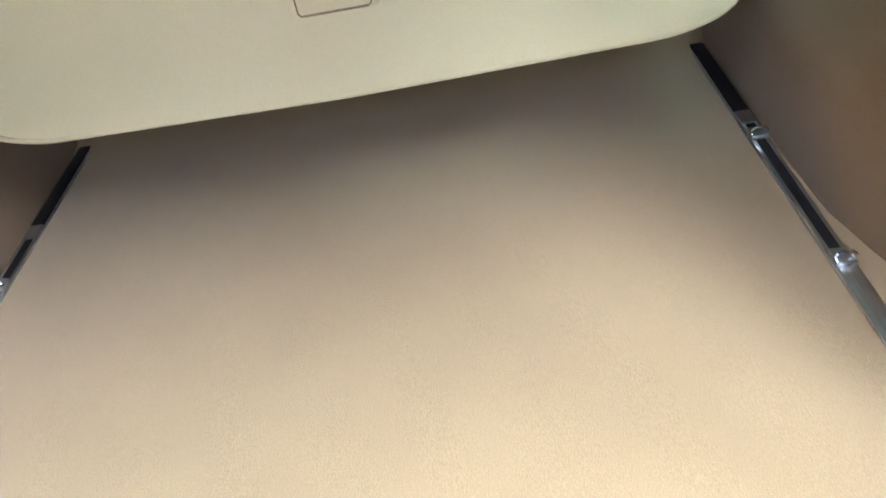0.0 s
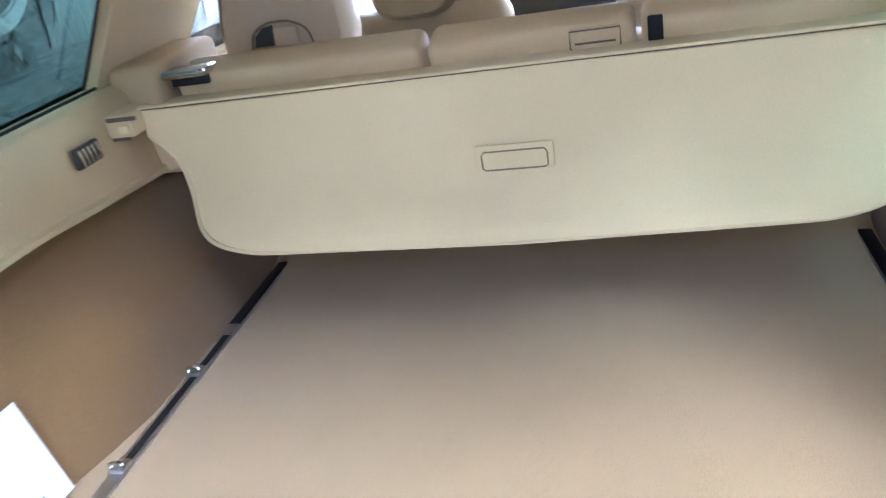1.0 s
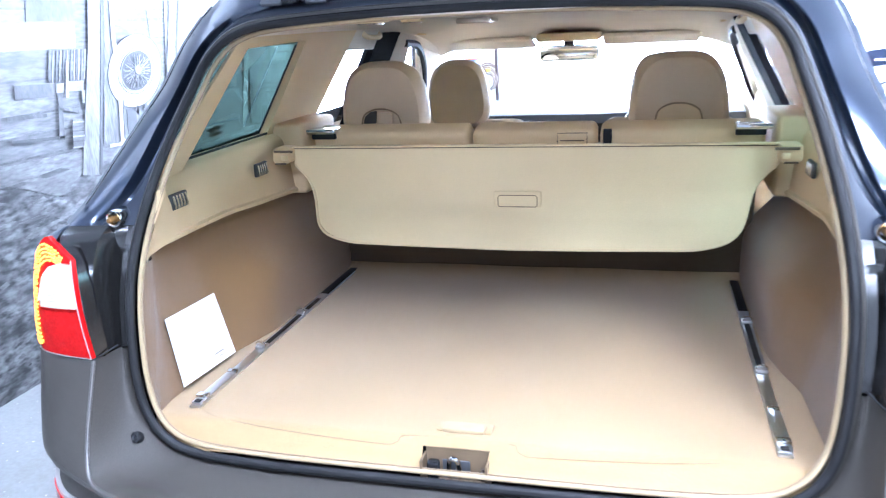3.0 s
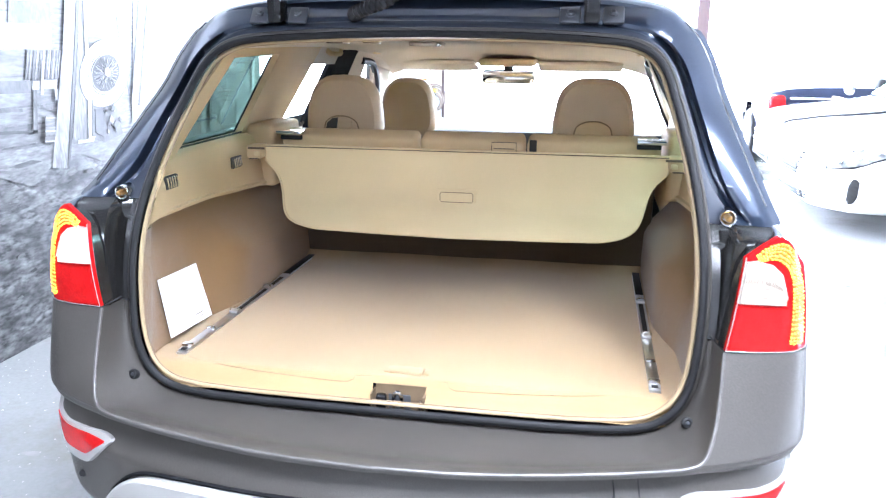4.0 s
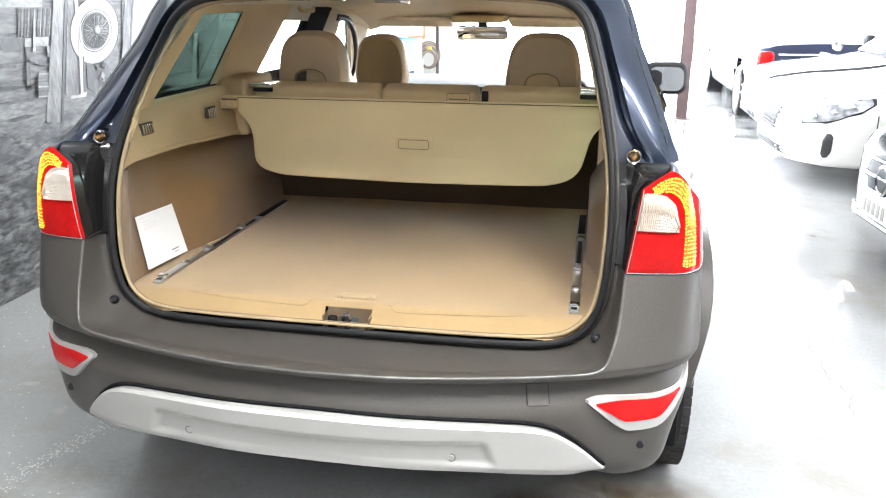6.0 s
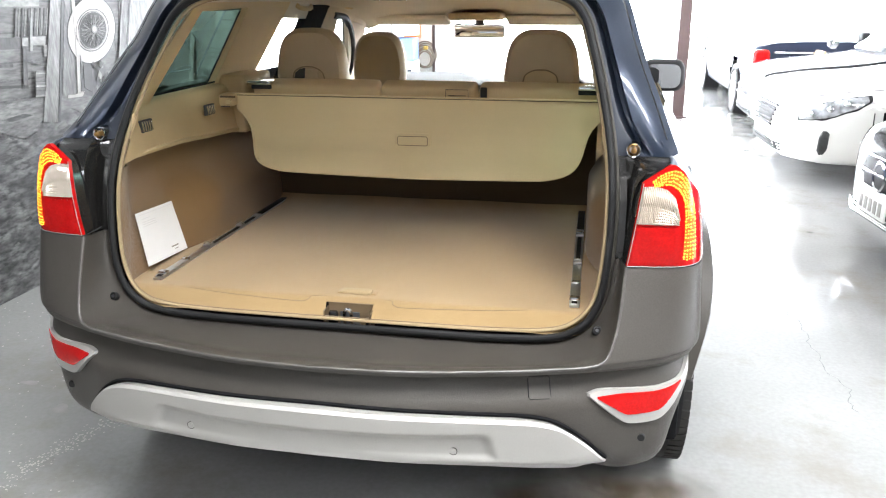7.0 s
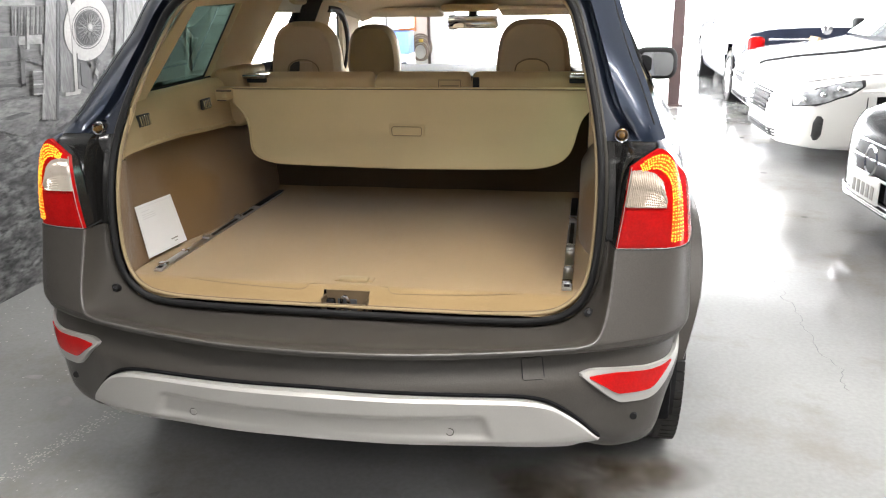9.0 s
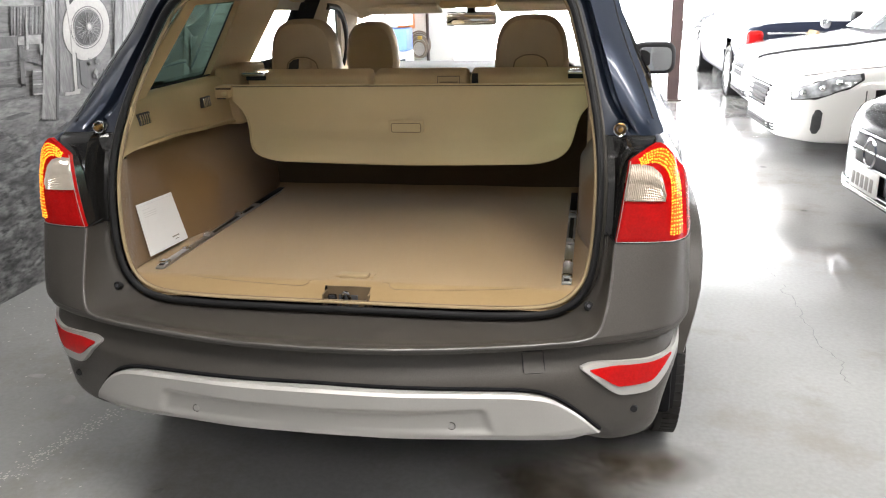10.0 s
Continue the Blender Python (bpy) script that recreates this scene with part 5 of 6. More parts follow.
for side in SIDES:
    for hy in (1.62, 2.2):
        pts = smooth_line([(side * 0.575, hy - 0.08, 1.372), (side * 0.560, hy - 0.065, 1.352), (side * 0.556, hy, 1.347), (side * 0.560, hy + 0.065, 1.35), (side * 0.575, hy + 0.08, 1.366)], 5)
        part("grab_handle", tube(pts, 0.009, 8), M_TRIM, lining)
part("overhead_console", boxm(-0.02, 2.56, 1.303, 0.26, 0.22, 0.035, 0.014), M_TRIM, lining)
part("dome_lamp", boxm(-0.20, 1.55, 1.385, 0.10, 0.16, 0.016, 0.006), M_CLEAR, lining)
for fx, fy, fw in ((-0.30, 0.86, 0.075), (-0.33, 1.30, 0.06)):
    fit = part("belt_guide", boxm(fx, fy, 1.396, fw, 0.05, 0.014, 0.005), M_TRIM, lining, "small fitting in the headlining")
    part("guide_slot", boxm(fx - 0.01, fy - 0.004, 1.3885, fw * 0.55, 0.018, 0.004, 0.001), M_BLACK, fit)
    part("guide_pin", boxm(fx + fw * 0.3, fy, 1.388, 0.012, 0.022, 0.005, 0.002), M_CHROME, fit)
for sx in (-0.39, 0.31):
    part("sun_visor", boxm(sx, 2.70, 1.282, 0.40, 0.17, 0.022, 0.010, Matrix.Rotation(radians(-12), 4, "X")), M_LINER, car, "beige sun visor folded up")
# header strip, hinges and loom at the tailgate
for side in SIDES:
    hg = part("tailgate_hinge", boxm(side * 0.369, 0.612, 1.482, 0.036, 0.05, 0.10, 0.008), M_BLACKGLOSS, car, "black tailgate hinge arm")
    tilt = Matrix.Rotation(radians(-38), 4, "X")
    for hx in (0.417, 0.321):
        hz, hy = 1.450, 0.623
        part("hinge_plate", boxm(side * hx, hy, hz, 0.046, 0.010, 0.046, 0.004, tilt), M_HINGE, hg)
        bm = lathe([(0.0001, -0.013), (0.0045, -0.013), (0.006, -0.010), (0.0095, -0.009), (0.0095, -0.005), (0.0125, -0.0045), (0.0125, 0.004)], "y", 20)
        bmesh.ops.transform(bm, matrix=Matrix.Translation((side * hx, hy, hz + 0.002)) @ tilt, verts=bm.verts)
        part("hinge_bolt", bm, M_HINGE, hg)
pts = smooth_line([(-0.185, 0.645, 1.448), (-0.175, 0.605, 1.455), (-0.14, 0.585, 1.466), (-0.09, 0.57, 1.481), (-0.05, 0.56, 1.511)], 8)
loom = bmesh.new()
rows = []
for i, p in enumerate(pts):
    a, b = Vector(pts[max(i - 1, 0)]), Vector(pts[min(i + 1, len(pts) - 1)])
    t = (b - a).normalized()
    u = t.cross(Vector((0, 0, 1))).normalized()
    v = u.cross(t)
    r = 0.0175 if i % 2 else 0.0135
    rows.append([Vector(p) + u * r * math.cos(q) + v * r * math.sin(q) for q in [2 * math.pi * k / 12 for k in range(12)]])
add_grid(loom, rows, close=True)
part("wiring_loom", loom, M_BLACK, car, "ribbed black rubber wiring tube")
# open tailgate above, hinged at the roof edge
bm = bmesh.new()
TG = [(0.0, 0.0), (0.16, -0.02), (0.40, 0.03), (0.62, 0.02), (0.85, -0.03), (0.98, -0.10)]
rows = []
for d, h in TG:
    y, z = 0.64 - d * 0.84, 1.560 + d * 0.60 + h * 0.8
    wid = lerp_table([(0, 0.54), (0.4, 0.62), (0.7, 0.70), (1.0, 0.66)], d)
    rows.append([Vector((x * wid, y, z + 0.04 * (1 - x * x))) for x in [-1 + 2 * k / 16 for k in range(17)]])
tg = part("tailgate", grid(rows, thick=0.05), M_PAINT, car, "open tailgate raised over the load bay")
rows = []
for d, h in TG:
    y, z = 0.64 - d * 0.84 + 0.01, 1.560 + d * 0.60 + h * 0.8 - 0.035
    wid = lerp_table([(0, 0.50), (0.4, 0.57), (0.7, 0.64), (1.0, 0.60)], d)
    rows.append([Vector((x * wid, y, z + 0.03 * (1 - x * x))) for x in [-1 + 2 * k / 12 for k in range(13)]])
part("tailgate_lining", grid(rows, thick=0.01), M_TRIM, tg)

def round_rect(cx, cz, w, h, r):
    pts = []
    for qx, qz, a0 in ((1, 1, 0), (-1, 1, 90), (-1, -1, 180), (1, -1, 270)):
        for k in range(6):
            a = math.radians(a0 + 18 * k)
            pts.append((cx + qx * (w / 2 - r) + r * math.cos(a), cz + qz * (h / 2 - r) + r * math.sin(a)))
    return pts


# windscreen, dashboard, front of the cabin
rows = []
for j in range(9):
    u = j / 8
    y, z = 3.46 + (2.80 - 3.46) * u, 0.955 + (1.312 - 0.955) * u
    w = 0.70 + (0.58 - 0.70) * u
    rows.append([Vector((x * w, y - 0.10 * x * x, z)) for x in [-1 + 2 * k / 16 for k in range(17)]])
ws = part("windscreen", grid(rows), M_GLASS, car, "clear windscreen")
ws.visible_shadow = False
rows = []
for y, z in ((2.86, 0.70), (2.86, 0.90), (2.90, 0.938), (3.0, 0.952), (3.2, 0.958), (3.46, 0.955)):
    rows.append([Vector((x * 0.73, y, z + (0.012 * math.exp(-((x - 0.5) / 0.22) ** 2) if y < 3.1 else 0))) for x in [-1 + 2 * k / 20 for k in range(21)]])
dash = part("dashboard", grid(rows, thick=0.01), M_DARKIN, car, "dark dashboard top under the windscreen")
bonnet = [(3.46, 0.95), (3.7, 0.93), (4.1, 0.88), (4.45, 0.80), (4.62, 0.68), (4.66, 0.45), (4.62, 0.30)]
rows = [[Vector((x * lerp_table([(3.4, 0.84), (4.1, 0.80), (4.5, 0.66), (4.66, 0.55)], y), y - 0.12 * x * x, z - 0.04 * x ** 4)) for x in [-1 + 2 * k / 16 for k in range(17)]] for y, z in bonnet]
part("bonnet", grid(rows, thick=0.006), M_PAINT, car, "dark blue painted bonnet and nose")
part("underbody", boxm(0, 2.75, 0.27, 1.26, 3.4, 0.05, 0.01), M_MATTBLACK, car)
# unseen black pieces, added to block light that leaks under the car
part("underbody", boxm(0, 0.68, 0.39, 1.26, 0.76, 0.05, 0.02), M_MATTBLACK, car, "black underside behind the bumper")
for side in SIDES:
    part("wheel_house", boxm(side * 0.618, 1.02, 0.45, 0.02, 1.0, 0.28, 0.006), M_MATTBLACK, car)
    part("wheel_house", boxm(side * 0.70, 1.34, 0.46, 0.17, 0.05, 0.36, 0.006), M_MATTBLACK, car)
    part("splash_guard", boxm(side * 0.67, 0.47, 0.43, 0.30, 0.03, 0.30, 0.01), M_MATTBLACK, car)
for side in SIDES:
    part("floor_sill", boxm(side * 0.70, 2.40, 0.21, 0.26, 2.0, 0.06, 0.01), M_MATTBLACK, car)
part("bulkhead", boxm(0, 3.40, 0.62, 1.5, 0.04, 0.62), M_DARKIN, car)
mr = part("rear_view_mirror", boxm(-0.054, 2.88, 1.222, 0.275, 0.03, 0.072, 0.018, seg=3), M_BLACKGLOSS, car, "black framed interior mirror")
part("mirror_glass", boxm(-0.054, 2.862, 1.222, 0.262, 0.006, 0.061, 0.002, Matrix.Rotation(radians(-4), 4, "X")), M_MIRROR, mr)
part("mirror_foot", boxm(-0.054, 2.88, 1.275, 0.05, 0.04, 0.07, 0.014), M_BLACKGLOSS, mr)
# steering wheel
stw = part("steering_wheel", lathe([(0.185, 0.0), (0.195, 0.014), (0.185, 0.028), (0.173, 0.014)], "y", 40, close=True), M_DARKIN, car)
stw.matrix_basis = pose(0.37, 2.62, 0.86, -22, 0, 0)
for side in SIDES:
    m0 = Matrix.Translation((side * 0.925, 3.12, 0.985))
    bm = boxm(0, 0, 0, 0.235, 0.12, 0.175, 0.058, seg=6)
    bmesh.ops.transform(bm, matrix=m0, verts=bm.verts)
    sm = part("door_mirror", bm, M_BLACK, car, "dark door mirror")
    mg = prism(round_rect(0, 0, 0.182, 0.126, 0.040), (-0.004, 0.004), "y")
    bmesh.ops.transform(mg, matrix=Matrix.Translation((side * 0.925, 3.062, 0.985)) @ Matrix.Rotation(radians(-5 * side), 4, "Z"), verts=mg.verts)
    part("mirror_glass", mg, M_MIRROR, sm)
    part("mirror_foot", boxm(side * 0.84, 3.14, 0.945, 0.10, 0.05, 0.04, 0.012), M_BLACKGLOSS, sm)


# front seats and rear seat
def head_cushion(w, h, d, hole=False):
    """Rounded headrest cushion standing on z = 0, with an arched hole at the foot."""
    bm = bmesh.new()
    rows = []
    n = 28
    outline = []
    for k in range(n):
        t = 2 * math.pi * k / n
        c, s = math.cos(t), math.sin(t)
        e = 0.58
        x = w / 2 * math.copysign(abs(c) ** e, c)
        z = h / 2 + h / 2 * math.copysign(abs(s) ** e, s)
        x *= 1.0 - 0.24 * (z / h) ** 2.2
        outline.append((x, z))
    for sc, dy in ((0.55, -0.5), (0.86, -0.46), (0.97, -0.30), (1.0, 0.0), (0.97, 0.30), (0.86, 0.46), (0.55, 0.5)):
        rows.append([Vector((x * sc, dy * d, h / 2 + (z - h / 2) * sc)) for x, z in outline])
    vs = add_grid(bm, rows, close=True)
    bm.faces.new(vs[0][::-1])
    bm.faces.new(vs[-1])
    return bm


for sx in (-0.38, 0.38):
    st = part("front_seat", boxm(sx, 2.12, 0.74, 0.48, 0.14, 0.55, 0.05, Matrix.Rotation(radians(-10), 4, "X"), seg=4), M_SEAT, car, "beige leather front seat")
    hb = head_cushion(0.25, 0.26, 0.11)
    bmesh.ops.transform(hb, matrix=Matrix.Translation((sx - 0.02, 2.12, 0.985)), verts=hb.verts)
    part("headrest", hb, M_SEAT, st)
    part("seat_cushion", boxm(sx, 2.42, 0.55, 0.48, 0.52, 0.16, 0.05, seg=4), M_SEAT, st)

seat = part("rear_seat", boxm(0, 1.40, 0.78, 1.16, 0.12, 0.50, 0.03, seg=3), M_SEAT, car, "beige leather rear bench seat back")
LEAN = Matrix.Rotation(radians(15), 4, "X")
for a, b in ((-0.585, -0.145), (-0.137, 0.185), (0.193, 0.585)):
    part("backrest", boxm((a + b) / 2, 1.178, 1.058, b - a, 0.085, 0.118, 0.018, LEAN, seg=3), M_TRIM, seat)
# dark carpet colour carries the shade below the cover
part("backrest_carpet", boxm(0, 1.262, 0.85, 1.16, 0.05, 0.40, 0.01, LEAN), M_BACKSHADE, seat, "carpeted back of the rear seat, colour darkened for shade")
rb = part("seat_release", boxm(0.125, 1.124, 1.088, 0.075, 0.012, 0.030, 0.004), M_TRIM, seat)
part("release_groove", tube([(0.125 + x, 1.1165, 1.088 + z) for x, z in ((-0.034, -0.016), (0.034, -0.016), (0.037, -0.012), (0.037, 0.013), (-0.037, 0.013), (-0.037, -0.012))], 0.0012, 6, closed=True), M_SEAM, rb)
part("release_line", boxm(0.125, 1.1165, 1.082, 0.060, 0.003, 0.0025), M_SEAM, rb)
part("belt_guide", boxm(0.212, 1.122, 1.090, 0.022, 0.008, 0.040, 0.003), M_BLACK, seat, "dark strap at the seat top")
for sx, hole in ((-0.42, True), (0.385, True)):
    hb = head_cushion(0.262, 0.235, 0.10)
    bmesh.ops.transform(hb, matrix=Matrix.Translation((sx, 1.29, 1.052)), verts=hb.verts)
    hr = part("headrest", hb, M_SEAT, seat, "beige leather headrest")
    # no hollow is cut: brown line and dark patch paint the recess's shade
    pts = smooth_line([(sx - 0.058, 1.238, 1.115), (sx - 0.05, 1.236, 1.14), (sx - 0.025, 1.235, 1.155), (sx, 1.234, 1.158), (sx + 0.025, 1.235, 1.155), (sx + 0.05, 1.236, 1.14), (sx + 0.058, 1.238, 1.115)], 5)
    part("recess_edge", tube([p + Vector((0, -0.001, 0)) for p in pts], 0.0022, 6), M_JOINT, hr)
    if sx < 0:
        part("finger_recess", prism([(sx - 0.052, 1.118), (sx - 0.047, 1.137), (sx - 0.030, 1.150), (sx - 0.012, 1.153), (sx - 0.016, 1.118)], (1.2335, 1.25), "y"), M_DARKIN, hr)
    else:
        part("finger_recess", prism([(p.x * 0.96 + sx * 0.04, p.z) for p in pts], (1.2340, 1.25), "y"), M_TRIM, hr)
    if sx < 0:
        part("hinge_cover", boxm(sx + 0.014, 1.230, 1.130, 0.046, 0.012, 0.040, 0.006), M_SEAT, hr)
for side in SIDES:
    hk = part("seat_catch", boxm(side * 0.555, 1.135, 1.112, 0.085, 0.05, 0.014, 0.004), M_CHROME, seat, "bright metal seat catch")
    part("catch_slot", boxm(side * 0.548, 1.122, 1.100, 0.07, 0.012, 0.018, 0.003), M_BLACK, hk)
    # bolster between the seat and the side lining
    part("side_bolster", boxm(side * 0.648, 1.22, 1.04, 0.092, 0.24, 0.195, 0.014, seg=3), M_TRIM, car)

# --- load bay
FL_Z = 0.675
rows = []
for y in [0.264, 0.266, 0.270, 0.275, 0.285, 0.30, 0.317, 0.33, 0.38, 0.5, 0.7, 0.9, 1.1, 1.20, 1.25, 1.28]:
    z = FL_Z - 0.035 * (1 - sstep(0.265, 0.315, y)) + 0.02 * sstep(1.235, 1.27, y) - 0.006 * (1 - sstep(0.254, 0.270, y))
    w = lerp_table([(0.264, 0.535), (0.270, 0.56), (0.30, 0.60), (0.36, 0.615), (0.62, 0.615), (0.8, 0.58), (1.26, 0.57)], y)
    rows.append([Vector((x * w, y, z + 0.002 * math.sin(9 * x + 4 * y) * 0.6)) for x in [-1 + 2 * k / 40 for k in range(41)]])
bm = grid(rows)
kill = [f for f in bm.faces if abs(f.calc_center_median().x) < 0.052 and f.calc_center_median().y < 0.300]
bmesh.ops.delete(bm, geom=kill, context="FACES")
load = part("load_floor", bm, M_FLOOR, car, "beige carpeted load floor")
# sill plate joint across the front of the floor
seam = smooth_line([(-0.52, 0.345, 0), (-0.47, 0.322, 0), (-0.36, 0.306, 0), (-0.15, 0.298, 0), (-0.11, 0.302, 0), (-0.085, 0.318, 0), (0.085, 0.318, 0), (0.11, 0.302, 0), (0.15, 0.298, 0), (0.36, 0.306, 0), (0.47, 0.322, 0), (0.52, 0.345, 0)], 6)
part("floor_joint", tube([(p.x, p.y, FL_Z - 0.035 * (1 - sstep(0.265, 0.315, p.y)) + 0.0001) for p in seam], 0.0008, 5), M_JOINT, load)
pull = part("floor_handle", boxm(0.004, 0.358, FL_Z + 0.0015, 0.100, 0.032, 0.003, 0.0012), M_FLOOR, load, "flush beige lifting handle")
part("handle_bar", boxm(0.004, 0.353, FL_Z + 0.004, 0.076, 0.030, 0.010, 0.004), M_SILL, pull)
# latch well in the sill
well = bmesh.new()
box(well, 0.002, 0.302, 0.633, 0.112, 0.004, 0.068)
box(well, 0.002, 0.284, 0.607, 0.112, 0.036, 0.004)
box(well, -0.0555, 0.284, 0.632, 0.004, 0.036, 0.050)
box(well, 0.0595, 0.284, 0.632, 0.004, 0.036, 0.050)
lw = part("latch_well", well, M_WELL, load, "dark brown latch well in the sill")
part("striker", tube(smooth_line([(-0.010, 0.292, 0.61), (-0.010, 0.285, 0.640), (-0.006, 0.282, 0.656), (0.004, 0.282, 0.656), (0.008, 0.285, 0.640), (0.008, 0.292, 0.61)], 4), 0.0046, 10), M_CHROME, lw, "chrome latch striker")
part("striker_plate", boxm(0.0, 0.298, 0.628, 0.050, 0.004, 0.036, 0.002), M_HINGE, lw)
part("latch_block", boxm(-0.038, 0.284, 0.634, 0.022, 0.018, 0.034, 0.005), M_BLACKGLOSS, lw)
part("latch_block", boxm(0.048, 0.288, 0.626, 0.008, 0.012, 0.028, 0.003), M_CHROME, lw)

for side in SIDES:
    # lashing rail
    x0 = side * 0.5425
    rail = part("lashing_rail", boxm(x0, 0.80, FL_Z + 0.002, 0.024, 0.90, 0.006, 0.0015), M_ALU, car, "aluminium lashing rail in the floor")
    part("rail_slot", boxm(x0, 0.955, FL_Z + 0.0045, 0.012, 0.59, 0.003), M_BLACK, rail)
    part("rail_cover", boxm(x0, 1.13, FL_Z + 0.0065, 0.022, 0.24, 0.003, 0.001), M_BLACK, rail)
    part("cover_end", boxm(x0, 0.995, FL_Z + 0.0065, 0.022, 0.035, 0.003, 0.001), M_ALU, rail)
    part("end_plate", boxm(x0, 0.43, FL_Z + 0.006, 0.025, 0.14, 0.005, 0.002), M_ALU, rail)
    part("end_clip", boxm(x0, 0.505, FL_Z + 0.009, 0.022, 0.012, 0.008, 0.003), M_CHROME, rail)
    scr = part("end_screw", boxm(x0, 0.385, FL_Z + 0.011, 0.026, 0.018, 0.010, 0.004), M_CHROME, rail)
    part("screw_hole", boxm(x0, 0.366, FL_Z + 0.0085, 0.014, 0.012, 0.003, 0.001), M_BLACK, scr)
    for ey in ((0.642, 0.866) if side < 0 else (0.672, 0.945)):
        eye = part("lashing_eye", boxm(x0, ey, FL_Z + 0.009, 0.024, 0.026, 0.008, 0.003), M_ALU, rail, "metal sliding lashing eye")
        part("eye_ring", tube([(x0 + 0.011 * math.cos(t), ey - 0.006, FL_Z + 0.015 + 0.006 * math.sin(t)) for t in [2 * math.pi * k / 14 for k in range(14)]], 0.0024, 6, closed=True), M_CHROME, eye)

    # carpeted side lining
    def side_surface(y, z):
        base = lerp_table([(0.28, 0.598), (0.36, 0.610), (0.45, 0.608), (0.60, 0.604), (0.68, 0.582), (0.77, 0.564), (1.0, 0.559), (1.26, 0.558)], y)
        topx = lerp_table([(0.28, 0.606), (0.36, 0.642), (0.60, 0.682), (0.75, 0.690), (0.90, 0.680), (1.05, 0.660), (1.26, 0.655)], y)
        u = (z - FL_Z) / 0.31
        arch = sstep(0.60, 0.82, y)
        return base + (topx - base) * (sstep(-0.1, 1.05, u) * (1 - arch) + sstep(0.42, 0.92, u) * arch)

    rows = []
    for j in range(15):
        u = j / 14
        row = []
        for k in range(36):
            y = 0.285 + (1.27 - 0.285) * k / 35
            zt = lerp_table([(0.285, 0.972), (0.36, 0.982), (0.45, 0.984), (0.74, 0.974), (0.92, 0.964), (1.27, 0.957)], y)
            z0 = 0.625 if y < 0.30 else FL_Z - 0.006
            z = z0 + (zt - z0) * u
            lean = lerp_table([(0.6, 0.0), (0.85, 0.07), (1.0, 0.10), (1.1, 0.118)], z)
            yy = y if y > 0.46 else y + lean * (0.46 - y) / 0.175
            row.append(Vector((side * side_surface(y, z), yy, z)))
        q = min(OPEN, key=lambda p: abs(p.z - max(row[0].z, 0.64)) + (0 if p.x > 0.5 else 9))
        row.insert(0, Vector((side * (q.x - 0.004), q.y + 0.012, row[0].z)))
        rows.append(row)
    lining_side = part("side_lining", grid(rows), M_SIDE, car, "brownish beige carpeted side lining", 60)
    # plastic upper panel
    rows = []
    PROF = [(-0.06, 0.05), (-0.06, -0.004), (0.0, -0.004), (0.03, 0.006), (0.5, 0.016), (0.88, 0.034), (0.96, 0.046), (1.0, 0.078), (1.0, 0.125)]
    for u, dx in PROF:
        row = []
        for k in range(30):
            y = 0.335 + (1.20 - 0.335) * k / 29
            zb = lerp_table([(0.285, 0.972), (0.36, 0.982), (0.45, 0.984), (0.74, 0.974), (0.92, 0.964), (1.27, 0.957)], y)
            zt = lerp_table([(0.3, 1.102), (0.62, 1.110), (1.1, 1.112), (1.2, 1.11)], y)
            z = zb + (zt - zb) * u
            base = lerp_table([(0.28, 0.600), (0.36, 0.618), (0.60, 0.648), (0.80, 0.662), (0.95, 0.652), (1.05, 0.638), (1.26, 0.62)], y)
            lean = lerp_table([(0.6, 0.0), (0.85, 0.07), (1.0, 0.10), (1.1, 0.118)], z)
            yy = y if y > 0.45 else y + (lean - 0.06) * (0.45 - y) / 0.115
            px_ = base + dx * (0.85 * sstep(0.40, 0.58, y))
            if -0.01 < u < 0.04:
                px_ = min(px_, side_surface(y, z) - 0.004)
            jamb = min(OPEN, key=lambda p: abs(p.z - z) + (0 if p.x > 0.5 else 9))
            px_ = min(px_, green_x(z) - 0.014, jamb.x - 0.004 + 1.5 * max(yy - jamb.y - 0.03, 0))
            row.append(Vector((side * px_, yy, z)))
        q = min(OPEN, key=lambda p: abs(p.z - row[0].z) + (0 if p.x > 0.5 else 9))
        row.insert(0, Vector((side * (q.x - 0.006), q.y + 0.018, row[0].z)))
        rows.append(row)
    upper = part("upper_panel", grid(rows), M_TRIM, car, "beige plastic upper side panel", 50)
    # grille vents / lamps
    for vy, vz, vw in ((0.558, 1.047, 0.062), (0.945, 1.042, 0.060)):
        vx = side * lerp_table([(0.5, 0.649), (0.6, 0.655), (0.95, 0.656)], vy)
        vent = part("side_lamp_vent", boxm(vx, vy, vz, 0.010, vw, 0.034, 0.003), M_DARKIN, upper, "small dark vent with bright slats")
        for k in range(5):
            part("vent_slat", boxm(vx - side * 0.006, vy - vw * 0.36 + k * vw * 0.18, vz, 0.005, 0.0055, 0.028, 0.0015, Matrix.Rotation(radians(12), 4, "X")), M_CHROME, vent)

# cargo cover: cassette across the seat back, and the stiff panel that hangs from it with its foot swung forward
cover = part("cargo_cover", boxm(0, 1.086, 1.052, 1.20, 0.10, 0.044, 0.012, seg=3), M_COVER, car, "beige cargo cover pulled half out and hanging down")
COVER_W = [(0.842, 0.415), (0.846, 0.450), (0.853, 0.480), (0.865, 0.503), (0.882, 0.519), (0.905, 0.530), (0.94, 0.540), (0.972, 0.549), (0.998, 0.562), (1.018, 0.580), (1.030, 0.594), (1.040, 0.600), (1.09, 0.602)]
COVER_Y = [(0.842, 0.955), (0.862, 0.964), (0.885, 0.980), (0.91, 0.999), (0.94, 1.016), (0.97, 1.026), (1.0, 1.031), (1.08, 1.036)]


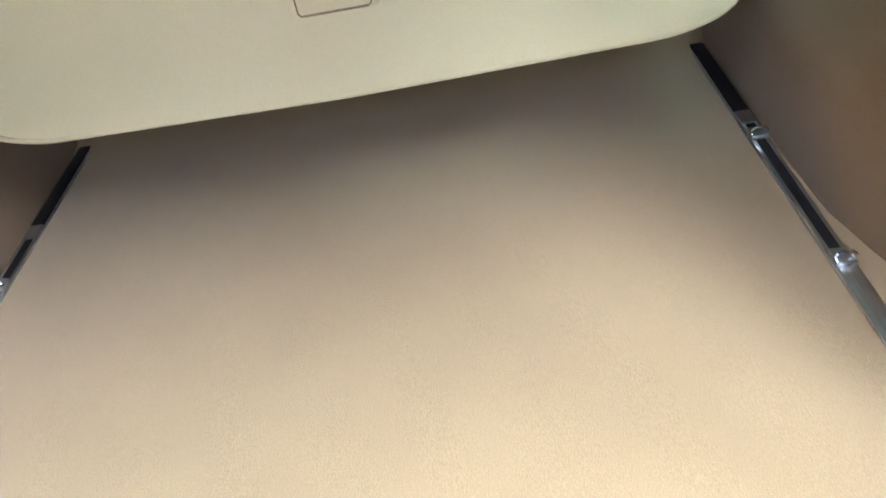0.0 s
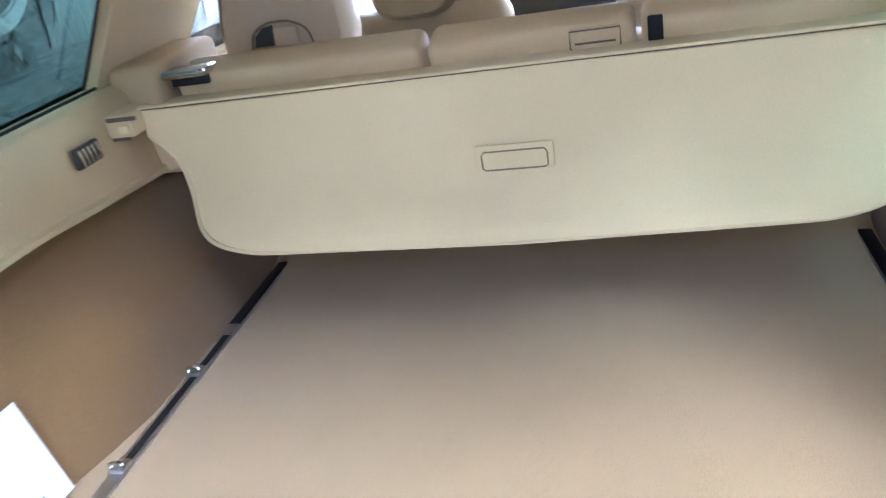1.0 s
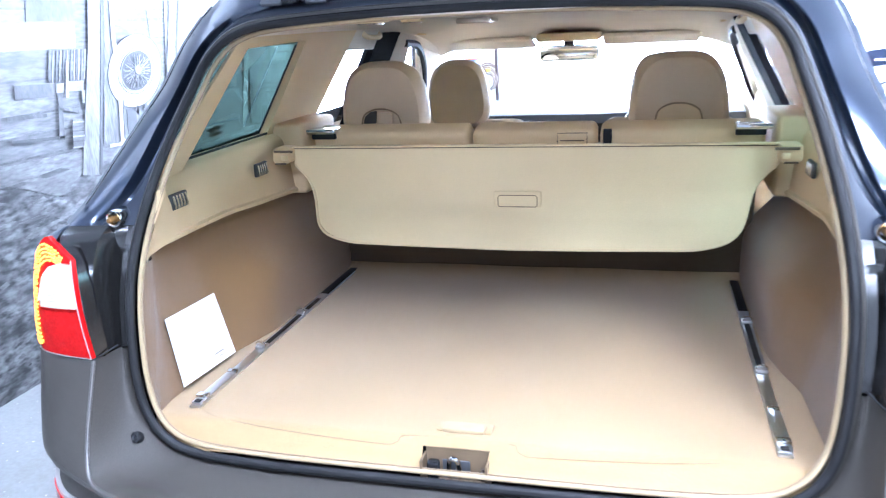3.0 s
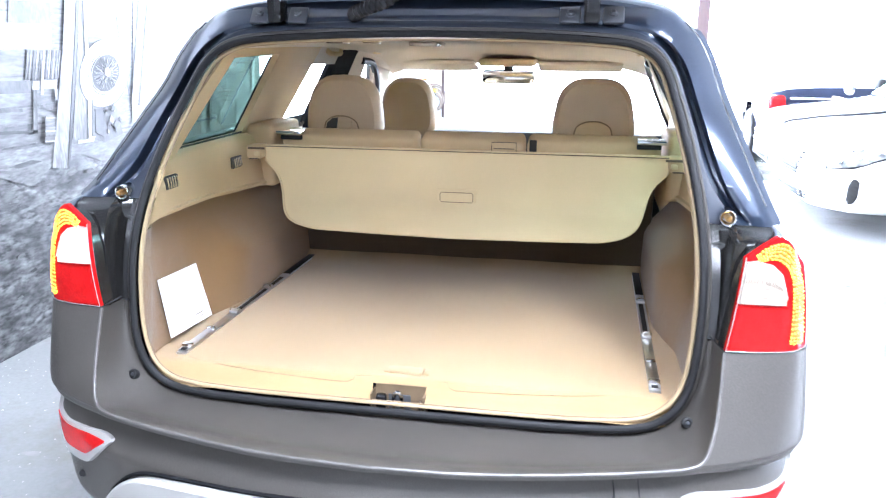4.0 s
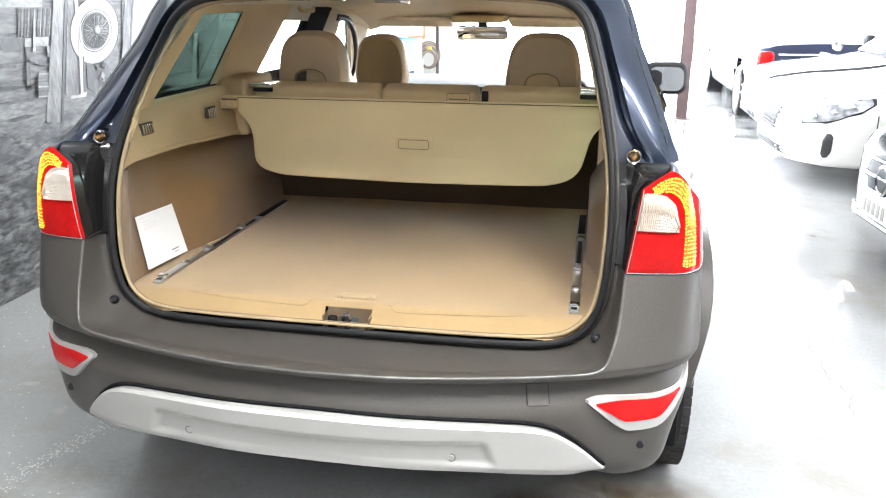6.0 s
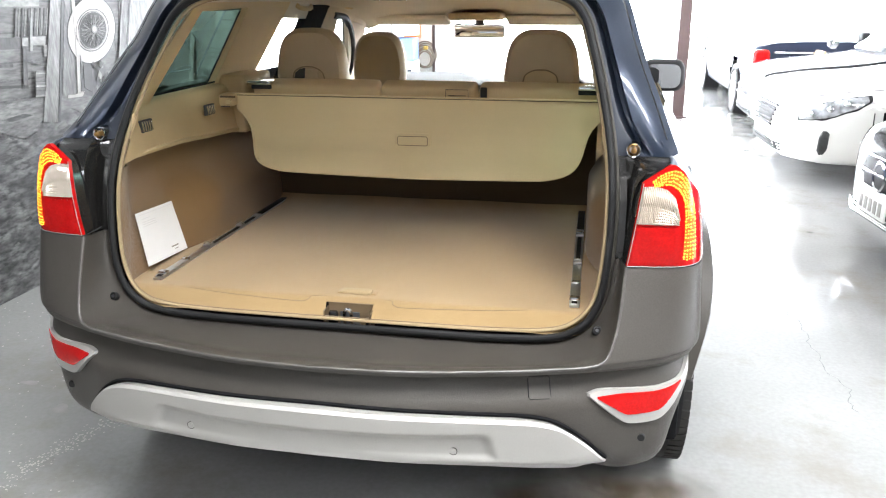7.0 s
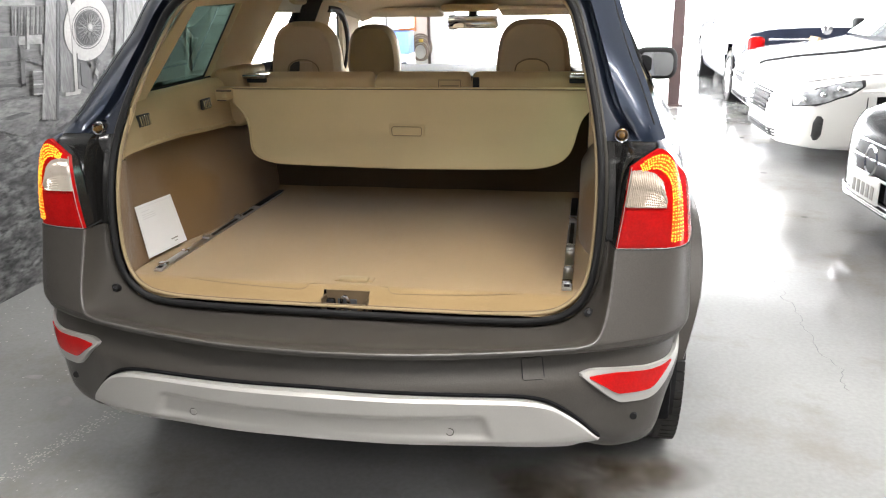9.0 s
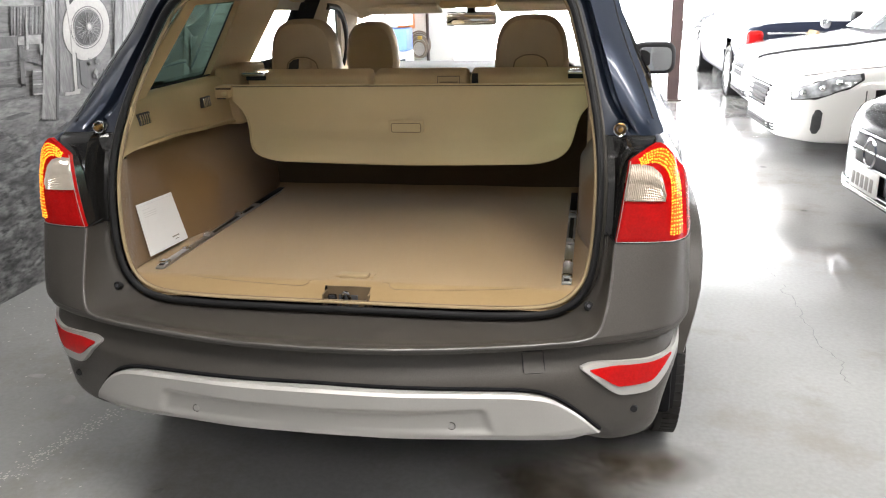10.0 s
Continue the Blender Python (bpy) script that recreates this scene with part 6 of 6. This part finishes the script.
def cover_pt(x, z):
    u = (z - 0.842) / (1.078 - 0.842)
    y = lerp_table(COVER_Y, z) + 0.003 * math.sin(9 * x + 2 * u)
    return Vector((x, y, z + 0.010 * (abs(x) / 0.45) ** 2 * (1 - sstep(0.0, 0.35, u)) - 0.002 * (1 - u)))


rows = []
for j in range(33):
    z = 0.842 + (1.078 - 0.842) * (j / 32) ** 1.35
    hw = lerp_table(COVER_W, z)
    rows.append([cover_pt(hw * k / 30, z) for k in range(-30, 31)])
part("cover_panel", grid(rows, thick=0.004), M_COVER, cover, "stiff beige cover panel", 60)
COV = [(0.415 * k / 8, 0.842) for k in range(8)] + [(w, z) for z, w in COVER_W[:-1]]
edge_pts = [cover_pt(p.x, p.y) + Vector((0, -0.002, 0)) for p in smooth_line([(x, z, 0) for x, z in COV], 2)]
part("cover_edge", tube(flip_x(edge_pts)[::-1][:-1] + edge_pts, 0.0035, 6), M_COVER, cover)
HY = lerp_table(COVER_Y, 0.948)
hd = part("cover_handle", boxm(0.0, HY - 0.005, 0.948, 0.118, 0.006, 0.050, 0.003), M_COVER, cover, "moulded beige pull handle")
ring = [(p[0], HY - 0.0085, p[1]) for p in ((-0.045, 0.934), (0.045, 0.934), (0.049, 0.938), (0.049, 0.958), (0.045, 0.963), (-0.045, 0.963), (-0.049, 0.958), (-0.049, 0.938))]
part("handle_groove", tube(ring, 0.0013, 6, closed=True), M_JOINT, hd)
part("cover_seam", boxm(0, 1.0335, 1.0805, 1.20, 0.004, 0.0035), M_SEAM, cover)
part("cover_lip", boxm(0, 1.030, 1.0845, 1.20, 0.012, 0.005, 0.002), M_COVER, cover)
for side in SIDES:
    cl = part("cover_catch", boxm(side * 0.622, 1.03, 1.066, 0.050, 0.070, 0.040, 0.008), M_TRIM, cover)
    part("catch_slot", boxm(side * 0.612, 0.9935, 1.078, 0.052, 0.004, 0.006), M_SEAM, cl)
    part("catch_pin", boxm(side * 0.610, 0.992, 1.062, 0.018, 0.012, 0.014, 0.004), M_COVER, cl)
    part("catch_slot", boxm(side * 0.622, 0.9935, 1.046, 0.030, 0.004, 0.004), M_SEAM, cl)

# the white card leaning on the side lining
card = thing("instruction_card", "white printed card leaning on the carpeted side lining", "card")
A, B, C, D = Vector((-0.5945, 0.400, 0.692)), Vector((-0.5885, 0.600, 0.684)), Vector((-0.628, 0.606, 0.823)), Vector((-0.622, 0.408, 0.835))
rows = [[A.lerp(B, k / 4).lerp(D.lerp(C, k / 4), j / 4) for k in range(5)] for j in range(5)]
part("sheet", grid(rows, thick=0.0015), M_PAPER, card)


def card_bar(u0, u1, v0, v1, ink=M_INK):
    pts = []
    for u, v in ((u0, v0), (u1, v0), (u1, v1), (u0, v1)):
        p = A.lerp(B, u).lerp(D.lerp(C, u), v)
        pts.append(p + Vector((0.0058, -0.0003, 0.0016)))
    bm = bmesh.new()
    bm.faces.new([bm.verts.new(p) for p in pts])
    bmesh.ops.solidify(bm, geom=bm.faces[:], thickness=0.0004)
    part("print_bar", bm, ink, card)


for v in (0.86, 0.80, 0.76, 0.72):
    card_bar(0.08, 0.30 if v > 0.84 else 0.42, v, v + 0.012, M_FAINT)
card_bar(0.03, 0.97, 0.945, 0.953, M_FAINT)
card_bar(0.60, 0.78, 0.150, 0.175)
card_bar(0.66, 0.76, 0.095, 0.110)


# ---------------------------------------------------------------- parked cars
M_WHITEPAINT = mat("white_pearl_paint", (0.70, 0.69, 0.655), 0.28, 0, 0.02, 3, coat=1.0)
M_SILVERPAINT = mat("silver_grey_paint", (0.62, 0.63, 0.65), 0.3, 0.3, 0.03, 3, coat=1.0)
M_DARKPAINT = mat("black_car_paint", (0.006, 0.006, 0.007), 0.13, 0.0, 0.1, 3, spec=0.12)
M_NAVY = mat("dark_navy_paint", (0.014, 0.018, 0.035), 0.4, 0.0, 0.1, 3, coat=0.15, spec=0.15)
M_CARGLASS = mat("dark_car_glass", (0.20, 0.215, 0.23), 0.04, 0.5, 0.1, 3)
M_LENS = mat("headlamp_lens", (0.34, 0.35, 0.36), 0.1, 0.3, 0.7, 16, coat=0.6)
M_FOG = mat("grey_fog_lamp_mesh", (0.03, 0.03, 0.03), 0.5, 0, 0.3, 60)
M_PLATE = mat("number_plate_white", (0.75, 0.75, 0.72), 0.4, 0, 0.05, 10)


def parked_car(label, at, paint, length, width, height, kind, group="parked cars", glass_mat=None):
    """A car with its nose at the origin, pointing to -x; its length runs along +x."""
    glass_mat = glass_mat or M_CARGLASS
    t = thing("parked_car", label, "car", group, at=at)
    hood = 0.80 if kind != "suv" else 1.02
    W2 = width / 2
    sh = hood + 0.12
    PLANH = [(0.0, 0.38 * W2), (0.03, 0.52 * W2), (0.08, 0.66 * W2), (0.14, 0.76 * W2), (0.24, 0.86 * W2), (0.45, 0.95 * W2), (1.0, W2), (length - 0.8, W2), (length - 0.2, 0.92 * W2), (length, 0.78 * W2)]
    TOPZ = [(0.0, 0.60 * hood), (0.03, 0.74 * hood), (0.12, 0.86 * hood), (0.35, 0.93 * hood), (0.9, hood), (1.25, hood + 0.06), (length - 0.7, sh), (length - 0.1, sh - 0.02), (length, 0.7 * sh)]
    BOTZ = [(0.0, 0.26), (0.05, 0.20), (0.3, 0.18), (length - 0.3, 0.20), (length, 0.32)]
    xs = [0.0, 0.02, 0.05, 0.09, 0.14, 0.2, 0.28, 0.38, 0.48] + [0.56 + 0.06 * k for k in range(int((length - 1.1) / 0.06))] + [length - 0.4, length - 0.25, length - 0.12, length - 0.04, length]
    xs = sorted(set(round(x, 3) for x in xs))
    rows = []
    for x in xs:
        w, zt, zb = lerp_table(PLANH, x), lerp_table(TOPZ, x), lerp_table(BOTZ, x)
        row = []
        for u, v in ((0.0, 1.03), (0.35, 1.025), (0.65, 1.01), (0.82, 0.985), (0.92, 0.93), (0.975, 0.84), (0.995, 0.70), (1.0, 0.5), (0.985, 0.28), (0.95, 0.08), (0.88, 0.0), (0.0, 0.0)):
            row.append(Vector((x, w * u, zb + (zt - zb) * v)))
        full = [Vector((p.x, -p.y, p.z)) for p in row][::-1][1:-1] + row
        rows.append([Vector((p.x, p.y, p.z)) for p in full])
    bm = bmesh.new()
    vs = add_grid(bm, rows, close=True)
    bm.faces.new(vs[0][::-1])
    bm.faces.new(vs[-1])
    wxs = (0.88, length - 0.86)
    kill = [f for f in bm.faces if abs(f.calc_center_median().y) > 0.6 * W2 and any((f.calc_center_median().x - wx) ** 2 + (f.calc_center_median().z - 0.31) ** 2 < 0.355 ** 2 for wx in wxs)]
    bmesh.ops.delete(bm, geom=kill, context="FACES")
    body = part("body", bm, paint, t, "", 40)
    # cabin
    c0, c1 = 1.15, length - (0.25 if kind != "sedan" else 0.75)
    r0, r1 = c0 + 0.75, c1 - (0.35 if kind != "sedan" else 0.6)
    rows = []
    for f, (xa, xb) in ((0.0, (c0, c1)), (0.5, ((c0 + r0) / 2 - 0.02, (c1 + r1) / 2 + 0.04)), (0.92, (r0 - 0.06, r1 + 0.04)), (1.0, (r0 + 0.05, r1 - 0.08))):
        z = sh - 0.03 + (height - sh + 0.03) * f
        w = W2 * (0.93 - 0.22 * f)
        if f == 1.0:
            w *= 0.86
        ring = []
        for k in range(32):
            a = 2 * math.pi * k / 32
            cc, ss = math.cos(a), math.sin(a)
            ring.append(Vector(((xa + xb) / 2 - (xb - xa) / 2 * math.copysign(abs(cc) ** 0.45, cc), w * math.copysign(abs(ss) ** 0.45, ss), z)))
        rows.append(ring)
    bm = bmesh.new()
    vs = add_grid(bm, rows, close=True)
    bm.faces.new(vs[-1])
    gl = part("cabin_glass", bm, glass_mat, t, "car windows")
    gl.visible_shadow = False
    rows2 = [[Vector((p.x, p.y, p.z + 0.006)) for p in rows[-2]], [Vector((p.x, p.y, p.z + 0.008)) for p in rows[-1]]]
    bm = bmesh.new()
    vs = add_grid(bm, rows2, close=True)
    bm.faces.new(vs[-1])
    # navy saloon gets a clear roof in place of the glare that hides it
    part("roof", bm, paint if paint is not M_NAVY else glass_mat, t)
    for wx in wxs:
        for s in SIDES:
            yc = s * (W2 - 0.11)
            wheel = part("wheel", lathe([(0.0001, 0.10 * s), (0.05, 0.098 * s), (0.07, 0.08 * s), (0.19, 0.085 * s), (0.215, 0.095 * s), (0.22, 0.09 * s), (0.22, -0.09 * s)], "y", 32, (wx, yc, 0.31)), M_RIM, t)
            part("tyre", lathe([(0.22, -0.09), (0.24, -0.105), (0.29, -0.105), (0.31, -0.085), (0.31, 0.085), (0.29, 0.105), (0.24, 0.105), (0.22, 0.09)], "y", 40, (wx, yc, 0.31)), M_TYRE, wheel)
            bm = bmesh.new()
            for k in range(10):
                a = 2 * math.pi * k / 10
                vv = box(bm, 0, 0, 0, 0.035, 0.02, 0.15, 0.004)
                bmesh.ops.transform(bm, matrix=Matrix.Translation((wx, yc + s * 0.096, 0.31)) @ Matrix.Rotation(a, 4, "Y") @ Matrix.Translation((0, 0, 0.12)), verts=vv)
            part("rim_face", bm, M_RIM, wheel)
            part("wheel_well", lathe([(0.345, 0.10 * s), (0.345, -0.12 * s), (0.0001, -0.125 * s)], "y", 32, (wx, yc, 0.31)), M_BLACK, t)
    return t, W2, hood, PLANH, TOPZ, BOTZ


def nose_pt(info, y, z, off=0.0):
    """A point on the nose of a parked car: its width, height and how proud."""
    t, W2, hood, PLANH, TOPZ, BOTZ = info
    x = 0.0
    for k in range(400):
        x = k * 0.004
        w, zt, zb = lerp_table(PLANH, x), lerp_table(TOPZ, x), lerp_table(BOTZ, x)
        v = (z - zb) / (zt - zb)
        uw = lerp_table([(0.0, 0.88), (0.08, 0.95), (0.28, 0.985), (0.5, 1.0), (0.70, 0.995), (0.84, 0.975), (0.93, 0.92), (0.985, 0.82), (1.01, 0.65), (1.03, 0.3)], v)
        if abs(y) <= w * uw and zb <= z <= zt * 1.02:
            break
    return Vector((x - off, y, z))


def nose_patch(name, info, corners, material, off=0.006, n=10, m=6, label="", parent=None):
    a, b, c, d = [Vector((p[0], p[1], 0)) for p in corners]
    rows = []
    for j in range(m + 1):
        row = []
        for k in range(n + 1):
            q = a.lerp(b, k / n).lerp(d.lerp(c, k / n), j / m)
            e = 1 if 0 < j < m and 0 < k < n else -2.5
            p = nose_pt(info, q.x, q.y, 0.0)
            row.append(p + Vector((-0.7, 0.7 * (1 if q.x > 0 else -1) * (abs(q.x) / info[1]), 0.1)) * off * e)
        rows.append(row)
    return part(name, grid(rows), material, parent or info[0], label, 50)


def side_pt(info, s, x, v, off):
    """A point on the flank of a parked car: its length from the nose, its share of the height and how proud."""
    t, W2, hood, PLANH, TOPZ, BOTZ = info
    w, zt, zb = lerp_table(PLANH, x), lerp_table(TOPZ, x), lerp_table(BOTZ, x)
    uw = lerp_table([(0.0, 0.88), (0.08, 0.95), (0.28, 0.985), (0.5, 1.0), (0.70, 0.995), (0.84, 0.975), (0.93, 0.92), (0.985, 0.82)], v)
    turn = math.atan2(0.5, 0.25 + 2.2 * x)
    return Vector((x - off * math.sin(turn), s * (w * uw + off * math.cos(turn)), zb + (zt - zb) * v))


def side_patch(name, info, s, table, material, off, label=""):
    """A raised panel on the flank, from rows of (length, lower, upper)."""
    lo, hi = [(a, b) for a, b, _ in table], [(a, c) for a, _, c in table]
    rows = []
    for k in range(17):
        x = table[0][0] + (table[-1][0] - table[0][0]) * k / 16
        a, b = lerp_table(lo, x), lerp_table(hi, x)
        rows.append([side_pt(info, s, x, a + (b - a) * j / 6, -0.012 if k in (0, 16) or j in (0, 6) else off) for j in range(7)])
    return part(name, grid(rows), material, info[0], label, 50)


def dress_front(info, grille, low, emblem, plate=True, bars=None, gap=0.004):
    t, W2, hood, *_ = info
    for s in SIDES:
        surround = side_patch("headlamp_surround", info, s, ((0.075, 0.615, 0.80), (0.15, 0.585, 0.86), (0.30, 0.615, 0.91), (0.46, 0.73, 0.925), (0.565, 0.85, 0.925)), M_BLACK, 0.005)
        hl = side_patch("headlamp", info, s, ((0.085, 0.63, 0.79), (0.155, 0.605, 0.85), (0.30, 0.635, 0.90), (0.455, 0.745, 0.915), (0.54, 0.85, 0.915)), M_LENS, 0.011, "clear headlamp")
        for x, v in ((0.17, 0.72), (0.28, 0.77), (0.38, 0.82)):
            bm = bmesh.new()
            bmesh.ops.create_uvsphere(bm, u_segments=14, v_segments=8, radius=0.026, matrix=Matrix.Translation(side_pt(info, s, x, v, 0.006)))
            part("projector", bm, M_CHROME, hl)
        side_patch("fog_opening", info, s, ((0.225, 0.18, 0.40), (0.245, 0.11, 0.50), (0.275, 0.10, 0.52), (0.295, 0.20, 0.46)), M_FOG, 0.006, "black fog lamp opening")
        part("bumper_gap", tube([side_pt(info, s, 0.56, v, 0.0) for v in (0.40, 0.50, 0.60, 0.70)], 0.004, 5), M_BLACK, t)
        part("bonnet_gap", tube([side_pt(info, s, x, 0.955, 0.0) for x in (0.10, 0.16, 0.25, 0.4, 0.6, 0.8, 1.0, 1.2)], gap, 5), M_BLACK, t)
    g = nose_patch("grille", info, [(-0.30 * W2, 0.50 * hood), (0.30 * W2, 0.50 * hood), (0.40 * W2, 0.73 * hood), (-0.40 * W2, 0.73 * hood)], M_BLACK, 0.006)
    for k in range(grille):
        z = (0.52 + 0.20 * k / max(grille - 1, 1)) * hood
        w = (0.31 + 0.085 * k / grille) * W2
        pts = [nose_pt(info, w * (-1 + 2 * i / 10), z, 0.014) for i in range(11)]
        part("grille_bar", tube(pts, 0.009, 6), bars or M_CHROME, g)
    lg = nose_patch("air_intake", info, [(-0.55 * W2, 0.28 * hood), (0.55 * W2, 0.28 * hood), (0.50 * W2, 0.38 * hood), (-0.50 * W2, 0.38 * hood)], M_BLACK, 0.006)
    for k in range(3):
        pts = [nose_pt(info, 0.52 * W2 * (-1 + 2 * i / 10), (0.30 + 0.03 * k) * hood, 0.012) for i in range(11)]
        part("intake_bar", tube(pts, 0.005, 6), low, lg)
    if emblem:
        p = nose_pt(info, 0, 0.62 * hood, 0.03)
        part("badge_disc", lathe([(0.072, -0.006), (0.082, 0.0), (0.072, 0.006), (0.066, 0.0)], "x", 28, p, close=True), M_CHROME, g, "plain round chrome badge")
    if plate:
        p = nose_pt(info, 0, 0.43 * hood, 0.02)
        pl = part("number_plate", boxm(p.x, 0.05, p.z, 0.012, 0.36, 0.13, 0.004), M_PLATE, t, "white number plate with dark bars")
        for k in range(5):
            part("plate_bar", boxm(p.x - 0.0075, -0.07 + 0.06 * k, p.z - 0.008, 0.003, 0.036, 0.070), M_INK, pl)
    for s in SIDES if grille > 2 else ():
        m = boxm(1.42, s * (W2 + 0.06), hood + 0.16, 0.10, 0.17, 0.12, 0.03, seg=3)
        part("door_mirror", m, info[0].children[0].data.materials[0], t)


white_hatch = parked_car("white pearl hatchback parked nose out in the garage", pose(1.99, 5.64, 0, 0, 0, 2), M_WHITEPAINT, 4.3, 1.77, 1.43, "hatch")
dress_front(white_hatch, 5, M_BLACK, False, False, M_BLACK)
black_sedan = parked_car("black sedan with a chrome grille parked nose out", pose(2.07, 2.95, 0, 0, 0, 4), M_DARKPAINT, 4.6, 1.79, 1.45, "sedan")
dress_front(black_sedan, 3, M_CHROME, True)
silver_car = parked_car("silver grey car parked behind the white hatchback", pose(2.15, 7.66, 0, 0, 0, 0), M_SILVERPAINT, 4.5, 1.80, 1.45, "sedan")
dress_front(silver_car, 3, M_BLACK, False, False, None, 0.016)
# clear windows let the white backdrop through, in place of glare
white_suv = parked_car("white high car parked far down the row", pose(2.25, 14.25, 0, 0, 0, 0), M_WHITEPAINT, 4.6, 1.85, 1.68, "suv", glass_mat=M_GLASS)
dress_front(white_suv, 2, M_CHROME, False)

# dark saloon seen from behind; clear windows and roof stand in for glare
dark = parked_car("dark navy saloon seen from its tail with red lamps", pose(3.20, 13.15, 0, 0, 0, -90), M_NAVY, 4.7, 1.82, 1.45, "sedan", glass_mat=M_GLASS)
for s in SIDES:
    part("tail_lamp", boxm(4.62, s * 0.745, 0.72, 0.14, 0.19, 0.22, 0.05, seg=3), M_RED, dark[0], "red tail lamp")
part("boot_strip", boxm(4.70, 0, 0.80, 0.03, 1.25, 0.025, 0.008), M_CHROME, dark[0])
part("number_plate", boxm(4.715, 0, 0.70, 0.02, 0.36, 0.12, 0.006), M_PLATE, dark[0], "white number plate")
part("badge_disc", lathe([(0.0001, 0.012), (0.050, 0.010), (0.058, 0.0)], "x", 24, (4.70, 0, 0.90)), M_CHROME, dark[0], "plain round chrome badge")
part("boot_letters", boxm(4.712, 0.50, 0.85, 0.008, 0.16, 0.025, 0.003), M_CHROME, dark[0])

# folding board on the floor between the silver car and the dark saloon
M_TAN = mat("tan_plywood", (0.42, 0.29, 0.16), 0.6, 0, 0.2, 8, stretch=(1, 1, 0.2))
board = thing("floor_sign", "tan wooden folding board standing between parked cars", "sign", at=pose(3.02, 8.22, 0))
for s in SIDES:
    part("panel", boxm(s * 0.10, 0, 0.42, 0.018, 0.34, 0.86, 0.004, Matrix.Rotation(radians(-s * 13), 4, "Y")), M_TAN, board)
